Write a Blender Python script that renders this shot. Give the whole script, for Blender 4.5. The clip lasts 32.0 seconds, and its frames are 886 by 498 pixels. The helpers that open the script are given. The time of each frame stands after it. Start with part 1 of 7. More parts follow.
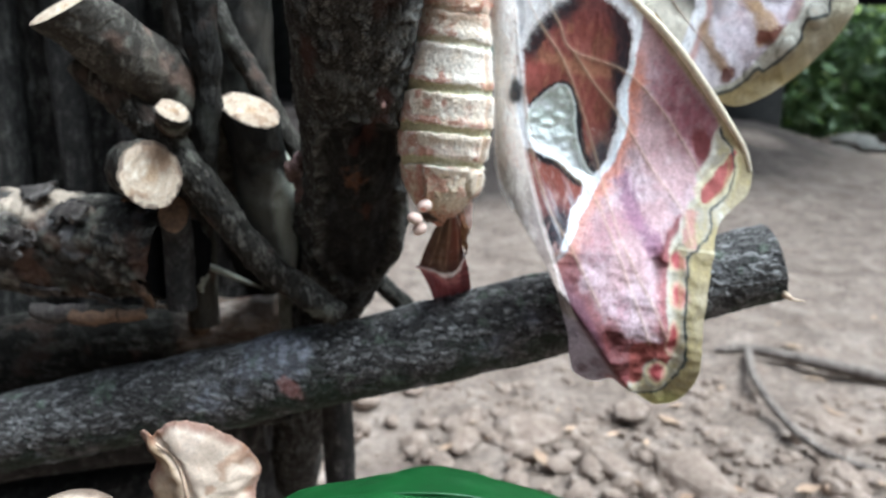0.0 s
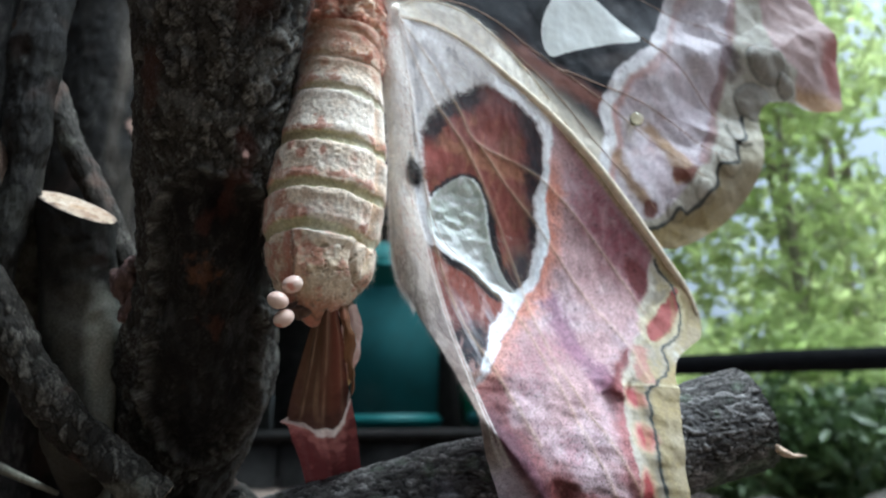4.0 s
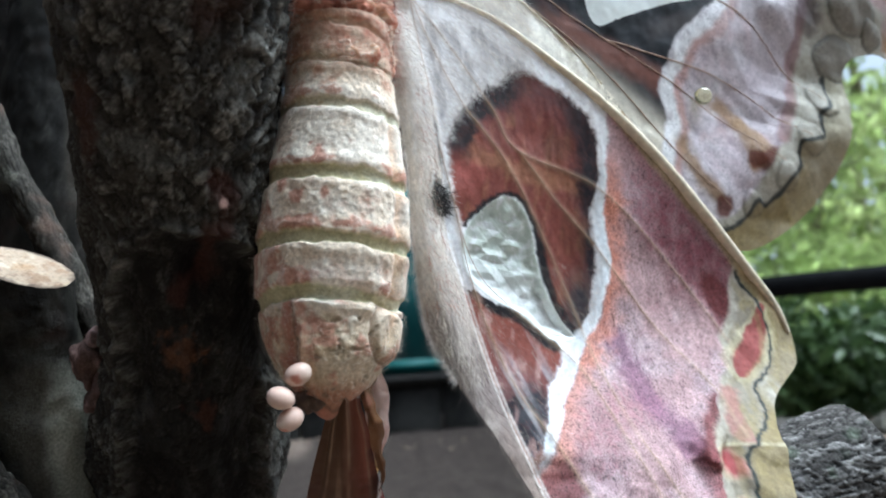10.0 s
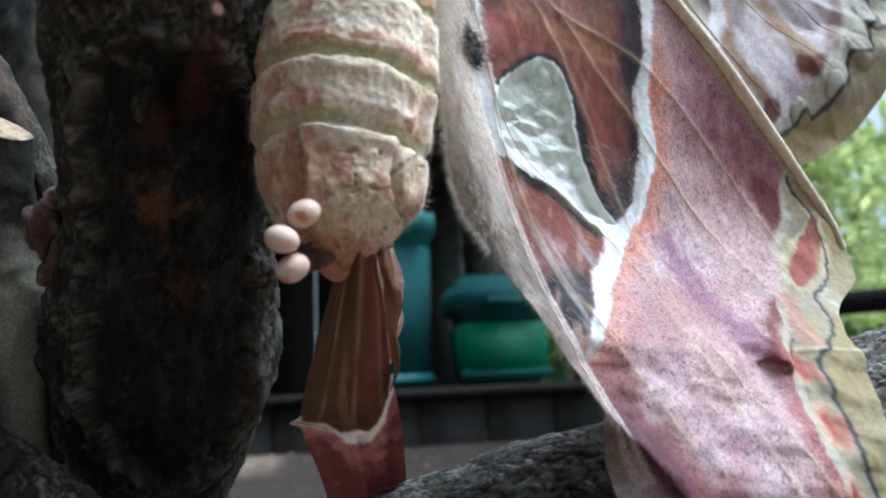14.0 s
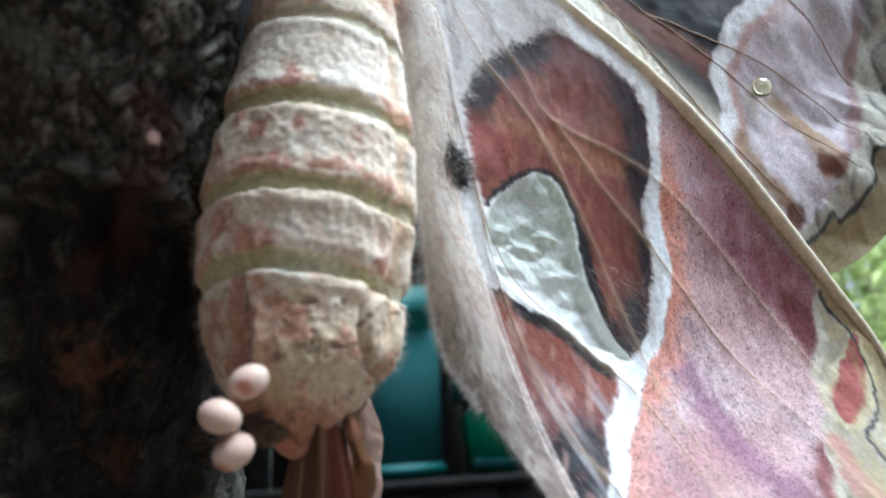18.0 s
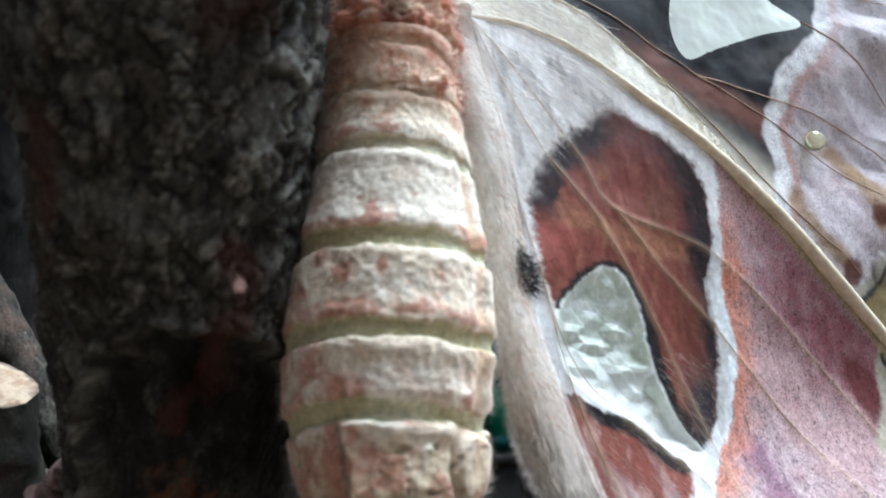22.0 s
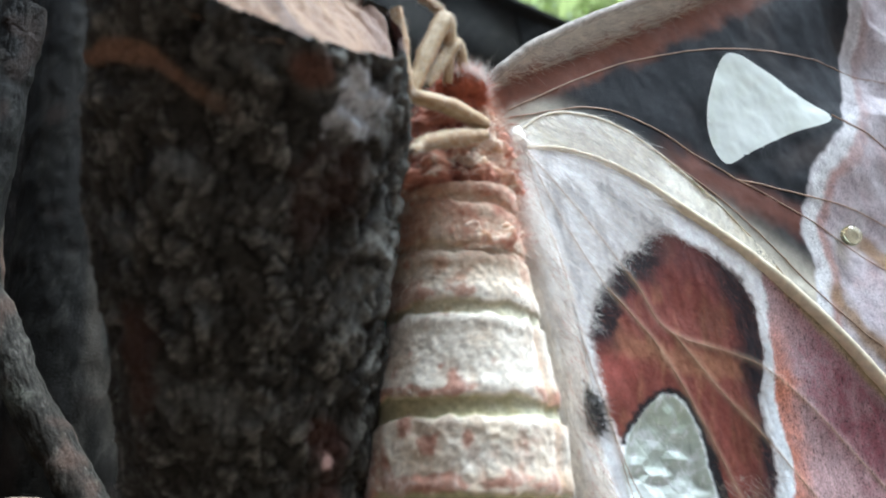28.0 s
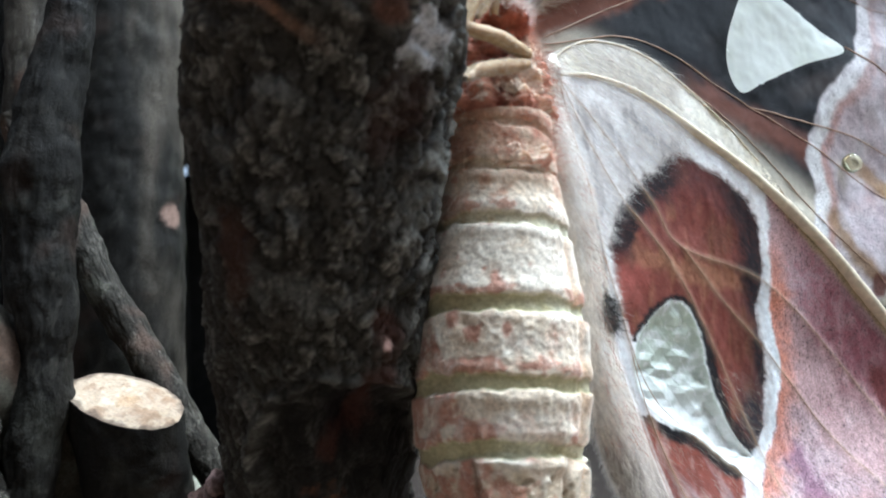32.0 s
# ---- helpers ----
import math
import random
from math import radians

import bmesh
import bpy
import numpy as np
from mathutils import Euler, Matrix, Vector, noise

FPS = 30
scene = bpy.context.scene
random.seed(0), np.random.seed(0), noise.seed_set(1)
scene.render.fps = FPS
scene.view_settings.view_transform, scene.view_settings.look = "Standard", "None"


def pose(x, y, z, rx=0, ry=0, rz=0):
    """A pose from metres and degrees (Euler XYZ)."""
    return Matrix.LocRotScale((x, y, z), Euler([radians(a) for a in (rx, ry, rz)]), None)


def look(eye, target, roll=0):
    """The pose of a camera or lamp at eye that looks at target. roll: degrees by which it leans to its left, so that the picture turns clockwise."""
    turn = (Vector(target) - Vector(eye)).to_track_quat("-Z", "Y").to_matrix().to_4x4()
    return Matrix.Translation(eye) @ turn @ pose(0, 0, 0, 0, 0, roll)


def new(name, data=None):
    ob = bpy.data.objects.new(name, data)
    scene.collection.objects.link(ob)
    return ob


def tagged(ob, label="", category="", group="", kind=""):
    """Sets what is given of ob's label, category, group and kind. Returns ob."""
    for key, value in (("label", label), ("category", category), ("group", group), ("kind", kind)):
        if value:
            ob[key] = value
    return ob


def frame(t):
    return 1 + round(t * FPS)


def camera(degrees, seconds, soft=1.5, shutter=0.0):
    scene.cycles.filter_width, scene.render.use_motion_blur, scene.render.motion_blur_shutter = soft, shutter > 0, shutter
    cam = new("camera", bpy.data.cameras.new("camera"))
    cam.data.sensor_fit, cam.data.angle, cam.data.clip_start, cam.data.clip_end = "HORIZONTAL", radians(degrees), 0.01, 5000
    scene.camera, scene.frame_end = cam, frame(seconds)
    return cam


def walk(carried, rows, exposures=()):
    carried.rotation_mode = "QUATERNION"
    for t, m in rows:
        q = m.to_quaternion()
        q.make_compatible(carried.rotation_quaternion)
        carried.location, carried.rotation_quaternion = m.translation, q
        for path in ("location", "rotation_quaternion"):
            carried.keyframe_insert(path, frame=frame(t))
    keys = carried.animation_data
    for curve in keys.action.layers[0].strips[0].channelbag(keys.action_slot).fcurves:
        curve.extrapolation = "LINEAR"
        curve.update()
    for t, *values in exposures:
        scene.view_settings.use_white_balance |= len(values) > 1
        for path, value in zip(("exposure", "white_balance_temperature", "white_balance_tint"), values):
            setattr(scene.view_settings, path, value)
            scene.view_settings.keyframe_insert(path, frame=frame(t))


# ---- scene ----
cam = camera(63.8, 32.0, 1.9)
cam.data.dof.use_dof = True
cam.data.dof.focus_distance = 0.100
cam.data.dof.aperture_fstop = 30.0
METRES, EYE, TILT, LEAN, TURN = 0.32, 0.25, -13.0, 0.0, 0.0
ROWS = [
    (0.0, 0.0, 0.0, 0.0, 0.0, 0.0, -0.0),
    (0.5, 0.0063, 0.0898, -0.037, -2.18, 4.12, 0.54),
    (1.0, 0.0136, 0.1518, -0.0542, -2.83, 7.27, 0.82),
    (1.5, 0.0282, 0.1796, -0.0642, -3.2, 9.63, 1.45),
    (2.0, 0.0378, 0.1864, -0.1052, -3.57, 17.1, 0.94),
    (2.5, 0.0365, 0.1872, -0.1387, -6.27, 25.71, 0.67),
    (3.0, 0.032, 0.1991, -0.1484, -9.48, 26.75, 1.27),
    (3.5, 0.0211, 0.1828, -0.1288, -7.7, 27.3, 1.9),
    (4.0, 0.0193, 0.163, -0.1349, -6.49, 29.79, 2.48),
    (4.5, 0.019, 0.1458, -0.1233, -4.85, 28.41, 2.25),
    (6.5, 0.0205, 0.1755, -0.0891, -4.82, 26.12, 4.2),
    (7.0, 0.0138, 0.1855, -0.0747, -4.32, 25.58, 4.47),
    (7.5, 0.0266, 0.1994, -0.0766, -4.72, 25.55, 4.04),
    (8.0, 0.0285, 0.2001, -0.0758, -4.52, 25.35, 4.04),
    (8.5, 0.0298, 0.201, -0.076, -4.69, 25.35, 4.31),
    (9.0, 0.0252, 0.2009, -0.0681, -4.54, 25.46, 4.67),
    (9.5, 0.0191, 0.2078, -0.06, -4.41, 25.44, 4.94),
    (10.0, 0.0156, 0.2167, -0.0472, -4.36, 25.1, 5.24),
    (10.5, 0.0143, 0.2166, -0.0636, -3.99, 25.63, 4.57),
    (11.0, 0.0065, 0.2189, -0.0636, -3.83, 25.46, 4.16),
    (11.5, 0.0082, 0.2247, -0.0597, -4.07, 25.71, 4.74),
    (12.0, 0.0061, 0.2287, -0.0538, -4.59, 26.24, 5.43),
    (12.5, 0.006, 0.2303, -0.047, -4.66, 26.92, 5.85),
    (13.0, 0.0021, 0.2502, -0.0363, -4.97, 27.47, 6.16),
    (13.5, -0.0019, 0.2769, -0.0602, -6.07, 25.62, 5.54),
    (15.5, 0.0157, 0.3203, -0.0937, -6.14, 34.07, 3.04),
    (16.0, 0.0222, 0.3354, -0.0633, -6.85, 35.25, 4.28),
    (16.5, 0.0215, 0.3302, -0.0553, -6.1, 34.23, 4.86),
    (17.0, 0.0144, 0.3186, -0.0555, -5.46, 33.37, 4.99),
    (17.5, 0.0161, 0.3123, -0.0463, -5.24, 32.46, 5.01),
    (18.0, 0.0136, 0.3137, -0.0454, -5.37, 33.2, 5.5),
    (18.5, 0.0149, 0.3115, -0.0409, -4.73, 32.58, 5.01),
    (19.0, 0.0122, 0.311, -0.0412, -4.55, 32.86, 5.17),
    (19.5, 0.0122, 0.3106, -0.0383, -4.55, 32.97, 5.41),
    (20.0, 0.0146, 0.3045, -0.0287, -4.42, 32.54, 5.5),
    (20.5, 0.011, 0.3022, -0.0213, -4.36, 32.28, 6.07),
    (21.0, 0.0117, 0.2982, -0.0255, -3.82, 31.95, 5.75),
    (21.5, 0.0034, 0.2872, -0.0184, -3.47, 31.83, 5.81),
    (22.0, -0.0041, 0.2908, -0.0063, -3.41, 31.66, 6.59),
    (22.5, -0.0113, 0.2861, -0.007, -3.01, 31.87, 6.47),
    (23.0, -0.0145, 0.2794, -0.0031, -2.88, 32.48, 6.26),
    (23.5, -0.0139, 0.2786, -0.0025, -3.17, 32.57, 6.38),
    (24.0, -0.0231, 0.275, 0.0002, -2.71, 32.5, 6.39),
    (24.5, -0.0231, 0.2806, 0.0126, -3.13, 32.23, 7.04),
    (25.0, -0.0212, 0.2709, 0.0258, -3.14, 32.28, 7.49),
    (25.5, -0.0192, 0.2726, 0.0244, -2.87, 32.45, 7.3),
    (27.5, -0.0279, 0.2622, 0.0287, -2.89, 33.02, 7.67),
    (28.0, -0.0253, 0.2659, 0.0322, -3.0, 32.98, 8.01),
    (28.5, -0.0199, 0.2698, 0.0304, -2.94, 33.27, 7.99),
    (29.0, -0.0304, 0.2611, 0.0407, -3.04, 33.34, 8.1),
    (29.5, -0.0459, 0.2629, 0.0482, -2.58, 33.55, 8.62),
    (30.0, -0.0385, 0.2643, 0.0565, -3.02, 33.38, 9.0),
    (30.5, -0.035, 0.2606, 0.0596, -3.11, 32.9, 9.21),
    (31.0, -0.041, 0.2536, 0.0458, -2.98, 32.79, 8.28),
    (31.5, -0.0411, 0.2523, 0.0297, -3.43, 29.84, 7.76),
    (32.0, -0.0436, 0.24, 0.018, -3.64, 26.03, 6.62),
]
walk(cam, [(t, pose(0, 0, EYE, TILT, LEAN, TURN) @ pose(METRES * x, METRES * y, METRES * z, 90 + pitch, roll, yaw)) for t, x, y, z, yaw, pitch, roll in ROWS],
     [(0.0, 1.32, 5250.0, 1.0), (2.0, 1.25, 5250.0, 1.0), (4.0, 1.0, 5250.0, 1.0), (12.0, 1.06, 5250.0, 1.0), (20.0, 1.13, 5250.0, 1.0), (28.0, 1.24, 5250.0, 1.0), (32.0, 1.24, 5250.0, 1.0)])

# ---- light ----
world = bpy.data.worlds.new("sky")
scene.world = world
world.use_nodes = True
sky = world.node_tree.nodes.new("ShaderNodeTexSky")
sky.sky_type, sky.sun_disc = "NISHITA", False
sky.air_density, sky.dust_density, sky.ozone_density = 1.0, 9.0, 1.0
sky.sun_elevation, sky.sun_rotation = radians(66), radians(100)
world.node_tree.nodes["Background"].inputs["Strength"].default_value = 0.115
haze = world.node_tree.nodes.new("ShaderNodeHueSaturation")
haze.inputs["Saturation"].default_value = 0.45
world.node_tree.links.new(sky.outputs["Color"], haze.inputs["Color"])
world.node_tree.links.new(haze.outputs["Color"], world.node_tree.nodes["Background"].inputs["Color"])
sun_data = bpy.data.lights.new("sun", "SUN")
sun_data.energy, sun_data.angle, sun_data.color = 2.45, radians(30), (1.0, 0.98, 0.95)
sun = new("sun", sun_data)
sun.matrix_world = look((1.5, -0.75, 3.3), (0, 0, 0))

# ---- numbers and noise ----
MM = 0.001


def lattice(i, j, k, seed):
    h = (i.astype(np.int64) * 374761393 + j.astype(np.int64) * 668265263 + k.astype(np.int64) * 2147483629 + seed * 974634777) & 0xFFFFFFFF
    h = ((h ^ (h >> 13)) * 1274126177) & 0xFFFFFFFF
    h = ((h ^ (h >> 16)) * 2246822519) & 0xFFFFFFFF
    return ((h ^ (h >> 15)) & 0xFFFFFF) / float(0xFFFFFF)


def value_noise(p, seed=0):
    """Smooth noise from 0 to 1 at points p (N x 3)."""
    f = np.floor(p)
    u = p - f
    u = u * u * (3 - 2 * u)
    i, j, k = f[:, 0], f[:, 1], f[:, 2]
    out = 0
    for a in (0, 1):
        wa = u[:, 0] if a else 1 - u[:, 0]
        for b in (0, 1):
            wb = u[:, 1] if b else 1 - u[:, 1]
            for c in (0, 1):
                wc = u[:, 2] if c else 1 - u[:, 2]
                out = out + wa * wb * wc * lattice(i + a, j + b, k + c, seed)
    return out


def fbm(p, size, octaves=4, seed=0):
    """Fractal noise from about -1 to 1; size: the largest feature, in the units of p."""
    q, out, w, total = np.asarray(p, float) / size, 0, 1.0, 0
    for o in range(octaves):
        out = out + w * (value_noise(q, seed + o * 17) * 2 - 1)
        total += w
        q, w = q * 2.03 + 11.7, w * 0.52
    return out / total * 1.6


def fissures(p, size, seed=0, width=0.09, warp=0.5):
    """Winding cracks: 1 in a crack, 0 on the plates between."""
    q = np.asarray(p, float) / size
    q = q + warp * np.stack([value_noise(q * 1.3 + k * 31.0, seed + k) - 0.5 for k in range(3)], 1)
    a = np.abs(value_noise(q, seed + 5) - 0.5)
    b = np.abs(value_noise(q * 1.7 + 9.1, seed + 6) - 0.5)
    return np.maximum(step(width, width * 0.25, a), 0.8 * step(width * 0.8, width * 0.2, b))


def crumple(p, size, seed=0):
    """Creased-foil height: flat facets between random corners (p: N x 2)."""
    q = np.asarray(p, float) / size
    q = np.stack([q[:, 0] * 0.8 + q[:, 1] * 0.6, q[:, 1] * 0.8 - q[:, 0] * 0.6], 1)
    f = np.floor(q)
    u, w = (q - f).T
    z = np.zeros(len(q))
    a, b, c, d = (lattice(f[:, 0] + i, f[:, 1] + j, z, seed) for i, j in ((0, 0), (1, 0), (0, 1), (1, 1)))
    return np.where(u + w < 1, a + (b - a) * u + (c - a) * w, d + (c - d) * (1 - u) + (b - d) * (1 - w))


def worley(p, seed=0):
    """Cells round random sites: the distance to the nearest cell edge (0 on it) and a random number for each cell."""
    f = np.floor(p)
    d1, d2, cell = np.full(len(p), 9.0), np.full(len(p), 9.0), np.zeros(len(p))
    for a in (-1, 0, 1):
        for b in (-1, 0, 1):
            for c in (-1, 0, 1):
                i, j, k = f[:, 0] + a, f[:, 1] + b, f[:, 2] + c
                h = [lattice(i, j, k, seed + s) for s in (1, 2, 3)]
                d = np.sqrt((i + h[0] - p[:, 0]) ** 2 + (j + h[1] - p[:, 1]) ** 2 + (k + h[2] - p[:, 2]) ** 2)
                near_ = d < d1
                d2 = np.where(near_, d1, np.minimum(d2, d))
                cell = np.where(near_, h[0], cell)
                d1 = np.where(near_, d, d1)
    return d2 - d1, cell


def ridged(p, size, octaves=3, seed=0):
    q, out, w = np.asarray(p, float) / size, 0, 1.0
    for o in range(octaves):
        out = out + w * (1 - np.abs(value_noise(q, seed + o * 13) * 2 - 1))
        q, w = q * 2.1 + 5.3, w * 0.5
    return out / 1.75


def step(a, b, x):
    t = np.clip((x - a) / (b - a), 0, 1)
    return t * t * (3 - 2 * t)


def spline(points, count, closed=False):
    """Points along a smooth curve through the given ones."""
    p = np.array(points, float)
    n = len(p)
    if closed:
        q = np.vstack([p[-1], p, p[:2]])
        spans = n
    else:
        q = np.vstack([2 * p[0] - p[1], p, 2 * p[-1] - p[-2]])
        spans = n - 1
    s = np.linspace(0, spans, count, endpoint=not closed)
    i = np.minimum(s.astype(int), spans - 1)
    t = (s - i)[:, None]
    a, b, c, d = q[i], q[i + 1], q[i + 2], q[i + 3]
    return 0.5 * (2 * b + (c - a) * t + (2 * a - 5 * b + 4 * c - d) * t ** 2 + (3 * b - a - 3 * c + d) * t ** 3)


def nearest(pts, line, closed=False):
    """Distance from each of pts (N x 2) to a polyline, and the nearest place on it."""
    a = np.asarray(line, float)
    b = np.roll(a, -1, 0) if closed else a[1:]
    a = a if closed else a[:-1]
    best, place = np.full(len(pts), 1e9), np.zeros((len(pts), 2))
    for p, q in zip(a, b):
        d = q - p
        t = np.clip(((pts - p) @ d) / max(d @ d, 1e-12), 0, 1)
        near = p + t[:, None] * d
        r = np.hypot(*(pts - near).T)
        closer = r < best
        best[closer], place[closer] = r[closer], near[closer]
    return best, place


def inside(pts, poly):
    poly = np.asarray(poly, float)
    x, y = pts[:, 0], pts[:, 1]
    out = np.zeros(len(pts), bool)
    for (x0, y0), (x1, y1) in zip(poly, np.roll(poly, -1, 0)):
        if y0 != y1:
            out ^= ((y0 > y) != (y1 > y)) & (x < (x1 - x0) * (y - y0) / (y1 - y0) + x0)
    return out


def signed(pts, poly):
    """Distance to a closed outline, minus inside."""
    d, _ = nearest(pts, poly, True)
    return np.where(inside(pts, poly), -d, d)


def paint(c, colour, weight):
    return c + (np.array(colour) - c) * np.clip(weight, 0, 1)[:, None]


# ---- mesh helpers ----
def mesh_of(name, verts, faces, smooth=True, colours=None):
    me = bpy.data.meshes.new(name)
    me.from_pydata(np.asarray(verts, float).tolist(), [], faces if isinstance(faces, list) else np.asarray(faces).tolist())
    if smooth:
        me.polygons.foreach_set("use_smooth", np.ones(len(me.polygons), bool))
    if colours is not None:
        at = me.color_attributes.new("pattern", "FLOAT_COLOR", "POINT")
        rgba = np.zeros((len(verts), 4), np.float32)
        rgba[:, :np.shape(colours)[1]] = np.clip(colours, 0, 1)
        at.data.foreach_set("color", rgba.ravel())
    me.update()
    return me


def thing(name, at, label, category, group="", kind=""):
    ob = new(name)
    ob.location = at
    ob.empty_display_size = 0.01
    return tagged(ob, label, category, group, kind)


def origin_of(ob):
    at = Vector(ob.location)
    while ob.parent:
        ob = ob.parent
        at += ob.location
    return at


def piece(name, verts, faces, material, parent=None, label="", smooth=True, colours=None, at=None):
    """One mesh object from world places; its own origin at `at`, or the middle of its foot."""
    v = np.asarray(verts, float)
    if at is None:
        at = (v[:, 0].mean(), v[:, 1].mean(), v[:, 2].min())
    at = Vector(at)
    ob = new(name, mesh_of(name, v - np.array(at), faces, smooth, colours))
    ob.data.materials.append(material)
    if parent is not None:
        ob.parent = parent
        ob.location = at - origin_of(parent)
    else:
        ob.location = at
    if label:
        ob["label"] = label
    return ob


def grid_faces(n, m, wrap=False):
    """Quads of an n x m grid of vertices (m runs fastest); wrap: the m way closes on itself."""
    i, j = np.meshgrid(np.arange(n - 1), np.arange(m if wrap else m - 1), indexing="ij")
    k = (j + 1) % m
    return np.stack([i * m + j, i * m + k, (i + 1) * m + k, (i + 1) * m + j], -1).reshape(-1, 4)


def frames_along(path):
    t = np.gradient(path, axis=0)
    t /= np.linalg.norm(t, axis=1)[:, None]
    ref = np.array([0, 0, 1.0]) if abs(t[0, 2]) < 0.8 else np.array([1.0, 0, 0])
    u = []
    last = np.cross(t[0], ref)
    for d in t:
        last = last - d * (last @ d)
        last = last / np.linalg.norm(last)
        u.append(last)
    u = np.array(u)
    return t, u, np.cross(t, u)


def tube(path, radius, rings, sides, relief=None):
    """A round limb along a smooth path. radius: one number or one for each path point; relief(places, along, angle): metres outwards."""
    ctrl = np.array(path, float)
    pts = spline(ctrl, rings)
    r = np.full(len(ctrl), radius) if np.isscalar(radius) else np.array(radius, float)
    rad = np.interp(np.linspace(0, 1, rings), np.linspace(0, 1, len(r)), r)
    t, u, v = frames_along(pts)
    ang = np.linspace(0, 2 * np.pi, sides, endpoint=False)
    out = np.cos(ang)[None, :, None] * u[:, None] + np.sin(ang)[None, :, None] * v[:, None]
    verts = (pts[:, None] + out * rad[:, None, None]).reshape(-1, 3)
    if relief is not None:
        along = np.repeat(np.linspace(0, 1, rings), sides)
        angle = np.tile(ang, rings)
        verts = verts + out.reshape(-1, 3) * relief(verts, along, angle)[:, None]
    return verts, grid_faces(rings, sides, True), pts, t


def bristles(roots, ways, length, width, bend=0.3, seed=0, spread=0.3):
    """Thin tapering hairs of two bent pieces each."""
    g = np.random.default_rng(seed)
    n = len(roots)
    d = ways + g.normal(0, spread, (n, 3))
    d /= np.linalg.norm(d, axis=1)[:, None]
    side = np.cross(d, g.normal(0, 1, (n, 3)))
    side /= np.linalg.norm(side, axis=1)[:, None]
    ln = length * g.uniform(0.5, 1.2, n)[:, None]
    b = g.normal(0, bend, (n, 3)) * ln
    mid, tip = roots + d * ln * 0.55 + b * 0.3, roots + d * ln + b
    v = np.stack([roots - side * width, roots + side * width, mid + side * width * 0.7, mid - side * width * 0.7, tip], 1).reshape(-1, 3)
    k = np.arange(n)[:, None] * 5
    faces = (k + np.array([[0, 1, 2, 3]])).tolist() + (k + np.array([[3, 2, 4]])).tolist()
    return v, faces


# ---- materials ----
def material(name):
    m = bpy.data.materials.new(name)
    m.use_nodes = True
    nt = m.node_tree
    return m, nt.nodes, nt.links, nt.nodes["Principled BSDF"]


def tex(nodes, links, kind, scale, stretch=(1, 1, 1), detail=5.0, rough=0.6):
    tc = nodes.new("ShaderNodeTexCoord")
    mp = nodes.new("ShaderNodeMapping")
    mp.inputs["Scale"].default_value = stretch
    links.new(tc.outputs["Object"], mp.inputs["Vector"])
    n = nodes.new("ShaderNodeTex" + kind)
    n.inputs["Scale"].default_value = scale
    if kind == "Noise":
        n.inputs["Detail"].default_value, n.inputs["Roughness"].default_value = detail, rough
    links.new(mp.outputs["Vector"], n.inputs["Vector"])
    return n


def ramp(nodes, links, source, stops):
    r = nodes.new("ShaderNodeValToRGB")
    e = r.color_ramp.elements
    while len(e) < len(stops):
        e.new(0.5)
    for el, (at, c) in zip(e, stops):
        el.position, el.color = at, (*c, 1)
    links.new(source, r.inputs["Fac"])
    return r.outputs["Color"]


def mix_rgb(nodes, links, a, b, fac, mode="MIX"):
    m = nodes.new("ShaderNodeMixRGB")
    m.blend_type = mode
    for socket, value in ((m.inputs["Color1"], a), (m.inputs["Color2"], b), (m.inputs["Fac"], fac)):
        if hasattr(value, "links"):
            links.new(value, socket)
        else:
            socket.default_value = (*value, 1) if isinstance(value, tuple) else value
    return m.outputs["Color"]


def bump(nodes, links, bsdf, height, distance, strength=1.0):
    b = nodes.new("ShaderNodeBump")
    b.inputs["Distance"].default_value, b.inputs["Strength"].default_value = distance, strength
    links.new(height, b.inputs["Height"])
    old = bsdf.inputs["Normal"]
    if old.is_linked:
        links.new(old.links[0].from_socket, b.inputs["Normal"])
    links.new(b.outputs["Normal"], old)


def earthy(name, stops, size, rough=0.9, stretch=(1, 1, 1), fine=0.25, bump_mm=0.3, cracks=0.0, spots=None):
    """Bark, soil, stone or wood: a ramp over broad noise, fine grain, bump and, if wanted, cracks and spots.
    size: the broad feature, in metres."""
    m, n, l, p = material(name)
    broad = tex(n, l, "Noise", 1 / size, stretch, 6, 0.65)
    col = ramp(n, l, broad.outputs["Fac"], stops)
    grain = tex(n, l, "Noise", 6 / size, stretch, 4, 0.7)
    g = ramp(n, l, grain.outputs["Fac"], [(0.3, (1 - fine * 2,) * 3), (0.7, (1 + fine,) * 3)])
    col = mix_rgb(n, l, col, g, 1.0, "MULTIPLY")
    if spots:
        patch = tex(n, l, "Noise", 0.45 / size, (1, 1, 1), 7, 0.7)
        f = ramp(n, l, patch.outputs["Fac"], [(spots[1], (0, 0, 0)), (spots[1] + 0.07, (1, 1, 1))])
        col = mix_rgb(n, l, col, spots[0], f)
    l.new(col, p.inputs["Base Color"])
    p.inputs["Roughness"].default_value = rough
    p.inputs["Specular IOR Level"].default_value = 0.3
    bump(n, l, p, broad.outputs["Fac"], bump_mm * MM * 2)
    bump(n, l, p, grain.outputs["Fac"], bump_mm * MM)
    if cracks:
        vor = tex(n, l, "Voronoi", 1 / cracks, stretch)
        vor.feature = "DISTANCE_TO_EDGE"
        c = ramp(n, l, vor.outputs["Distance"], [(0.0, (0, 0, 0)), (0.12, (1, 1, 1))])
        bump(n, l, p, c, bump_mm * MM * 2)
        l.new(mix_rgb(n, l, col, mix_rgb(n, l, (0.25, 0.25, 0.25), (1, 1, 1), c), 0.8, "MULTIPLY"), p.inputs["Base Color"])
    return m


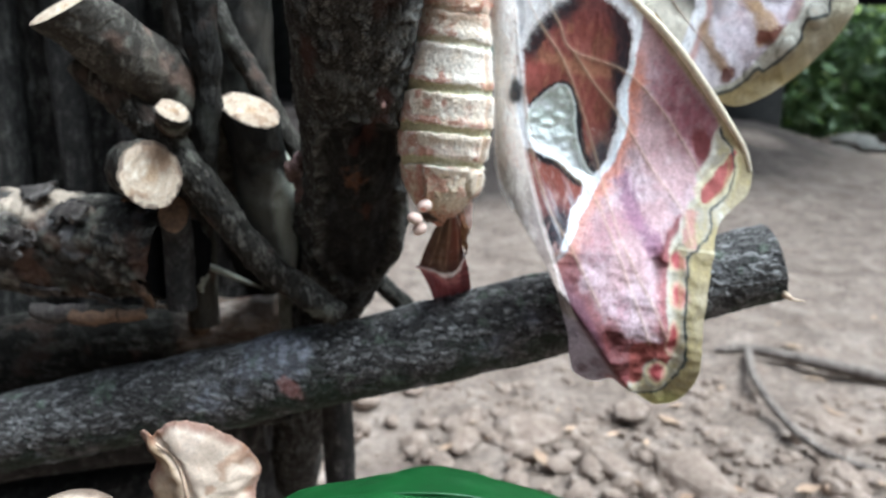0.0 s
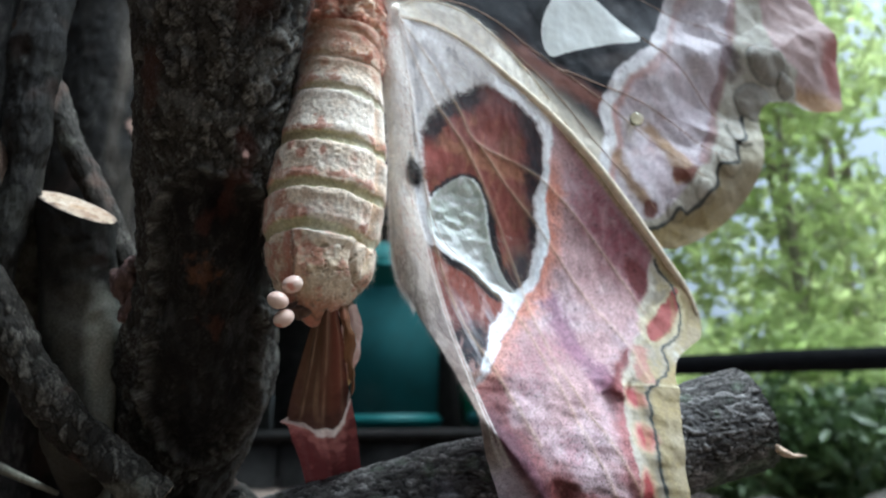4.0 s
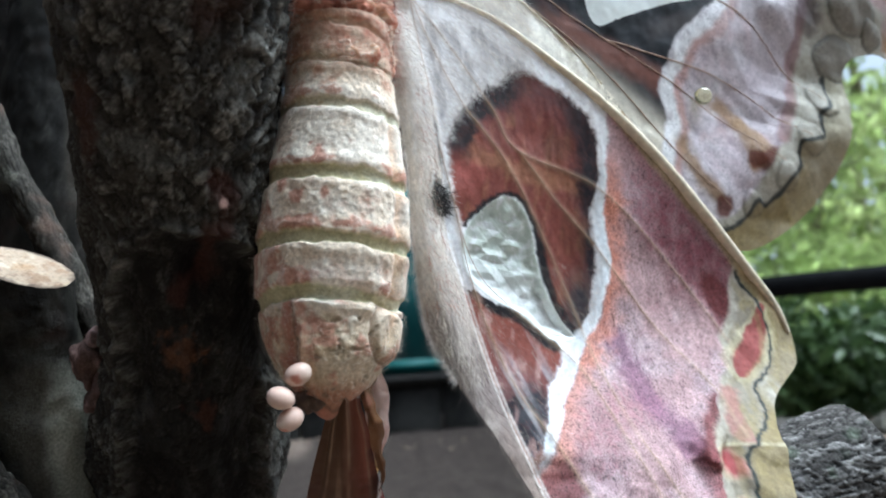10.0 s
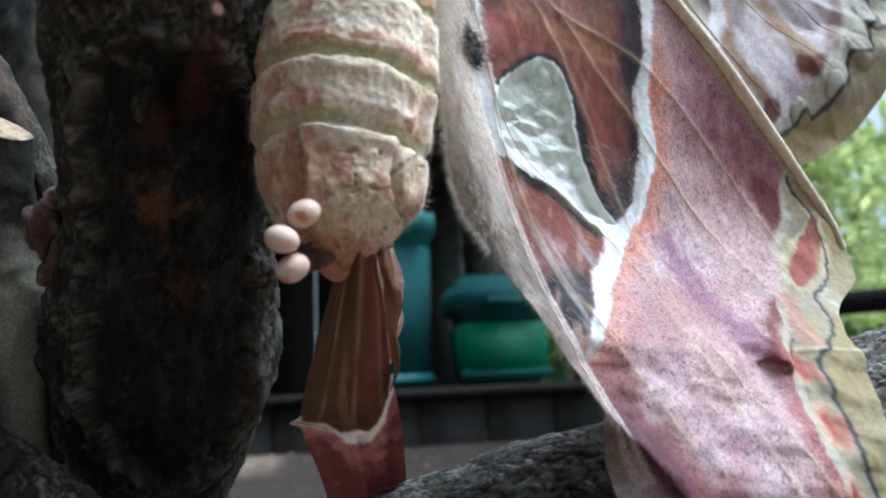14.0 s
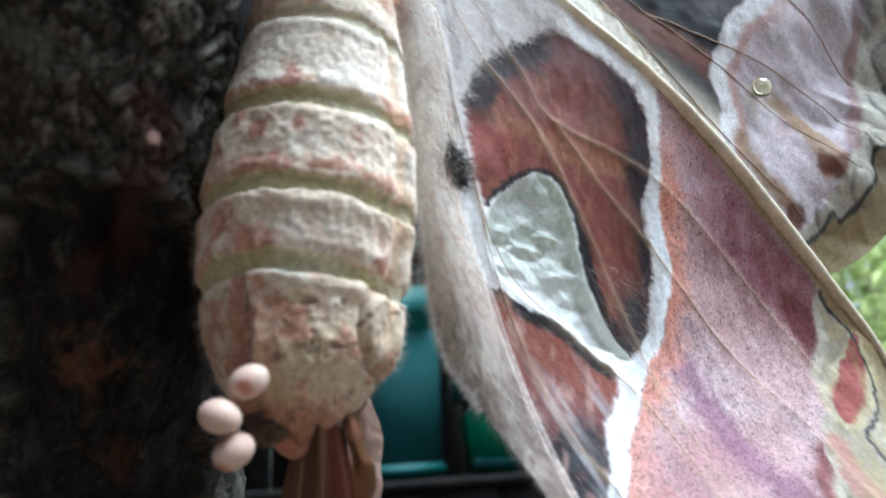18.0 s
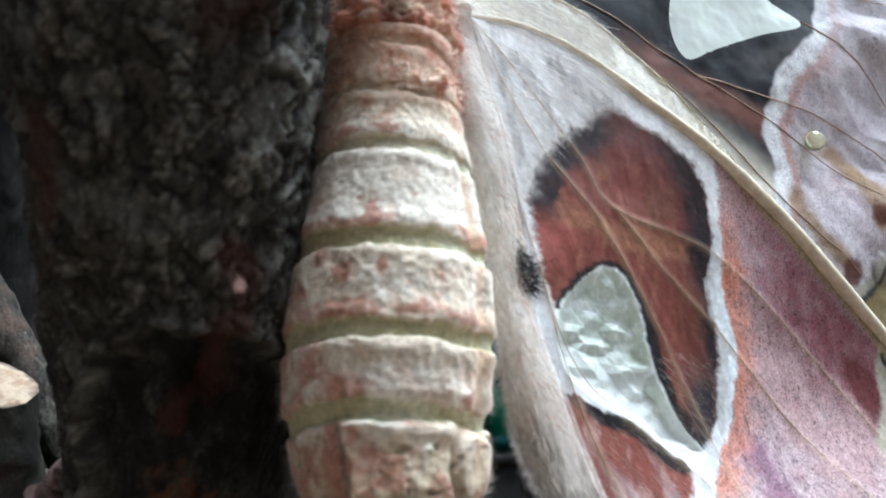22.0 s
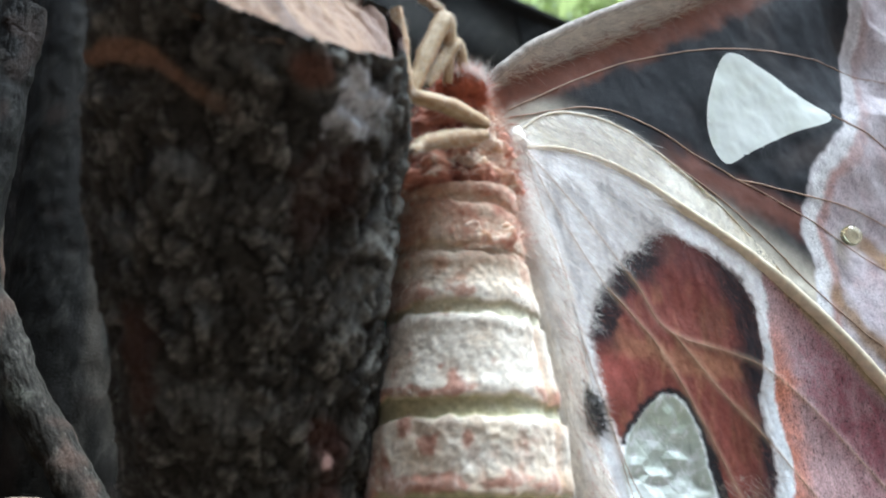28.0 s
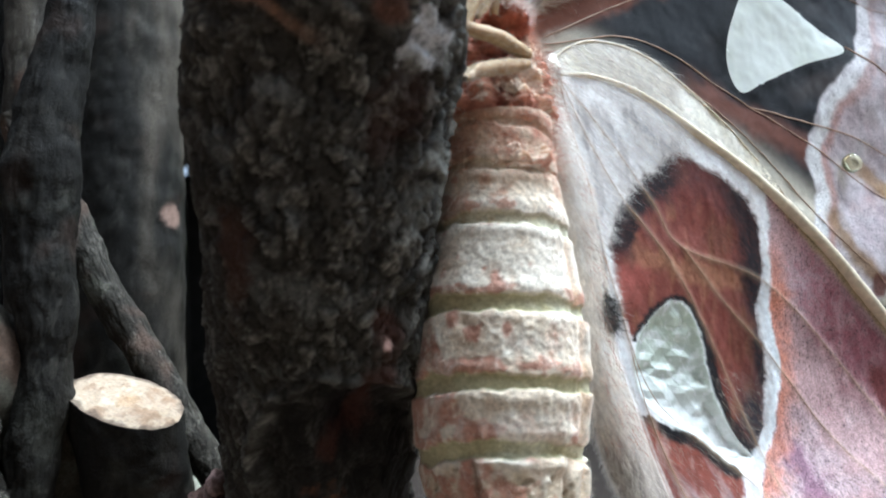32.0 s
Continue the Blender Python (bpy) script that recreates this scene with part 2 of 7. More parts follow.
def scaled(name, rough, sheen, through_light, speck, bump_mm, size, flecks=0.0):
    """Scaly or furry skin whose colours lie in the mesh's pattern; through_light: the share that shines through."""
    m, n, l, p = material(name)
    at = n.new("ShaderNodeAttribute")
    at.attribute_name = "pattern"
    fine = tex(n, l, "Noise", 1 / size, (1, 1, 1), 3, 0.8)
    f = ramp(n, l, fine.outputs["Fac"], [(0.3, (1 - speck,) * 3), (0.5, (1.0,) * 3), (0.72, (1 + speck,) * 3)])
    col = mix_rgb(n, l, at.outputs["Color"], f, 1.0, "MULTIPLY")
    if flecks:
        # plain, hairy skin is smoother than the dusted field
        soft = ramp(n, l, at.outputs["Alpha"], [(0.0, (0.35,) * 3), (1.0, (1.0,) * 3)])
        col = mix_rgb(n, l, at.outputs["Color"], col, soft)
        fl = tex(n, l, "Noise", 1 / (size * 1.45), (1, 1, 0.6), 3, 0.7)
        where = tex(n, l, "Noise", 1 / (size * 22), (1, 1, 1), 3, 0.6)
        a = ramp(n, l, fl.outputs["Fac"], [(0.53, (1, 1, 1)), (0.66, (1 - flecks,) * 3)])
        b = ramp(n, l, where.outputs["Fac"], [(0.30, (0, 0, 0)), (0.50, (1, 1, 1))])
        b = mix_rgb(n, l, (0.0, 0.0, 0.0), b, at.outputs["Alpha"])
        col = mix_rgb(n, l, col, mix_rgb(n, l, col, a, 1.0, "MULTIPLY"), b)
    l.new(col, p.inputs["Base Color"])
    p.inputs["Roughness"].default_value = rough
    p.inputs["Sheen Weight"].default_value = sheen
    p.inputs["Specular IOR Level"].default_value = 0.25
    bump(n, l, p, fine.outputs["Fac"], bump_mm * MM)
    if through_light:
        tr = n.new("ShaderNodeBsdfTranslucent")
        l.new(col, tr.inputs["Color"])
        mx = n.new("ShaderNodeMixShader")
        mx.inputs["Fac"].default_value = through_light
        l.new(p.outputs["BSDF"], mx.inputs[1])
        l.new(tr.outputs["BSDF"], mx.inputs[2])
        l.new(mx.outputs["Shader"], n["Material Output"].inputs["Surface"])
    return m


def let_through(m, share):
    """Makes a thin film partly clear."""
    n, l = m.node_tree.nodes, m.node_tree.links
    out = n["Material Output"].inputs["Surface"]
    old = out.links[0].from_socket
    clear, mx = n.new("ShaderNodeBsdfTransparent"), n.new("ShaderNodeMixShader")
    mx.inputs["Fac"].default_value = share
    l.new(old, mx.inputs[1])
    l.new(clear.outputs["BSDF"], mx.inputs[2])
    l.new(mx.outputs["Shader"], out)


def plain(name, colour, rough=0.6, vary=0.15, size=0.003, bump_mm=0.05, through_light=0.0, spec=0.4):
    m, n, l, p = material(name)
    t = tex(n, l, "Noise", 1 / size, (1, 1, 1), 5, 0.65)
    f = ramp(n, l, t.outputs["Fac"], [(0.3, tuple(c * (1 - vary) for c in colour)), (0.7, tuple(min(1, c * (1 + vary)) for c in colour))])
    l.new(f, p.inputs["Base Color"])
    p.inputs["Roughness"].default_value = rough
    p.inputs["Specular IOR Level"].default_value = spec
    bump(n, l, p, t.outputs["Fac"], bump_mm * MM)
    if through_light:
        tr = n.new("ShaderNodeBsdfTranslucent")
        l.new(f, tr.inputs["Color"])
        mx = n.new("ShaderNodeMixShader")
        mx.inputs["Fac"].default_value = through_light
        l.new(p.outputs["BSDF"], mx.inputs[1])
        l.new(tr.outputs["BSDF"], mx.inputs[2])
        l.new(mx.outputs["Shader"], n["Material Output"].inputs["Surface"])
    return m


BARK = scaled("fissured bark", 0.75, 0.0, 0.0, 0.45, 0.2, 0.0004)
BARK.node_tree.nodes["Principled BSDF"].inputs["Specular IOR Level"].default_value = 0.13
BARK_LOG = earthy("flaking bark", [(0.28, (0.015, 0.012, 0.010)), (0.5, (0.062, 0.05, 0.042)), (0.74, (0.21, 0.185, 0.165))], 0.005, 0.85, (1, 1, 1), 0.3, 0.5)
BARK_DARK = earthy("dark stick bark", [(0.32, (0.008, 0.007, 0.006)), (0.52, (0.03, 0.026, 0.022)), (0.74, (0.14, 0.125, 0.11))], 0.0035, 0.88, (1, 1, 0.5), 0.4, 0.6)
BARK_GREY = earthy("grey twig bark", [(0.34, (0.012, 0.011, 0.009)), (0.52, (0.05, 0.045, 0.038)), (0.74, (0.20, 0.19, 0.165))], 0.0035, 0.88, (1, 1, 0.5), 0.4, 0.7)
BARK_PALE = earthy("pale peeled branch", [(0.3, (0.16, 0.15, 0.11)), (0.55, (0.34, 0.33, 0.26)), (0.8, (0.5, 0.49, 0.42))], 0.005, 0.8, (1, 1, 0.4), 0.2, 0.25)
WOOD_CUT = earthy("fresh cut wood", [(0.3, (0.42, 0.30, 0.19)), (0.55, (0.62, 0.48, 0.34)), (0.8, (0.74, 0.62, 0.48))], 0.003, 0.8, (1, 1, 1), 0.3, 0.3, spots=((0.22, 0.13, 0.07), 0.6))
WOOD_TOP = scaled("split stake top", 0.7, 0.0, 0.0, 0.15, 0.1, 0.0006)
WOOD_BARE = earthy("bare greyish brown wood", [(0.3, (0.12, 0.085, 0.06)), (0.52, (0.32, 0.25, 0.19)), (0.78, (0.55, 0.47, 0.38))], 0.005, 0.85, (0.3, 1, 1), 0.35, 0.4, spots=((0.07, 0.05, 0.04), 0.56))
WOOD_ROOT = earthy("weathered root bark", [(0.3, (0.07, 0.055, 0.045)), (0.52, (0.18, 0.145, 0.12)), (0.78, (0.34, 0.285, 0.24))], 0.008, 0.9, (1, 1, 1), 0.35, 0.6)
WOOD_BROWN = earthy("weathered brown wood", [(0.3, (0.06, 0.034, 0.02)), (0.55, (0.13, 0.073, 0.04)), (0.8, (0.23, 0.14, 0.08))], 0.004, 0.8)
SOIL = earthy("trodden soil", [(0.3, (0.115, 0.084, 0.064)), (0.5, (0.185, 0.140, 0.109)), (0.75, (0.285, 0.228, 0.185))], 0.05, 0.95, (1, 1, 1), 0.25, 4.0)
# the soil colour is multiplied by shade painted into the ground mesh
soil_shade = SOIL.node_tree.nodes.new("ShaderNodeAttribute")
soil_shade.attribute_name = "pattern"
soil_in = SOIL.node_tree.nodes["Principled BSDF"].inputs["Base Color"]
SOIL.node_tree.links.new(mix_rgb(SOIL.node_tree.nodes, SOIL.node_tree.links, soil_in.links[0].from_socket, soil_shade.outputs["Color"], 1.0, "MULTIPLY"), soil_in)
STONE = earthy("grey brown stone", [(0.3, (0.13, 0.09, 0.066)), (0.55, (0.23, 0.172, 0.132)), (0.8, (0.38, 0.31, 0.26))], 0.012, 0.85, (1, 1, 1), 0.2, 0.8)
ROCK_DARK = earthy("dark damp rock", [(0.3, (0.03, 0.027, 0.022)), (0.55, (0.075, 0.067, 0.055)), (0.8, (0.17, 0.15, 0.125))], 0.05, 0.7, (1, 1, 1), 0.25, 3.0)
SKIN_WING = scaled("wing scales", 0.46, 0.0, 0.2, 0.5, 0.09, 0.00024, 0.66)
SKIN_WING.node_tree.nodes["Principled BSDF"].inputs["Specular IOR Level"].default_value = 0.14
SKIN_BODY = scaled("powdery body scales", 0.8, 0.15, 0.0, 0.28, 0.08, 0.0006)
HAIR_CREAM = plain("cream hair", (0.62, 0.55, 0.46), 0.7, 0.2, 0.002, 0.02, 0.2)
HAIR_DIM = plain("grey brown hair", (0.24, 0.19, 0.165), 0.7, 0.3, 0.002, 0.02, 0.2)
HAIR_WHITE = plain("white hair", (0.78, 0.74, 0.70), 0.7, 0.15, 0.002, 0.02, 0.2)
HAIR_RED = plain("russet hair", (0.42, 0.13, 0.07), 0.7, 0.4, 0.0015, 0.02, 0.2)
HAIR_MAROON = plain("maroon hair", (0.25, 0.08, 0.055), 0.7, 0.4, 0.0015, 0.02, 0.2)
HAIR_BLACK = plain("black hair", (0.015, 0.013, 0.013), 0.6, 0.3, 0.001, 0.02)
VEIN = plain("straw wing vein", (0.44, 0.29, 0.18), 0.5, 0.2, 0.002, 0.03, 0.1)
RIB = plain("tan leading rib", (0.62, 0.53, 0.39), 0.6, 0.2, 0.0015, 0.05, 0.1)
LEG = scaled("straw insect leg", 0.55, 0.0, 0.0, 0.25, 0.08, 0.0004)
WOOD_FACE = scaled("sawn wood face", 0.8, 0.0, 0.0, 0.25, 0.25, 0.0005)
PANE_CLEAR = plain("clear fore wing pane", (0.90, 0.92, 0.88), 0.3, 0.05, 0.002, 0.02, 0.35, 0.4)
let_through(PANE_CLEAR, 0.1)
PANE = scaled("crinkled clear wing pane", 0.28, 0.0, 0.3, 0.06, 0.03, 0.0006)
let_through(PANE, 0.06)

# ---- ground and distance ----
GROUND = -0.06


def graded(lo, hi, fine_lo, fine_hi, fine, far):
    mid = np.arange(fine_lo, fine_hi, fine)
    a = fine_lo - np.geomspace(fine, fine_lo - lo, far)[::-1]
    b = fine_hi + np.geomspace(fine, hi - fine_hi, far)
    return np.concatenate([a, mid, b])


def bank(x, y):
    """The yard rises gently towards the shed."""
    return 0.2 * step(1.7, 3.1, y) * step(1.9, 1.1, x)


def make_ground():
    xs, ys = graded(-400, 400, -0.3, 1.1, 0.008, 40), graded(-400, 400, 0.3, 1.8, 0.008, 40)
    x, y = np.meshgrid(xs, ys, indexing="ij")
    p = np.stack([x.ravel(), y.ravel(), 0 * x.ravel()], 1)
    near = np.exp(-np.maximum(0, np.hypot(p[:, 0] - 0.4, p[:, 1] - 0.9) - 1.0) / 3)
    h = 0.012 * fbm(p, 0.22, 4, 3) + 0.005 * fbm(p, 0.035, 3, 5) + 0.05 * fbm(p, 1.9, 2, 8)
    p[:, 2] = GROUND + h * near - 0.02 + bank(p[:, 0], p[:, 1])
    # trodden earth in front of the shed, its shade painted in as darker colour
    shed_shade = step(0.2, -0.3, signed(p[:, :2] + 0.25 * np.stack([fbm(p, 0.6, 3, 14), fbm(p, 0.6, 3, 15)], 1), [(-3, 1.8), (0.3, 1.75), (1.1, 2.0), (1.6, 3.2), (2.2, 7), (-3, 7)]))
    c = paint(np.ones((len(p), 3)), (0.20, 0.19, 0.19), shed_shade * step(0.85, 0.55, fbm(p, 0.35, 3, 16)))
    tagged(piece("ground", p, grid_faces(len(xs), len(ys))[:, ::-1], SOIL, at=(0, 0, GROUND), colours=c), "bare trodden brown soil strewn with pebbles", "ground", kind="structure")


def pebble_shape(g, size, flat=0.6, rough=0.3):
    """A small rough stone of 42 faces or so."""
    bm = bmesh.new()
    bmesh.ops.create_icosphere(bm, subdivisions=2, radius=1)
    v = np.array([w.co[:] for w in bm.verts])
    f = [[w.index for w in q.verts] for q in bm.faces]
    bm.free()
    s = g.uniform(0.7, 1.3, 3) * np.array([1, 0.8, flat])
    v = v * (1 + rough * fbm(v + g.uniform(0, 50, 3), 1.1, 2))[:, None] * s * size
    a = g.uniform(0, 6.28)
    c, d = math.cos(a), math.sin(a)
    v[:, :2] = v[:, :2] @ np.array([[c, d], [-d, c]])
    return v, f


def make_pebbles():
    g = np.random.default_rng(4)
    verts, faces, n = [], [], 0
    for _ in range(8000):
        y = 0.35 + 2.6 * g.random() ** 1.8
        x = g.uniform(-0.25, 0.35) + y * g.uniform(-0.2, 0.72)
        v, f = pebble_shape(g, 0.0018 + 0.011 * g.random() ** 4.0)
        v += (x, y, GROUND - 0.012 + bank(x, y) + 0.012 * fbm(np.array([[x, y, 0]]), 0.22, 4, 3)[0])
        verts.append(v)
        faces += [[i + n for i in q] for q in f]
        n += len(v)
    tagged(piece("pebbles", np.vstack(verts), faces, STONE, smooth=False), "loose grey brown pebbles scattered on soil", "pebbles", kind="stuff")


def make_stones():
    g = np.random.default_rng(9)
    for x, y, s in ((0.21, 0.53, 0.034), (0.14, 0.55, 0.026), (0.37, 0.62, 0.028), (0.08, 0.62, 0.026), (0.33, 0.52, 0.03), (0.30, 0.95, 0.03),
                    (0.27, 0.75, 0.024), (0.02, 0.6, 0.022), (0.45, 0.80, 0.03), (0.19, 0.66, 0.02), (0.06, 0.53, 0.012), (0.40, 1.1, 0.04)):
        v, f = pebble_shape(g, s, 0.45)
        ob = piece("stone", v + (x, y, GROUND - 0.008), f, STONE, smooth=False)
        tagged(ob, "flat grey brown stone half sunk in soil", "stone", "stones on the soil")
    for x, y, s, m in ((1.55, 3.0, 0.15, ROCK_DARK), (2.1, 3.6, 0.15, ROCK_DARK), (1.15, 1.9, 0.06, STONE), (1.45, 2.3, 0.07, STONE), (2.6, 3.4, 0.26, ROCK_DARK), (1.9, 2.7, 0.13, ROCK_DARK)):
        v, f = pebble_shape(g, s * 0.9, 0.36, 0.6)
        tagged(piece("boulder", v + (x, y, GROUND + s * 0.02), f, m, smooth=False), "large worn boulder lying on the yard", "rock", "boulders in the yard")


def leaf_cards(g, centres, size, name="leaf"):
    """Many small pointed leaves, each folded along its middle."""
    n = len(centres)
    a = g.normal(0, 1, (n, 3))
    a /= np.linalg.norm(a, axis=1)[:, None]
    b = np.cross(a, g.normal(0, 1, (n, 3)))
    b /= np.linalg.norm(b, axis=1)[:, None]
    c = np.cross(a, b)
    s = (size * g.uniform(0.6, 1.4, n))[:, None]
    v = np.stack([centres - a * s, centres + b * s * 0.42 + c * s * 0.1, centres + a * s, centres - b * s * 0.42 + c * s * 0.1], 1).reshape(-1, 3)
    k = np.arange(n)[:, None] * 4
    return v, np.vstack([k + np.array([[0, 1, 2]]), k + np.array([[0, 2, 3]])])


# lit and shaded foliage are set by colour: bright copies and a dark one
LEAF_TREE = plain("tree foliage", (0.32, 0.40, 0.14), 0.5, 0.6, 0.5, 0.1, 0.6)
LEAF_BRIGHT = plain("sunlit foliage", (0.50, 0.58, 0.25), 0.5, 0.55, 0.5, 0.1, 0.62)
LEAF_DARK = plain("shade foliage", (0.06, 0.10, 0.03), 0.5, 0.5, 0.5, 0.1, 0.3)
TRUNK = earthy("tree bark", [(0.3, (0.12, 0.11, 0.07)), (0.6, (0.24, 0.22, 0.14)), (0.8, (0.36, 0.33, 0.24))], 0.06, 0.9, (1, 1, 0.4), 0.25, 4)


def make_tree(seed, x, y, height, girth, spread, leaves, size, mat, low):
    g = np.random.default_rng(seed)
    tree = thing("tree", (x, y, GROUND), "slender tree with an airy green crown", "tree", "trees behind the yard")
    top = (x + g.normal(0, 0.3), y + g.normal(0, 0.3), GROUND + height)
    v, f, pts, _ = tube([(x, y, GROUND - 0.05), (x + 0.1 * g.normal(), y, GROUND + height * 0.5), top], [girth, girth * 0.7, girth * 0.2], 14, 10)
    piece("trunk", v, f, TRUNK, tree)
    centres = []
    for k in range(16):
        s = g.uniform(low, 0.95)
        base = pts[int(s * 13)]
        a = g.uniform(0, 6.28)
        tip = base + np.array([math.cos(a), math.sin(a), g.uniform(-0.1, 0.6)]) * spread * g.uniform(0.4, 1.0)
        v, f, br, _ = tube([base, (base + tip) / 2 + (0, 0, 0.15 * spread), tip], [girth * 0.25, girth * 0.15, girth * 0.04], 8, 5)
        piece("limb", v, f, TRUNK, tree)
        m = leaves // 16
        at = br[g.integers(2, 8, m)] + g.normal(0, spread * 0.2, (m, 3)) * np.array([1, 1, 0.7])
        centres.append(at)
    v, f = leaf_cards(g, np.vstack(centres), size)
    v[:, 2] = np.maximum(v[:, 2], GROUND + 0.05)
    piece("crown", v, f, mat, tree, smooth=False)


def make_shrubs():
    g = np.random.default_rng(21)
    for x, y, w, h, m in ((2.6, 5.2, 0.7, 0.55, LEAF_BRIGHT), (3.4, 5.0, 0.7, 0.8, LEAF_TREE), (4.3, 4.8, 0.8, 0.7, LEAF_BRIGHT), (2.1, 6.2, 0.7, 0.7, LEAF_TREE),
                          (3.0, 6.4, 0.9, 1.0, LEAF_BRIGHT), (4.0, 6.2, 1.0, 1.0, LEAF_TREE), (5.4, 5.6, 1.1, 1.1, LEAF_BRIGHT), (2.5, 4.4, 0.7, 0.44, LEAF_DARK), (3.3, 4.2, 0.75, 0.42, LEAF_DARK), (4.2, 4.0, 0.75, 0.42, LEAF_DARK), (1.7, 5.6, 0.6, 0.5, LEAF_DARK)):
        bush = thing("shrub", (x, y, GROUND), "leafy green shrub at the yard's edge", "shrub", "shrubs behind the yard")
        n = 1500
        d = g.normal(0, 1, (n, 3))
        d /= np.linalg.norm(d, axis=1)[:, None]
        at = d * (g.uniform(0.3, 1, n) ** 0.5)[:, None] * np.array([w, w * 0.7, h])
        at = at * (1 + 0.35 * fbm(at, 0.5, 2, int(x * 10)))[:, None] + (x, y, GROUND + h * 0.75)
        at[:, 2] = np.maximum(at[:, 2], GROUND + 0.05)
        v, f = leaf_cards(g, at, 0.06)
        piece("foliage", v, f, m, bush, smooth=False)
        for k in range(5):
            tip = at[g.integers(n)]
            v, f, _, _ = tube([(x + 0.03 * k, y, GROUND - 0.03), ((x + tip[0]) / 2, (y + tip[1]) / 2, GROUND + h * 0.5), tip], [0.015, 0.01, 0.004], 8, 5)
            piece("stem", v, f, TRUNK, bush)


def box(x0, x1, y0, y1, z0, z1, bevel=0.006):
    bm = bmesh.new()
    bmesh.ops.create_cube(bm, size=1)
    bmesh.ops.scale(bm, vec=(x1 - x0, y1 - y0, z1 - z0), verts=bm.verts)
    bmesh.ops.translate(bm, vec=((x0 + x1) / 2, (y0 + y1) / 2, (z0 + z1) / 2), verts=bm.verts)
    bmesh.ops.bevel(bm, geom=bm.edges[:], offset=bevel, segments=2, affect="EDGES")
    bm.verts.index_update()
    v = np.array([w.co[:] for w in bm.verts])
    f = [[w.index for w in q.verts] for q in bm.faces]
    bm.free()
    return v, f


RAIL_PAINT = plain("black weathered rail", (0.006, 0.006, 0.0065), 0.95, 0.4, 0.05, 0.5, 0.0, 0.1)
TEAL = plain("teal plastic", (0.004, 0.062, 0.062), 0.85, 0.2, 0.1, 0.3)
TEAL_LIGHT = plain("worn teal lid", (0.008, 0.11, 0.10), 0.6, 0.2, 0.1, 0.3)
GREEN = plain("green plastic", (0.004, 0.13, 0.06), 0.45, 0.2, 0.1, 0.3)
THATCH = earthy("dark roof boards", [(0.3, (0.008, 0.007, 0.006)), (0.6, (0.022, 0.02, 0.017)), (0.8, (0.05, 0.045, 0.04))], 0.08, 0.9, (1, 6, 1), 0.3, 3)


def make_rail():
    rail = thing("fence", (2.3, 3.0, GROUND), "black wooden rail fence across the yard", "fence")
    v, f, _, _ = tube([(1.1, 3.34, 0.62), (2.4, 2.95, 0.62), (4.4, 2.4, 0.60)], [0.04, 0.055, 0.065], 30, 10, lambda p, a, b: 0.004 * fbm(p, 0.1, 3))
    piece("rail", v, f, RAIL_PAINT, rail)
    for x, y in ((1.12, 3.36), (4.35, 2.43)):
        v, f = box(x - 0.04, x + 0.04, y - 0.04, y + 0.04, GROUND - 0.1, 0.72)
        piece("post", v, f, RAIL_PAINT, rail)


def make_bin(x, y, w, z0, z1, body, lid, label):
    b = thing("bin", (x, y, z0), label, "bin", "bins under the shed roof")
    d = w * 0.8
    v, f = box(-w / 2, w / 2, -d / 2, d / 2, z0, z1 - 0.19, 0.03)
    v[:, :2] *= 0.86 + 0.14 * (v[:, 2:3] - z0) / (z1 - z0)
    piece("body", v + (x, y, 0), f, body, b)
    v, f = box(x - w * 0.54, x + w * 0.54, y - d * 0.58, y + d * 0.54, z1 - 0.21, z1 - 0.02, 0.05)
    piece("lid", v, f, lid, b, "worn lighter lid")
    v, f = box(x - w * 0.47, x + w * 0.47, y - d * 0.47, y - d * 0.40, z0 + 0.02, z0 + 0.07, 0.012)
    piece("rim", v, f, lid, b)
    v, f = box(x - w * 0.2, x + w * 0.2, y - d * 0.64, y - d * 0.56, z1 - 0.16, z1 - 0.12, 0.012)
    piece("handle", v, f, lid, b)


def make_platform():
    """A low dark stand, added to carry the bins and fill the dark band below."""
    stand = thing("platform", (0.4, 3.2, GROUND), "low dark wooden platform added to fill the dark band under the bins", "platform")
    for k in range(6):
        v, f = box(-0.55, 1.35, 2.82 + k * 0.14, 2.95 + k * 0.14, 0.29, 0.33, 0.008)
        piece("plank", v, f, THATCH, stand)
    for k in range(7):
        v, f = box(-0.54 + k * 0.27, -0.28 + k * 0.27, 2.86, 2.9, GROUND - 0.05, 0.288, 0.006)
        piece("skirt_board", v, f, THATCH, stand)


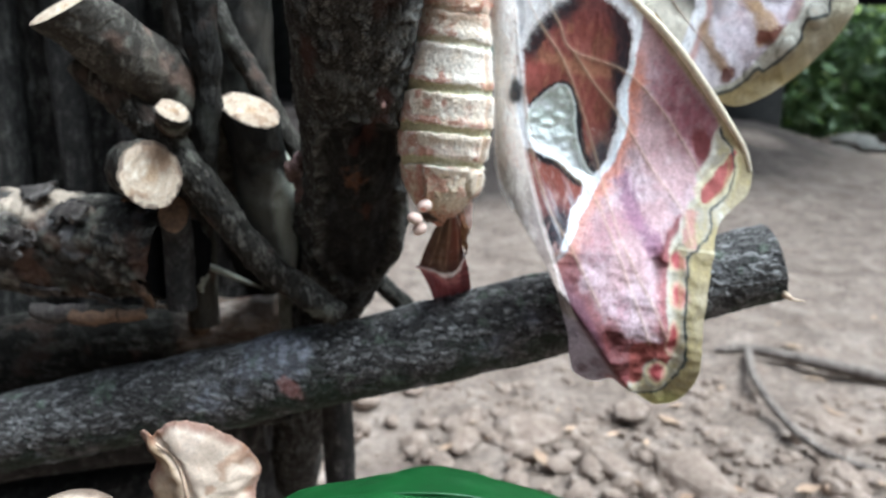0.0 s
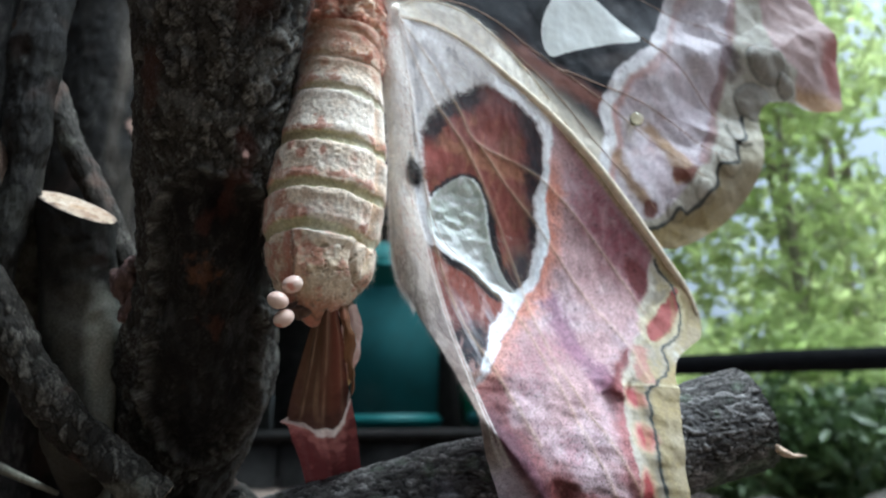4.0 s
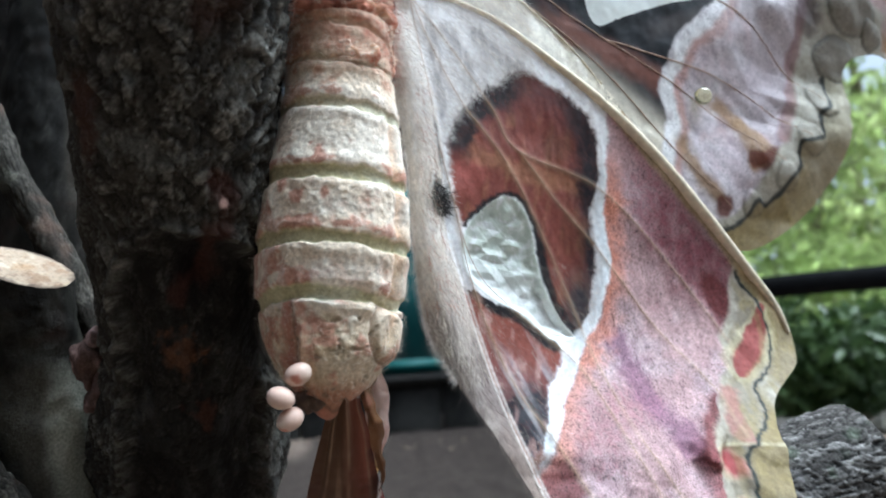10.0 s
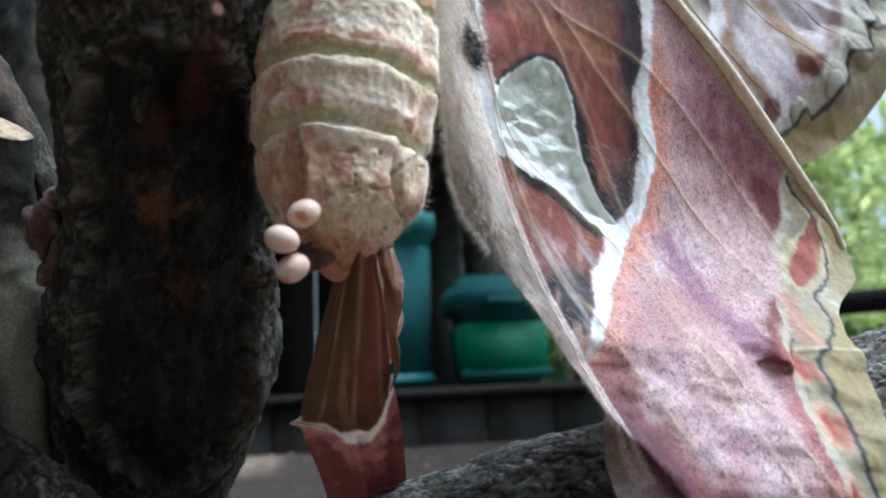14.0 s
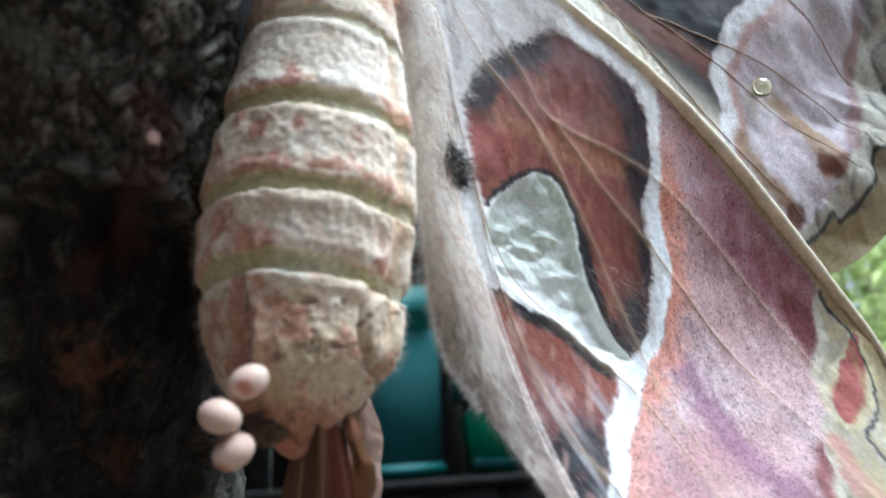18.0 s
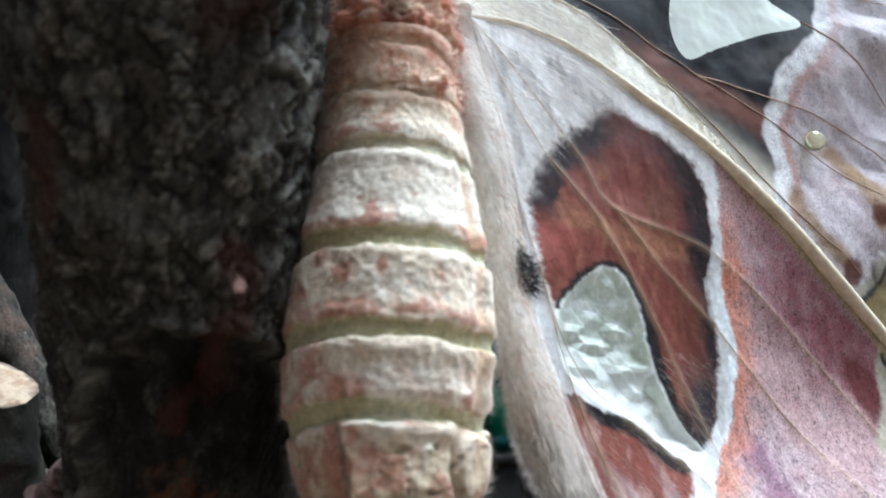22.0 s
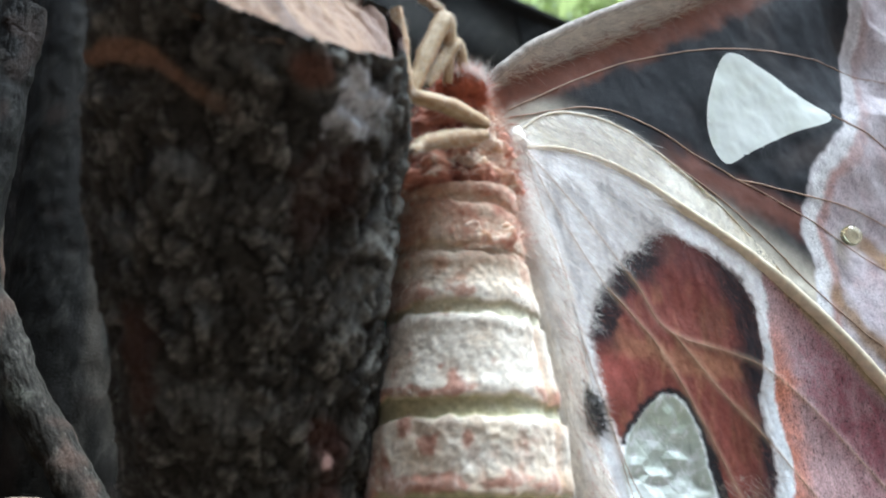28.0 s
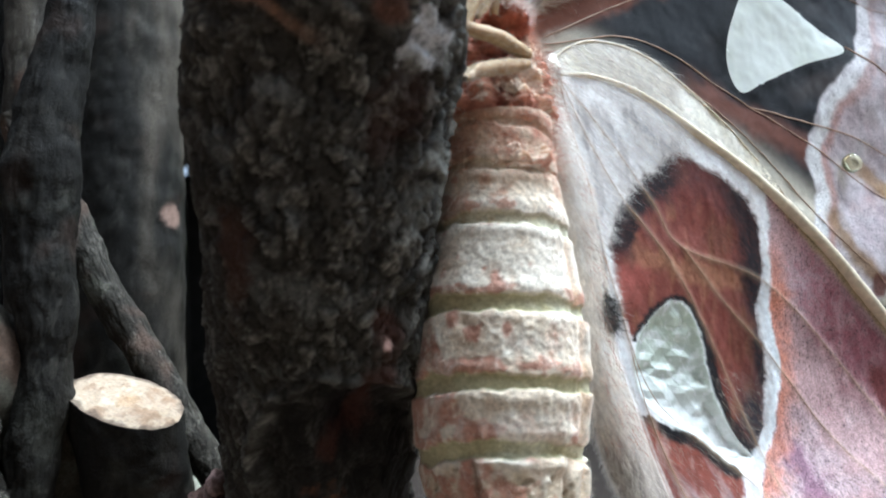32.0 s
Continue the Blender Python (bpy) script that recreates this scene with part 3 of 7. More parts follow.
def make_shed():
    shed = thing("shed", (0.0, 5.0, GROUND), "dark open shed with a gabled board roof", "shed")
    for k in range(10):
        x0 = -2.1 + k * 0.385
        v, f = box(x0, x0 + 0.41, 3.6, 6.6, 0, 0.05)
        v[:, 2] += 3.75 - 0.63 * np.abs(v[:, 0])
        piece("roof_board", v, f, THATCH, shed)
    for k in range(9):
        x0 = -2.0 + k * 0.44
        v, f = box(x0, x0 + 0.43, 6.3, 6.36, GROUND - 0.05, 2.45)
        piece("wall_board", v, f, THATCH, shed)
    for x in (-1.3, 0.95):
        v, f = box(x - 0.06, x + 0.06, 3.75, 3.87, GROUND - 0.1, 2.56)
        piece("post", v, f, THATCH, shed)
    for y0, z0, z1 in ((3.62, 2.36, 2.5), (6.2, 2.36, 2.5)):
        v, f = box(-2.0, 2.0, y0, y0 + 0.1, z0, z1)
        piece("beam", v, f, THATCH, shed)
    # gable boards close the roof's front and back
    for y0 in (3.66, 6.28):
        for k in range(9):
            x0 = -1.98 + k * 0.44
            top = 3.72 - 0.63 * max(abs(x0), abs(x0 + 0.43))
            v, f = box(x0, x0 + 0.43, y0, y0 + 0.03, 2.46, top)
            v[:, 2] = np.where(v[:, 2] > 2.6, 3.73 - 0.63 * np.abs(v[:, 0]), v[:, 2])
            piece("gable_board", v, f, THATCH, shed)


def make_unseen_walls():
    """Unseen plain dark walls, added behind and beside the viewer to block sky light."""
    for name, x0, x1, y0, y1, top in (("unseen_wall_south", -2.6, 1.6, -1.5, -1.4, 1.5), ("unseen_wall_west", -2.7, -2.6, -1.5, 6.5, 3.2)):
        v, f = box(x0, x1, y0, y1, GROUND - 0.1, top, 0.01)
        tagged(piece(name, v, f, THATCH), "unseen plain dark wall added to block sky light", "wall", kind="structure")


make_ground()
make_unseen_walls()
make_pebbles()
make_stones()
make_rail()
make_shed()
make_platform()
make_bin(0.16, 3.2, 0.44, 0.33, 1.16, TEAL, TEAL_LIGHT, "teal plastic bin with a closed lid on the platform")
make_bin(0.64, 3.05, 0.40, 0.33, 0.80, GREEN, TEAL, "green plastic bin with a teal lid on the platform")
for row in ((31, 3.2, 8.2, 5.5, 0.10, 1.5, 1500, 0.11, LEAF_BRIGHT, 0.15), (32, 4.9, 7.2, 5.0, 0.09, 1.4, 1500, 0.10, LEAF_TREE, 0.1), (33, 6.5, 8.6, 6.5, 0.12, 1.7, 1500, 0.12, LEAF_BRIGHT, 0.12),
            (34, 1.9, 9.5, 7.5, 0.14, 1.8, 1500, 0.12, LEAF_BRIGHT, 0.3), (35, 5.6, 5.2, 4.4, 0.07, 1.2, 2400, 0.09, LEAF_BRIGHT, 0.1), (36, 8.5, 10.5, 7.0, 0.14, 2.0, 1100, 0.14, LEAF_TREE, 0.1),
            # tree out of view on the right, added to shade the yard soil
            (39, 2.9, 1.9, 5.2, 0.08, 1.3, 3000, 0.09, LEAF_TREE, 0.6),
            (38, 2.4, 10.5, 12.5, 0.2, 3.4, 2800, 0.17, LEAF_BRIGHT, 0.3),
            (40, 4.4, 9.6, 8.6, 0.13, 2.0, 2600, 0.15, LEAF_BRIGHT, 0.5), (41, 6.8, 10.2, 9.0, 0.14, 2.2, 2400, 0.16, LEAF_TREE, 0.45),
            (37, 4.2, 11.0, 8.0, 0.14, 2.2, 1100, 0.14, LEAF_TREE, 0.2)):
    make_tree(*row)
make_shrubs()


def make_far_woods():
    """A loose belt of foliage beyond the yard, with gaps of sky."""
    g = np.random.default_rng(61)
    c = []
    for k in range(38):
        x, y = g.uniform(-6, 22), g.uniform(13, 19)
        at = np.array([x, y, g.uniform(0.3, 11.5)])
        c.append(at + g.normal(0, 1, (80, 3)) * np.array([0.9, 0.7, 0.7]))
    v, f = leaf_cards(g, np.vstack(c), 0.17)
    v[:, 2] = np.maximum(v[:, 2], GROUND)
    tagged(piece("far_woods", v, f, LEAF_BRIGHT, smooth=False), "distant pale green woods with gaps of sky", "woods", kind="stuff")


make_far_woods()


def make_litter():
    """Dry leaf bits lying on the soil."""
    g = np.random.default_rng(71)
    n = 170
    y = 0.38 + 1.6 * g.random(n) ** 1.6
    x = 0.05 + y * g.uniform(-0.1, 0.75, n)
    c = np.stack([x, y, GROUND - 0.004 + 0.012 * fbm(np.stack([x, y, 0 * x], 1), 0.22, 4, 3)], 1)
    v, f = leaf_cards(g, 0 * c, 0.011)
    v[:, 2] *= 0.25
    v += np.repeat(c, 4, 0)
    tagged(piece("leaf_litter", v, f, LITTER, smooth=False), "scattered dry brown leaf bits on the soil", "leaf litter", kind="stuff")


LITTER = plain("dry leaf bits", (0.34, 0.23, 0.15), 0.7, 0.5, 0.02, 0.2, 0.2)
make_litter()

# ---- woodpile ----
def bark_relief(amp, size, seed=0, long=2.0, axis=2):
    def f(p, along, angle):
        q = p.copy()
        q[:, axis] /= long
        return amp * (ridged(q, size, 3, seed) - 0.6) + amp * 0.8 * fbm(q, size * 3, 3, seed + 5)
    return f


# colours of the sawn faces, newest last
FACE_COLOURS = []


def sawn_face(ring, n, rad, seed):
    """A rough sawn face inside a closed rim: fibres, faint rings, brown rot and a frayed edge; its colours go to FACE_COLOURS."""
    k, c0 = 28, ring.mean(0)
    s = np.linspace(0, 1, k)
    v = (c0 + (ring - c0) * s[:, None, None]).reshape(-1, 3)
    S = np.repeat(s, len(ring))
    q = (v - c0) / rad
    grain = fbm(q * np.array([3.0, 1, 1]), 0.35, 4, seed + 3)
    rot = fbm(q + seed, 0.9, 4, seed + 4)
    v = v + n * (rad * (0.05 * grain + 0.07 * rot) * (1 - S ** 5) - 0.03 * rad * (1 - S))[:, None]
    c = np.tile(np.array([0.35, 0.275, 0.20]), (len(v), 1))
    c = paint(c, (0.46, 0.385, 0.295), step(-0.1, 0.6, grain))
    c = paint(c, (0.32, 0.23, 0.15), step(0.2, 0.8, np.sin(S * 26 + 3 * rot)) * 0.35)
    c = paint(c, (0.19, 0.105, 0.055), step(0.25, 0.8, rot + 0.35 * grain) * 0.75)
    c = paint(c, (0.34, 0.22, 0.12), step(0.34, 0.1, S + 0.12 * grain) * 0.6)
    c = paint(c, (0.10, 0.07, 0.05), step(0.85, 0.98, S + 0.12 * grain) * 0.9)
    FACE_COLOURS.append(c)
    return v, grid_faces(k, len(ring), True)


def stick(name, path, radius, mat, label, category="stick", group="sticks in the woodpile", start_cut=None, end_cut=None, amp=0.0006, size=0.004, rings=80, sides=48, seed=0, axis=2, cut_mat=None, tilt=(0, 0, 0), skin=0.0, worn=0.0, tint=None, tone=1.0):
    """A limb with rough bark; start_cut or end_cut: closes that end with a sawn face; worn: how far the bark is rubbed smooth; tint(places, colours) paints it further."""
    p = [tuple(c * MM for c in q) for q in path]
    r = [c * MM for c in radius] if not np.isscalar(radius) else radius * MM
    colours = None
    if skin:
        rings, sides = max(rings, 220), 110
    v, f, pts, t = tube(p, r, rings, sides, bark_relief(amp, size, seed, 2.0, axis))
    if skin:
        q = v.copy()
        q[:, axis] *= 0.45
        h, colours = bark_skin(q, v, seed, (0.006, 0.005, 0.004), (0.018, 0.0157, 0.0125), (0.08, 0.073, 0.06), skin)
        out = v - np.repeat(pts, sides, 0)
        out /= np.linalg.norm(out, axis=1)[:, None]
        lich = fbm(v, 0.006, 4, seed + 2)
        if worn:
            long = v.copy()
            long[:, axis] *= 0.15
            rub = fbm(long, 0.004, 4, seed + 11)
            colours = paint(colours, (0.0125, 0.0105, 0.0082), np.full(len(v), worn))
            colours = paint(colours, (0.042, 0.035, 0.026), step(0.0, 0.9, rub) * worn * 0.8)
            h = h * (1 - worn)
        colours = paint(colours, (0.09, 0.088, 0.07), step(0.3, 0.8, lich) * 0.6 * (1 - 0.6 * worn))
        colours = paint(colours, (0.06, 0.036, 0.026), step(0.35, 0.8, fbm(v, 0.007, 3, seed + 6)) * 0.5)
        colours = colours * tone
        if tint:
            colours = tint(v, colours)
        v = v + out * (0.7 * h + 0.0006 * (1 - 0.5 * worn) * fbm(v, 0.005, 3, seed + 7))[:, None]
        mat = BARK
    n = np.array(tilt, float)
    for end, k, sgn in ((start_cut, 0, -1), (end_cut, -1, 1)):
        if end and n.any():
            # shear the end ring so that the cut runs aslant
            d = t[k] * sgn
            nn = d + n
            nn /= np.linalg.norm(nn)
            rad = (r if np.isscalar(r) else r[k])
            depth = (v - pts[k]) @ d
            off = -((v - pts[k]) - depth[:, None] * d) @ nn / (nn @ d)
            w = np.clip(1 + depth / (3 * rad), 0, 1)
            v = v + (off * w)[:, None] * d
    ob = tagged(piece(name, v, f, mat, colours=colours), label, category, group)
    for end, k, sgn in ((start_cut, 0, -1), (end_cut, -1, 1)):
        rad = (r if np.isscalar(r) else r[k]) * 1.0
        d = t[k] * sgn
        nn = d + n if end else d
        nn = nn / np.linalg.norm(nn)
        ring = v.reshape(rings, sides, 3)[k]
        s = np.linspace(0, 1, 10)[:, None, None]
        c = ring.mean(0)
        disc = (c + (ring - c) * s).reshape(-1, 3)
        disc = disc + nn * (0.05 * rad * fbm(disc, rad * 0.5, 4, seed + 3) * np.repeat(1 - np.linspace(0, 1, 10) ** 6, sides))[:, None]
        if end and cut_mat is None:
            piece("cut_end", *sawn_face(ring, nn, rad, seed), WOOD_FACE, ob, "pale rough sawn end", colours=FACE_COLOURS[-1])
        else:
            piece("cut_end", disc, grid_faces(10, sides, True), cut_mat if end else mat, ob, "brown worn end" if end else "")
    return ob


def bark_skin(q, p, seed, dark, mid, pale, size):
    """Height (metres) and colour of old scaly bark at places p; q: the same places, squeezed along the grain."""
    w = q / size
    w = w + 0.45 * np.stack([fbm(w, 1.3, 2, seed + k) for k in range(3)], 1)
    edge, cell = worley(w, seed)
    edge2, cell2 = worley(w * 2.3 + 3.1, seed + 9)
    crack = step(0.13, 0.02, edge)
    chip = step(0.16, 0.03, edge2) * step(0.35, 0.6, cell)
    lumps, grain = fbm(q, size * 3.0, 3, seed + 40), fbm(p, size * 0.2, 3, seed + 50)
    h = size * (0.12 * lumps + 0.22 * (cell - 0.5) + 0.08 * (cell2 - 0.5) - 0.26 * crack - 0.08 * chip + 0.04 * grain)
    c = np.tile(np.array(mid), (len(p), 1))
    c = paint(c, pale, step(0.45, 1.0, 0.6 * cell + 0.35 * cell2 + 0.25 * grain + 0.12 * lumps))
    c = paint(c, dark, np.clip(crack * 0.7 + chip * 0.35 + step(0.4, 0.0, cell) * 0.45, 0, 1))
    return h, c * (1 + 0.25 * grain)[:, None]


def near(p, at, r):
    return np.linalg.norm(p - np.array(at) * MM, axis=1) / (r * MM)


def make_stake():
    """The dark stake to which the moth clings; it leans towards the front of the yard, its end sawn off."""
    stake = thing("stake", (-0.032, 0.25, 0.10), "dark rough-barked wooden stake with a pale sawn end", "stake")
    ctrl = [(-75, 300, 60), (-52, 240, 140), (-33.5, 207, 188), (-24.4, 187, 215), (-22.7, 176, 230), (-20.0, 162.2, 250), (-17.3, 148.7, 270), (-14.0, 135.1, 290), (-10.7, 121.6, 310)]
    rad = [13.5, 12.0, 11.0, 15.0, 12.6, 12.9, 13.6, 14.2, 14.2]
    rings, sides = 560, 300
    v, f, pts, t = tube([tuple(c * MM for c in q) for q in ctrl], [c * MM for c in rad], rings, sides)
    q = v.copy()
    q[:, 2] *= 0.62
    h, c = bark_skin(q, v, 2, (0.010, 0.0088, 0.0075), (0.034, 0.0295, 0.024), (0.125, 0.116, 0.099), 0.0017)
    fib = v.copy()
    fib[:, 2] *= 0.22
    fibre = fbm(fib, 0.0012, 4, 67)
    h = h * 0.9 + 0.00028 * fibre + 0.0003 * fbm(v, 0.0024, 3, 66)
    c = c * (1 + 0.45 * fibre)[:, None]
    c = paint(c, (0.12, 0.122, 0.115), step(0.2, 0.8, fbm(fib, 0.0022, 4, 69) + 0.6 * fbm(v, 0.012, 2, 68) + 0.35 * step(-16, -8, v[:, 0] / MM)) * 0.45)
    n_mid = fbm(v, 0.004, 4, 70)
    knot = np.exp(-near(v, (-20.0, 163.5, 227.5), 4.6) ** 2)
    hole = np.exp(-near(v, (-16.5, 157, 238.0), 3.6) ** 2)
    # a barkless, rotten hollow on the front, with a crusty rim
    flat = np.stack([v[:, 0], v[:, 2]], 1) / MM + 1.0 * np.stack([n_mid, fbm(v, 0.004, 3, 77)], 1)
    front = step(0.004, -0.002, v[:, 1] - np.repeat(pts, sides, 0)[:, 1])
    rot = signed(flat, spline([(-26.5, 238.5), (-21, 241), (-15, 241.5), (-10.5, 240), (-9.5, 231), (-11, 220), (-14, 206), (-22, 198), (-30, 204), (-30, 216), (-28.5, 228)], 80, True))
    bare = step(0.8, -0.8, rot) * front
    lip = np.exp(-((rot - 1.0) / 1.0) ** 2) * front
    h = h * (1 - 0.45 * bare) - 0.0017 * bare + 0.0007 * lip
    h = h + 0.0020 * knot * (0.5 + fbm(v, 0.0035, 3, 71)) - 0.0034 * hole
    # the near-black colour also paints in the shade low on the stake
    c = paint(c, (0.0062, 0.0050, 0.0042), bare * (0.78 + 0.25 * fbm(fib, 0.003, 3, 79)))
    c = paint(c, (0.11, 0.105, 0.09), lip * step(0.0, 0.6, fbm(v, 0.0016, 3, 80)) * 0.7)
    h = h + 0.0012 * fbm(v, 0.012, 3, 72)
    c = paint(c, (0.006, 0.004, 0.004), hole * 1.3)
    rust = fbm(v, 0.0022, 4, 81)
    c = paint(c, (0.105, 0.045, 0.022), step(0.6, 1.25, knot + 0.55 * rust + 0.4 * fbm(v, 0.0009, 3, 85)) * 0.75)
    c = paint(c, (0.055, 0.021, 0.012), step(0.75, 1.25, np.exp(-near(v, (-19.0, 168.5, 220), 4.0) ** 2) + 0.8 * rust) * 0.7)
    smear, _ = nearest(np.stack([v[:, 0], v[:, 2]], 1) / MM, spline([(-12.7, 248.5), (-12.4, 245.5), (-13.6, 242), (-15.4, 237.5), (-19.5, 234.6)], 40))
    c = paint(c, (0.05, 0.018, 0.012), step(2.0, 0.5, smear + 1.1 * n_mid + 0.6 * rust) * front * 0.65)
    c = paint(c, (0.62, 0.45, 0.40), step(1.0, 0.6, near(v, (-13.0, 151.6, 247.6), 0.8) + 0.3 * n_mid))
    c = paint(c, (0.42, 0.26, 0.22), step(0.9, 0.5, near(v, (-12.2, 152, 245.6), 1.1) + 0.5 * n_mid))
    c = paint(c, (0.05, 0.025, 0.018), step(1.2, 0.4, np.hypot((v[:, 0] / MM + 26.6) / 2.0, (v[:, 2] / MM - 254.5) / 5.0) + 0.7 * n_mid) * front * 0.8)
    # the crusty grey ridge that runs down beside the moth
    ridge = step(-11.5, -7.5, v[:, 0] / MM + 0.05 * (v[:, 2] / MM - 260) + 1.2 * n_mid) * step(243, 250, v[:, 2] / MM) * front
    crust = fissures(np.stack([v[:, 0], v[:, 1], v[:, 2] * 0.45], 1), 0.0022, 82, 0.12)
    h = h + ridge * 0.0008 * (0.6 - crust)
    c = paint(c, (0.15, 0.142, 0.125), ridge * (1 - crust) * step(-0.4, 0.4, fbm(v, 0.003, 3, 83)) * 0.75)
    c = paint(c, (0.010, 0.008, 0.007), ridge * crust * 0.8)
    c = paint(c, (0.04, 0.02, 0.015), step(1.2, 0.5, near(v, (-9.5, 139.5, 266), 4.0) + 0.7 * n_mid) * 0.6)
    c = paint(c, (0.14, 0.14, 0.13), step(1.2, 0.6, near(v, (-9.2, 146, 259), 2.2) + 0.9 * n_mid) * 0.6)
    c = paint(c, (0.46, 0.46, 0.47), step(1.1, 0.5, near(v, (-6.6, 134.0, 271.6), 3.0) + 0.9 * fbm(v, 0.0022, 3, 76) + 0.5 * fbm(v, 0.0007, 3, 91)) * 0.95)
    c = paint(c, (0.10, 0.045, 0.03), step(1.1, 0.6, near(v, (-10.5, 131.5, 273.2), 1.9) + 0.6 * n_mid) * 0.8)
    # a narrow pale scar across the bark
    scar, _ = nearest(np.stack([v[:, 0], v[:, 2]], 1) / MM, spline([(-27.4, 277.6), (-23.0, 274.9), (-19.0, 271.6), (-15.6, 269.5)], 40))
    c = paint(c, (0.17, 0.095, 0.06), step(0.75, 0.3, scar + 0.3 * n_mid) * step(0.004, -0.002, v[:, 1] - np.repeat(pts, sides, 0)[:, 1]) * step(-14.5, -22, v[:, 0] / MM))
    out = v - np.repeat(pts, sides, 0)
    out /= np.linalg.norm(out, axis=1)[:, None]
    v = v + out * h[:, None]
    # near its end the stake is split flat beside the moth's feet
    side = np.maximum(0, v[:, 0] + 0.0026 - 0.0008 * fbm(v, 0.004, 3, 84)) * step(0.270, 0.276, v[:, 2])
    v[:, 0] -= side * 0.9
    c = paint(c, (0.075, 0.032, 0.026), step(0.0006, 0.0018, side) * 0.9)
    # the saw cut: everything past a plane is taken away
    n = np.array([0.42, -0.72, 0.556])
    n /= np.linalg.norm(n)
    p0 = np.array([-0.01319, 0.13438, 0.28286])
    over = np.maximum(0, (v - p0) @ n)
    axis = t[-1]
    v = v - axis[None] * (over / (axis @ n))[:, None]
    keep = ~np.all((over > 0)[f], axis=1)
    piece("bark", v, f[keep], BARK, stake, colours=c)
    a = np.linspace(0, 2 * np.pi, 180, endpoint=False)
    u = np.cross(axis, [0, 0, 1.0])
    u /= np.linalg.norm(u)
    w = np.cross(axis, u)
    i = int(np.argmin(np.abs((pts - p0) @ n)))
    rim = np.linspace(0, 1, 90)
    disc = pts[i] + (rim[:, None, None] * 0.0143) * (np.cos(a)[None, :, None] * u + np.sin(a)[None, :, None] * w)
    disc = disc.reshape(-1, 3)
    disc = disc - axis * (((disc - p0) @ n) / (axis @ n))[:, None]
    disc[:, 0] -= 0.95 * np.maximum(0, disc[:, 0] + 0.0028)
    disc += n * (0.0003 + 0.0004 * fbm(disc * np.array([3, 1, 1]), 0.004, 4, 5))[:, None]
    # split grain runs down the slope; a ledge where a splinter came away
    down = np.array([0, 0, -1.0]) - n * (-n[2])
    down /= np.linalg.norm(down)
    cross = np.cross(n, down)
    loc = disc - pts[i]
    gu, gv = loc @ cross, loc @ down
    fib = np.stack([gu, gv * 0.05, 0 * gu], 1)
    grain, fine = fbm(fib, 0.0022, 4, 51), fbm(fib, 0.0006, 3, 52)
    ledge = step(-0.0004, 0.0004, gv + 0.0035 + 0.25 * gu + 0.0012 * fbm(np.stack([gu, 0 * gu, 0 * gu], 1), 0.004, 3, 53))
    disc += n * (0.00035 * grain + 0.00015 * fine - 0.0012 * ledge)[:, None]
    rib = fbm(np.stack([gu, gv * 0.02, 0 * gu], 1), 0.0035, 2, 54)
    disc += n * (0.0006 * rib)[:, None]
    c = np.tile(np.array([0.185, 0.105, 0.060]), (len(disc), 1))
    c = paint(c, (0.085, 0.043, 0.025), step(0.0, 0.5, grain + 0.6 * rib))
    c = paint(c, (0.26, 0.165, 0.10), step(0.1, 0.8, fine - 0.3 * grain) * 0.7)
    c = paint(c, (0.09, 0.04, 0.03), step(-0.0065, -0.0045, disc[:, 0] + 0.001 * grain) * 0.6)
    c = paint(c, (0.40, 0.34, 0.28), np.exp(-((ledge - 0.5) / 0.3) ** 2) * 0.8)
    c = c * np.array([0.84, 0.78, 0.70])
    piece("sawn_end", disc, grid_faces(90, 180, True), WOOD_TOP, stake, "pale split wood with straight grain", colours=c)
    return stake


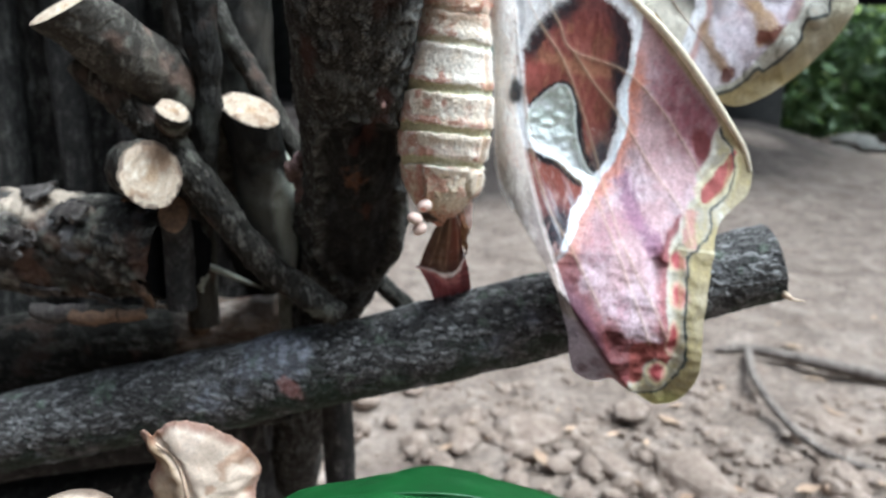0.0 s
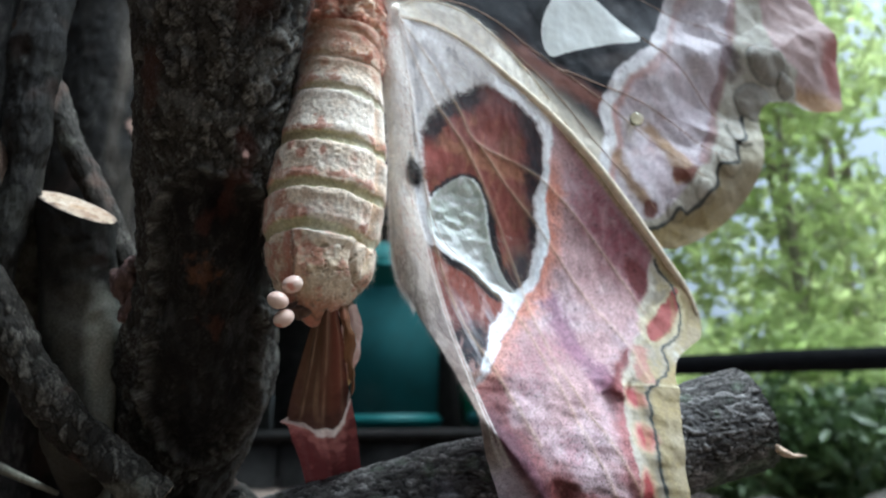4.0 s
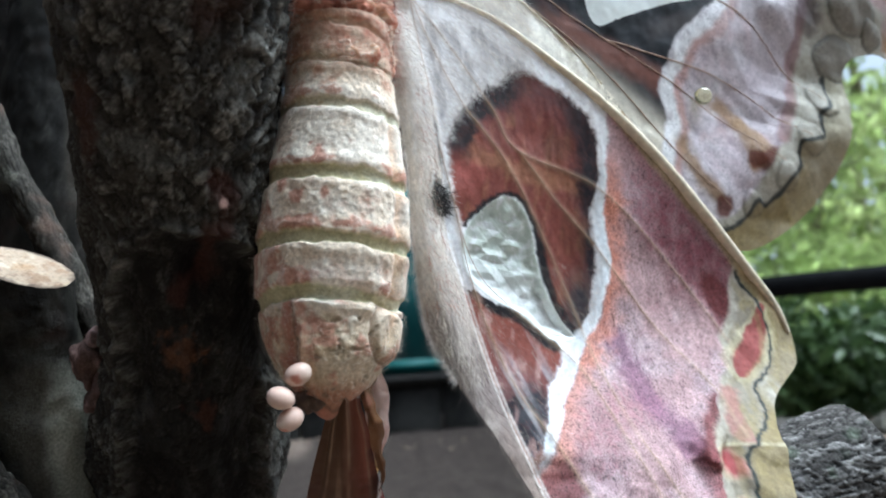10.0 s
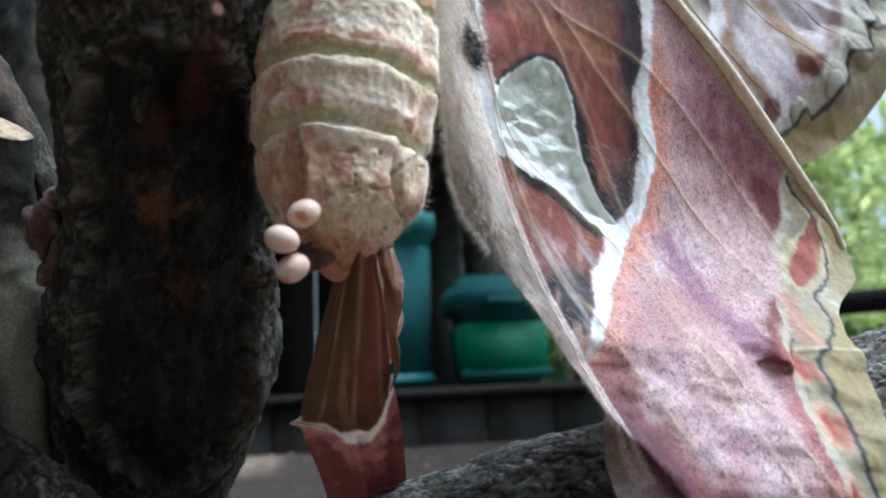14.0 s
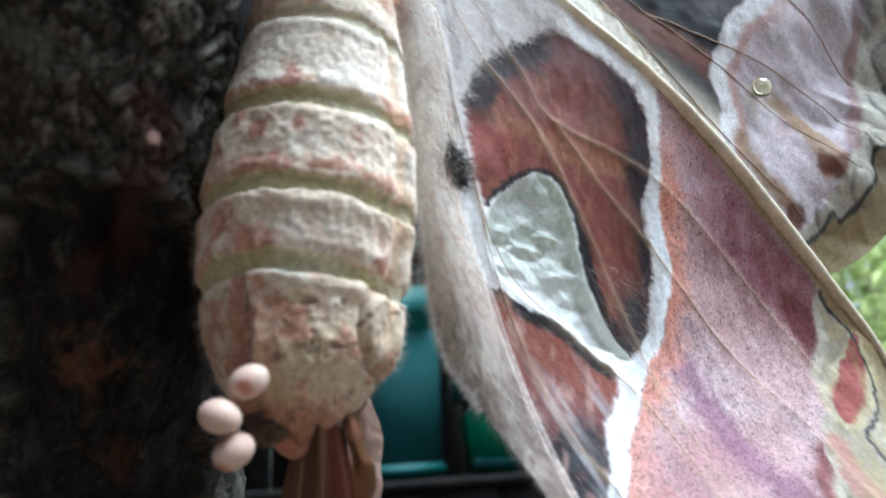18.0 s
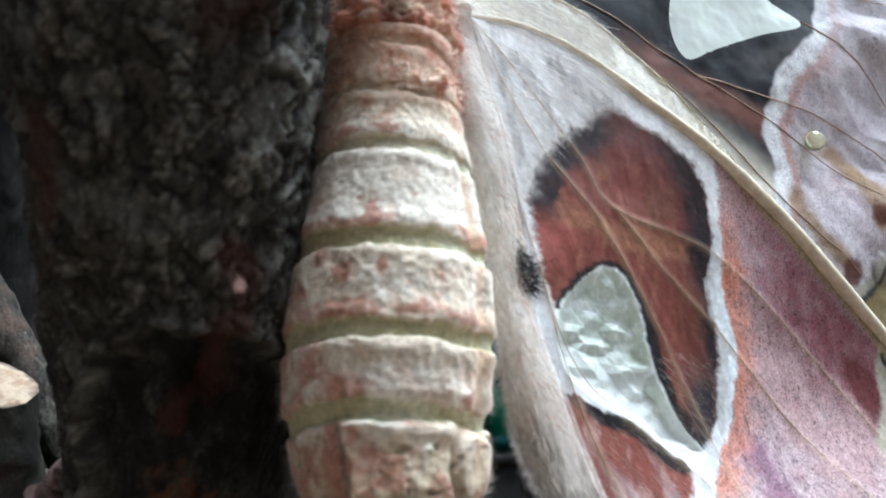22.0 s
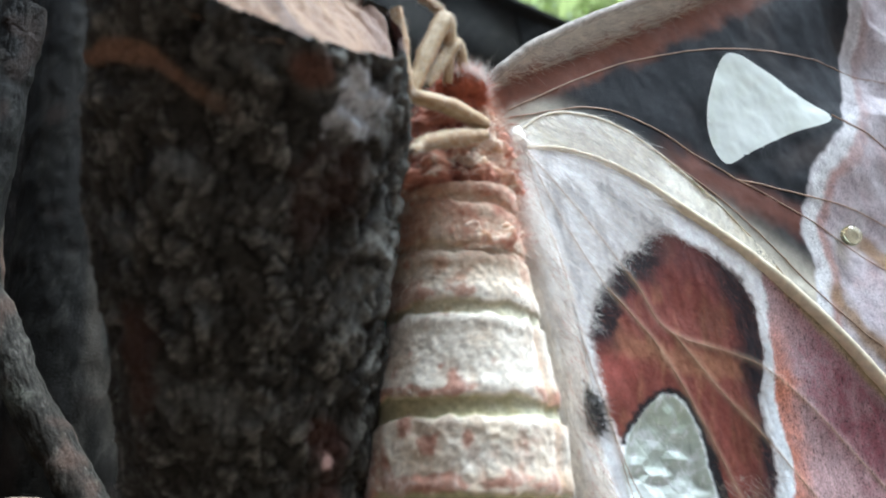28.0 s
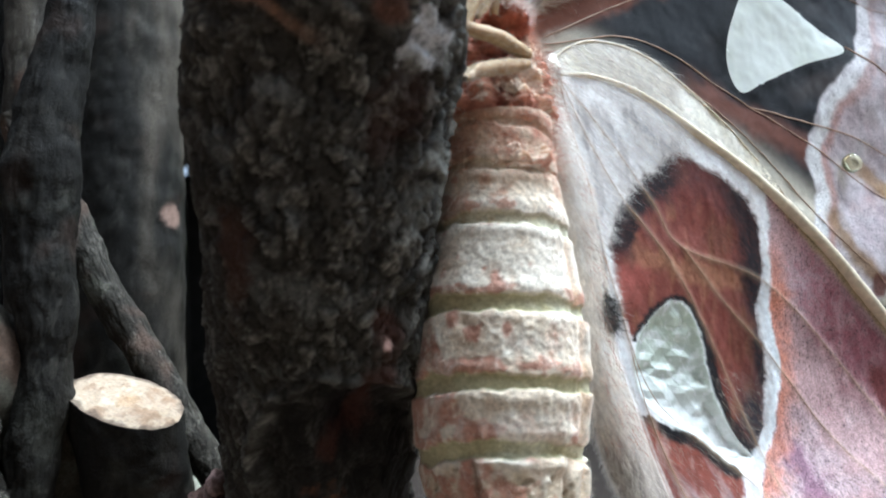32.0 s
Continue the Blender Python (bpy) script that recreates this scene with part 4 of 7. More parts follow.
def make_log():
    """The log under the moth."""
    log = thing("log", (-0.03, 0.183, 0.160), "grey rough-barked log lying aslant under the moth", "log")
    ctrl = np.array([(-150, 189, 146), (-90, 187, 161), (-44, 185.5, 171.5), (0, 184.3, 182.0), (45, 183.4, 193.5), (86.5, 182.5, 204)]) * MM
    rad = np.array([11.2, 11.4, 11.4, 11.3, 11.1, 10.7]) * MM
    rings, sides = 560, 230
    v, f, pts, t = tube(ctrl, rad, rings, sides)
    q = v.copy()
    q[:, 0] *= 0.5
    h, c = bark_skin(q, v, 8, (0.007, 0.006, 0.006), (0.072, 0.066, 0.060), (0.27, 0.258, 0.245), 0.0014)
    h = h * 1.0
    out = v - np.repeat(pts, sides, 0)
    out /= np.linalg.norm(out, axis=1)[:, None]
    h = h + 0.0007 * fbm(v, 0.02, 3, 73)
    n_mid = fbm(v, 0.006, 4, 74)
    # mossy green below, made dark so the underside's shade is painted in too
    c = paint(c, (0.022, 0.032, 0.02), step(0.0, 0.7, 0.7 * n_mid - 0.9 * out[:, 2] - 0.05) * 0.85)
    c = paint(c, (0.12, 0.15, 0.105), step(0.45, 0.85, fbm(v, 0.005, 4, 89)) * 0.55)
    c = paint(c, (0.33, 0.33, 0.36), step(0.2, 0.8, fbm(v, 0.012, 4, 75) + 0.8 * np.exp(-near(v, (-45, 178, 178), 16) ** 2) - 0.2) * (0.3 + 0.7 * step(-0.1, 0.5, fbm(v, 0.0012, 3, 90))) * 0.7)
    c = paint(c, (0.30, 0.13, 0.11), step(1.1, 0.5, near(v, (-39, 174, 171.5), 3.4) + 0.9 * n_mid) * 0.55)
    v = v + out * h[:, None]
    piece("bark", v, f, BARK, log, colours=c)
    ring = v.reshape(rings, sides, 3)[-1]
    mid = ring.mean(0)
    s = np.linspace(0, 1, 24)[:, None, None]
    disc = (mid + (ring - mid) * s).reshape(-1, 3) + t[-1] * (0.0006 * fbm((mid + (ring - mid) * s).reshape(-1, 3), 0.004, 4, 6) * np.repeat(1 - np.linspace(0, 1, 24) ** 8, sides))[:, None]
    piece("sawn_end", disc, grid_faces(24, sides, True), WOOD_CUT, log, "pale sawn end")
    # curled splinter at the sawn end
    sv, sf, _, _ = tube(np.array([(86, 175.0, 199), (88.5, 173.4, 197.0), (91.5, 172.4, 196.6)]) * MM, [0.0009, 0.0006, 0.0002], 30, 8, lambda p, a, b: 0.0003 * fbm(p, 0.002, 2, 9))
    piece("splinter", sv, sf, WOOD_CUT, log, "torn pale splinter")


def pole_tint(v, c):
    """Light on one side of the thick pole, painted as pale patches, with a pinkish branch scar."""
    q = v.copy()
    q[:, 2] *= 0.3
    c = paint(c, (0.085, 0.072, 0.056), step(-0.060, -0.0535, v[:, 0] + 0.003 * fbm(q, 0.006, 3, 8)) * step(-0.3, 0.4, fbm(q, 0.012, 3, 9) + 0.2) * 0.75)
    return paint(c, (0.30, 0.20, 0.16), step(1.1, 0.7, near(v, (-52.5, 220, 283), 3.0) + 0.4 * fbm(v, 0.003, 3, 10)) * 0.8)


def stub_tint(v, c):
    """The stub's bark ends half way down; below it the wood is bare, one flank painted pale as lit bare wood."""
    n = fbm(v, 0.006, 3, 34)
    low = step(0.232, 0.224, v[:, 2] + 0.003 * n)
    c = paint(c, (0.075, 0.070, 0.056), low * 0.8)
    return paint(c, (0.34, 0.34, 0.285), low * step(-0.0432, -0.0400, v[:, 0] + 0.0008 * n) * 0.9)


def scaly_tint(v, c):
    """Grey lumps, rusty patches and one bare pale place on the thick log's bark."""
    c = paint(c, (0.12, 0.062, 0.042), step(0.2, 0.7, fbm(v, 0.009, 3, 31)) * 0.6)
    c = paint(c, (0.19, 0.18, 0.175), step(0.25, 0.8, fbm(v, 0.006, 4, 32)) * 0.6)
    return paint(c, (0.36, 0.29, 0.22), step(1.1, 0.6, np.hypot((v[:, 0] / MM + 110) / 13, (v[:, 2] / MM - 220) / 5) + 0.4 * fbm(v, 0.008, 3, 33)) * 0.85)


def frayed_tint(v, c):
    """Bare greyish wood towards the log's end."""
    n = fbm(v * np.array([0.4, 1, 1]), 0.004, 4, 21)
    bare = step(-0.092, -0.076, v[:, 0] + 0.006 * fbm(v, 0.01, 3, 22))
    c = paint(c, (0.16, 0.115, 0.085), bare * 0.9)
    c = paint(c, (0.36, 0.30, 0.25), bare * step(-0.1, 0.6, n) * 0.9)
    return paint(c, (0.13, 0.05, 0.03), bare * step(0.2, 0.8, fbm(v, 0.006, 3, 23)) * 0.7)


make_stake()
make_log()
stick("cut_branch", [(-46.5, 175, 244), (-46, 179, 231), (-45.6, 184, 216), (-46.4, 191, 203), (-51, 212, 194), (-57, 236, 187), (-64, 264, 140)], [6.8, 6.9, 7.1, 6.6, 5.2, 5, 6], BARK_DARK, "thick dark branch stub with a pale sawn top", start_cut=True, tilt=(0.6, -0.3, 0.25), seed=4, skin=0.0018, worn=0.75, tone=0.65, tint=stub_tint)
stick("cut_branch", [(-78, 154, 266), (-70, 165, 256), (-62, 180, 243), (-50, 215, 215)], [7.2, 7.6, 8.4, 9], BARK_GREY, "thick grey branch with a pale sawn end", start_cut=True, seed=5, tilt=(0, 0.1, 0.5), skin=0.0022, worn=0.6, tone=2.6)
stick("cut_branch", [(-64, 155, 231), (-70, 165, 231), (-82, 190, 228), (-100, 230, 225)], [6.8, 6.8, 7, 7.5], BARK_DARK, "dark branch with a rough pale sawn end", start_cut=True, seed=6, skin=0.002, tilt=(0.25, 0.1, 0.45), worn=0.4, tone=2.0)
stick("branch_stub", [(-65.3, 170, 219.5), (-66.3, 174, 213), (-67.5, 176, 194)], [3.3, 3.5, 3.6], BARK_DARK, "short dark stub with a brown cut face", start_cut=True, cut_mat=WOOD_BROWN, seed=7, rings=30, tilt=(0.2, -1.2, -0.3))
stick("branch_stub", [(-58.5, 158, 244.5), (-61, 164, 242), (-68, 178, 236)], [3.1, 3.6, 4.2], BARK_DARK, "broken stub with a pinkish cut end", start_cut=True, seed=8, rings=60, skin=0.0016, worn=0.4, tone=2.0, tilt=(0.5, 0.5, 0.6))
stick("slant_stick", [(-80, 163, 256), (-66, 167.5, 239), (-49, 173, 212), (-38, 176, 199.5), (-27, 178, 191)], [4.2, 4.3, 4.0, 3.8, 3.0], BARK_GREY, "dark slanting stick leaning on the log", end_cut=True, seed=9, rings=260, amp=0.0005, skin=0.0018, tone=1.5)
stick("upright_stick", [(-72, 200, 330), (-70, 200, 272), (-70, 201, 247), (-72, 204, 180)], [4.6, 4.6, 4.5, 4.6], BARK_GREY, "upright grey bare stick", seed=10, skin=0.002, worn=0.7, tone=2.0)
stick("twig", [(-66, 186, 290), (-61.6, 185, 278.6), (-50, 185, 256), (-40.5, 185, 238), (-34, 187, 226)], [3.0, 3.0, 2.8, 2.6, 2.6], BARK_GREY, "thin grey slanting twig", seed=11, skin=0.0014, worn=0.5, tone=1.8)
stick("thick_pole", [(-63, 225, 400), (-62.5, 224, 320), (-64, 229, 245), (-70, 262, 150), (-76, 290, 60)], [11.5, 11.3, 11, 11, 11], BARK_DARK, "thick upright pole of pale grey wood", seed=12, amp=0.0004, size=0.012, skin=0.0028, rings=320, worn=0.65, tone=0.55, tint=pole_tint)
stick("knobby_twig", [(-50, 170, 312), (-52, 170, 300.6), (-56, 170, 273), (-55, 171, 250), (-58, 172, 228)], [2.6, 2.8, 4.6, 3.2, 3.0], BARK_GREY, "knobby grey twig standing upright", seed=13, amp=0.0009, skin=0.0014, worn=0.5, tone=0.55)
stick("pale_branch", [(-49, 209, 236), (-47.5, 210, 218), (-46, 211, 203), (-47, 213, 170)], [4.6, 6.0, 5.4, 4], BARK_PALE, "pale barkless branch piece", seed=14)
stick("low_log", [(-190, 222, 154), (-148, 224, 160.5), (-110, 225, 166), (-84, 226, 170.5), (-52.5, 225, 176)], [15, 14, 12, 9, 6.8], BARK_DARK, "low dark log with a frayed barkless end", end_cut=True, seed=15, axis=0, cut_mat=WOOD_BROWN, skin=0.0024, worn=0.3, tint=frayed_tint)
stick("under_log", [(-200, 214, 132), (-130, 216, 143), (-74, 214, 150), (-50, 213, 153)], [12, 12, 10, 8], BARK_DARK, "dark log low in the woodpile", seed=24, axis=0, skin=0.0024)
stick("bark_log", [(-69, 180, 206), (-80, 186, 207), (-105, 192, 208), (-150, 200, 210)], [10.5, 13, 14, 14], BARK_LOG, "thick log end with flaking bark", end_cut=True, seed=16, amp=0.0024, size=0.012, rings=300, axis=0, skin=0.0046, tone=2.4, tint=scaly_tint)
stick("stub", [(-34, 208, 160), (-34, 212, 140), (-35, 220, 40)], [4.6, 4.8, 5], BARK_DARK, "dark upright stub under the log", seed=17)
stick("thin_stick", [(-30, 214, 200), (-20, 211.5, 191), (-12, 209, 184), (2, 207, 172)], [2.7, 2.7, 2.6, 2.4], BARK_GREY, "thin grey stick behind the stake", seed=18, skin=0.0014)
stick("splinter", [(-75, 200, 202), (-64, 200, 197), (-52.5, 200, 192)], [0.7, 1.0, 0.4], BARK_PALE, "pale thin splinter of wood", seed=19, amp=0.0001, rings=30, sides=10)
stick("cut_log", [(-63, 106, 174), (-68, 117, 161), (-84, 146, 112)], [9.5, 10, 10.5], BARK_DARK, "low log with a pale sawn end", start_cut=True, seed=20)
def make_flakes():
    """Loose curled bark on the thick log end."""
    g = np.random.default_rng(41)
    log = [o for o in scene.objects if o.name.startswith("bark_log")][0]
    for k in range(9):
        x, a = g.uniform(-125, -74), g.uniform(-0.5, 3.0)
        r = 14.5 if x < -80 else 12.5
        n, m = 10, 8
        du, da = g.uniform(2, 4.5), g.uniform(0.1, 0.25)
        U, A = np.meshgrid(np.linspace(-1, 1, n), np.linspace(-1, 1, m), indexing="ij")
        lift = 0.9 + 1.6 * g.random() * (U + 1) ** 2 * 0.4
        edge = 1 + 0.6 * fbm(np.stack([U.ravel() * 2 + k, A.ravel() * 2, 0 * U.ravel()], 1), 1.0, 2, k).reshape(U.shape)
        ang = a + A * da * edge
        rr = r + lift
        X = x + U * du * edge
        yc, zc = np.interp(X, [-150, -105, -80, -69], [200, 192, 186, 180]), np.interp(X, [-150, -69], [210, 206])
        v = np.stack([X, yc - rr * np.sin(ang), zc + rr * np.cos(ang)], -1).reshape(-1, 3) * MM
        ob = piece("bark_flake", v, grid_faces(n, m), BARK_LOG if k % 3 else (WOOD_BARE if k % 2 else WOOD_BROWN), log)
        so = ob.modifiers.new("thickness", "SOLIDIFY")
        so.thickness = 0.0008


make_flakes()
g_pile = np.random.default_rng(77)
for k in range(44):
    x0 = g_pile.uniform(-260, -78)
    y0 = g_pile.uniform(238, 330)
    lean = np.clip(g_pile.normal(0, 14), -40, 8)
    stick("pile_stick", [(x0, y0, 420), (x0 + lean * 0.5, y0 + 4, 220), (x0 + lean, y0 + 12, -70)], [g_pile.uniform(4, 11)] * 3, BARK_DARK if k % 3 else BARK_GREY, "dark upright stick in the woodpile", seed=30 + k, rings=24, sides=16, amp=0.0008, size=0.01)
for k in range(10):
    z0 = g_pile.uniform(-40, 140)
    stick("pile_log", [(-260, g_pile.uniform(150, 230), z0), (-150, 215, z0 + 6), (g_pile.uniform(-84, -58), 226, z0 + 12)], [g_pile.uniform(9, 13)] * 3, BARK_DARK, "dark log low in the woodpile", seed=90 + k, rings=30, sides=20, amp=0.001, size=0.01, axis=0)


def make_bent_leaf(name, rows, half, mat, label, thick=0.0004, wave=0.001, seed=0, fold=0.2, side=None):
    """A leaf along a midrib; half: the half width at each midrib point (mm)."""
    mid = spline([tuple(c * MM for c in q) for q in rows], 60)
    w = np.interp(np.linspace(0, 1, 60), np.linspace(0, 1, len(half)), half) * MM
    t, u, n = frames_along(mid)
    if side:
        u = np.array(side) - t * (t @ np.array(side))[:, None]
        u /= np.linalg.norm(u, axis=1)[:, None]
        n = np.cross(t, u)
        w = w * (1 + 0.12 * fbm(mid, 0.006, 3, seed + 4))
    s = np.linspace(-1, 1, 31)
    v = mid[:, None] + s[None, :, None] * w[:, None, None] * u[:, None] + (np.abs(s)[None, :, None] * w[:, None, None] * fold) * n[:, None]
    v = v.reshape(-1, 3)
    nn = np.repeat(n, 31, 0)
    v = v + nn * (wave * fbm(v, 0.012, 3, seed))[:, None]
    leaf = thing(name, tuple(v.mean(0)), label, "leaf")
    ob = piece("blade", v, grid_faces(60, 31), mat, leaf)
    so = ob.modifiers.new("thickness", "SOLIDIFY")
    so.thickness = thick
    rv, rf, _, _ = tube(mid[::6], [0.0006, 0.0005, 0.0003, 0.0002], 40, 8)
    piece("midrib", rv, rf, mat, leaf)
    return leaf


LEAF_DRY = plain("dry papery leaf", (0.52, 0.37, 0.26), 0.6, 0.3, 0.006, 0.2, 0.25)
LEAF_GREEN = plain("glossy green leaf", (0.012, 0.065, 0.014), 0.4, 0.3, 0.012, 0.1, 0.25)
make_bent_leaf("green_leaf", [(-47, 120, 166), (-23, 117, 175), (0, 116, 177.5), (22, 117, 172), (48, 122, 160)], [2, 9, 12, 10, 1], LEAF_GREEN, "glossy green leaf on the ground litter", seed=3, fold=0.1)
stick("root", [(325, 800, -58), (362, 790, -54), (420, 740, -52), (480, 690, -52), (600, 630, -56)], [4, 6, 7, 7.5, 6], WOOD_ROOT, "pale root lying on the soil", "root", "roots on the soil", seed=50, axis=0)
stick("root", [(359, 792, -54), (332, 710, -54), (320, 620, -56), (328, 555, -57), (375, 510, -60)], [5, 4.5, 4.2, 3.6, 2.5], WOOD_ROOT, "thin root curving over the soil", "root", "roots on the soil", seed=51, axis=1)

# ---- the moth ----
moth = thing("atlas_moth", (0.002, 0.158, 0.218), "large russet and lilac moth clinging to the stake, wings hanging", "moth")

HIND = [(12.2, 283.1), (16.8, 286.7), (21.7, 288.1), (27.6, 287.1), (34.0, 283.4), (40.4, 278.0), (47.0, 270.5), (55.7, 260.4), (66.9, 249.0), (73.8, 241.0), (79.7, 234.2), (82.5, 227.6), (80.9, 222.3),
        (75.3, 218.6), (71.0, 215.6), (67.5, 210.3), (65.1, 204.0), (62.5, 195.5), (61.3, 188.7), (60.3, 181.7), (58.0, 176.7), (53.6, 173.3), (49.5, 175.0), (44.8, 178.2), (38.9, 176.2), (33.7, 178.3),
        (31.8, 183.5), (30.8, 190.2), (29.4, 194.8), (27.3, 201.4), (24.0, 208.9), (20.7, 215.0), (16.5, 222.2), (12.9, 230.1), (11.7, 241.6), (11.5, 247.8), (11.4, 255.2), (10.5, 264.5), (10.9, 273.3)]
ARCH = [(18.6, 259.6), (22.3, 265.1), (28.6, 269.8), (33.0, 271.1), (38.1, 268.4), (42.8, 264.3), (44.5, 260.2), (44.1, 254.0), (42.4, 247.7), (42.3, 239.7), (40.5, 232.8), (37.8, 228.9),
        (35.4, 229.8), (32.7, 234.5), (31.6, 241.1), (30.6, 246.8), (27.2, 250.2), (22.1, 247.1), (19.1, 245.4), (17.9, 252.3)]
WINDOW = [(19.5, 243.1), (22.1, 247.1), (27.2, 250.2), (30.6, 246.8), (31.4, 241.1), (32.7, 235.5), (35.4, 230.3), (36.8, 228.0), (32.6, 228.0), (28.8, 231.6), (25.0, 233.3), (21.4, 235.9), (19.5, 238.5)]
ARCH_LOW = [(18.4, 235.4), (24.1, 233.3), (28.8, 231.6), (32.6, 228.0), (33.9, 225.2), (31.2, 220.6), (29.0, 215.3), (26.4, 210.6), (23.6, 216.4), (21.8, 222.6), (19.9, 229.6)]
FIELD = [(46.9, 263.1), (45.6, 254.1), (45.0, 246.9), (45.4, 239.8), (43.1, 232.8), (39.2, 227.0), (35.3, 221.4), (31.8, 216.0), (28.8, 211.6), (26.3, 208.8), (25, 203), (24, 165), (95, 165), (95, 262), (47, 290)]
BORDER = [(71.5, 241), (69.6, 231.3), (66.0, 227.5), (66.1, 222.7), (63.4, 220.5), (60.0, 215.3), (55.5, 210.4), (54.4, 204.3), (53.5, 199.1), (53.2, 194.0), (54.3, 187.9), (54.8, 186.0), (50.0, 186.5), (47.0, 183.8), (44.5, 180.5), (44, 165), (95, 165), (95, 250)]
LINE = [(71.8, 239.2), (77.0, 230.4), (75.0, 222.7), (69.3, 218.3), (67.5, 213.2), (61.4, 209.5), (59.6, 204.1), (58.4, 199.0), (57.4, 193.9), (57.5, 187.9), (56.7, 183.9), (53.5, 178.7), (50.2, 177.1), (46, 177.6)]
BAND = [(13.5, 278), (16.4, 265.7), (17.0, 255.1), (16.8, 245.6), (19.0, 235.8), (22.9, 219.9), (25.8, 210.6), (27.0, 206.8), (29.1, 200.0), (31, 196)]
LOBE = [(26.9, 202.7), (29.9, 198.7), (33.0, 193.8), (36.2, 189.1), (40.0, 183.4), (44.4, 177.9), (43, 165), (18, 165), (18, 203)]
WING_BASIS = (183.35, 19.14, -13.31, -2.08, -5.4, 4.22, -75.22, 31.24, -29.6)


def hind_depth(x, z):
    """How far back (mm) the hind wing lies at x, z (mm): a shallow saddle that hangs from the body."""
    a, b = (x - 40) / 40, (z - 230) / 40
    k = WING_BASIS
    h = 0.5 * (-0.2 - b + np.sqrt((0.2 + b) ** 2 + 0.13))
    return k[0] + k[1] * a + k[2] * b + k[3] * a * a + k[4] * a * b + k[5] * b * b + k[6] * h + k[7] * h * h + k[8] * h * a


def sheet(outline, cell, window, curve_points=320):
    """A flat grid (x, z in mm) trimmed to a smooth outline and drawn to the window's rim."""
    edge = spline(outline, curve_points, True)
    lo, hi = edge.min(0) - cell * 2, edge.max(0) + cell * 2
    xs, zs = np.arange(lo[0], hi[0], cell), np.arange(lo[1], hi[1], cell)
    gx, gz = np.meshgrid(xs, zs, indexing="ij")
    p = np.stack([gx.ravel(), gz.ravel()], 1)
    ins = inside(p, edge)
    f = grid_faces(len(xs), len(zs))
    f = f[ins[f].any(1)]
    used = np.unique(f)
    remap = np.full(len(p), -1)
    remap[used] = np.arange(len(used))
    p, ins, f = p[used], ins[used], remap[f]
    out = np.where(~ins)[0]
    _, near = nearest(p[out], edge, True)
    p[out] = near
    d, rim = nearest(p, spline(window, 120, True), True)
    p[d < cell * 0.62] = rim[d < cell * 0.62]
    return p, f, edge


def vein_lines():
    """The veins run out from the wing's root and fork once."""
    root = (13.5, 281)
    return [[root, (17, 272), (21.1, 264.2), (27.8, 255.0), (33.5, 243), (38, 231), (44, 211.8), (49.7, 199.2), (53, 191)],
            [root, (20, 273), (26, 264), (29.8, 257.6), (43.6, 253.0), (54.3, 244.0), (62, 235), (68.0, 225.8)],
            [(29.8, 257.6), (36, 250), (44.2, 241.3), (52.6, 229.8), (60.7, 219), (62, 211)],
            [root, (15.5, 266), (18.0, 250), (21.5, 238), (30.5, 229.5), (36.6, 223.8), (39.9, 217), (45, 202), (49, 190)],
            [(18.0, 250), (20.5, 236), (25, 222), (31, 211), (37, 199)]]


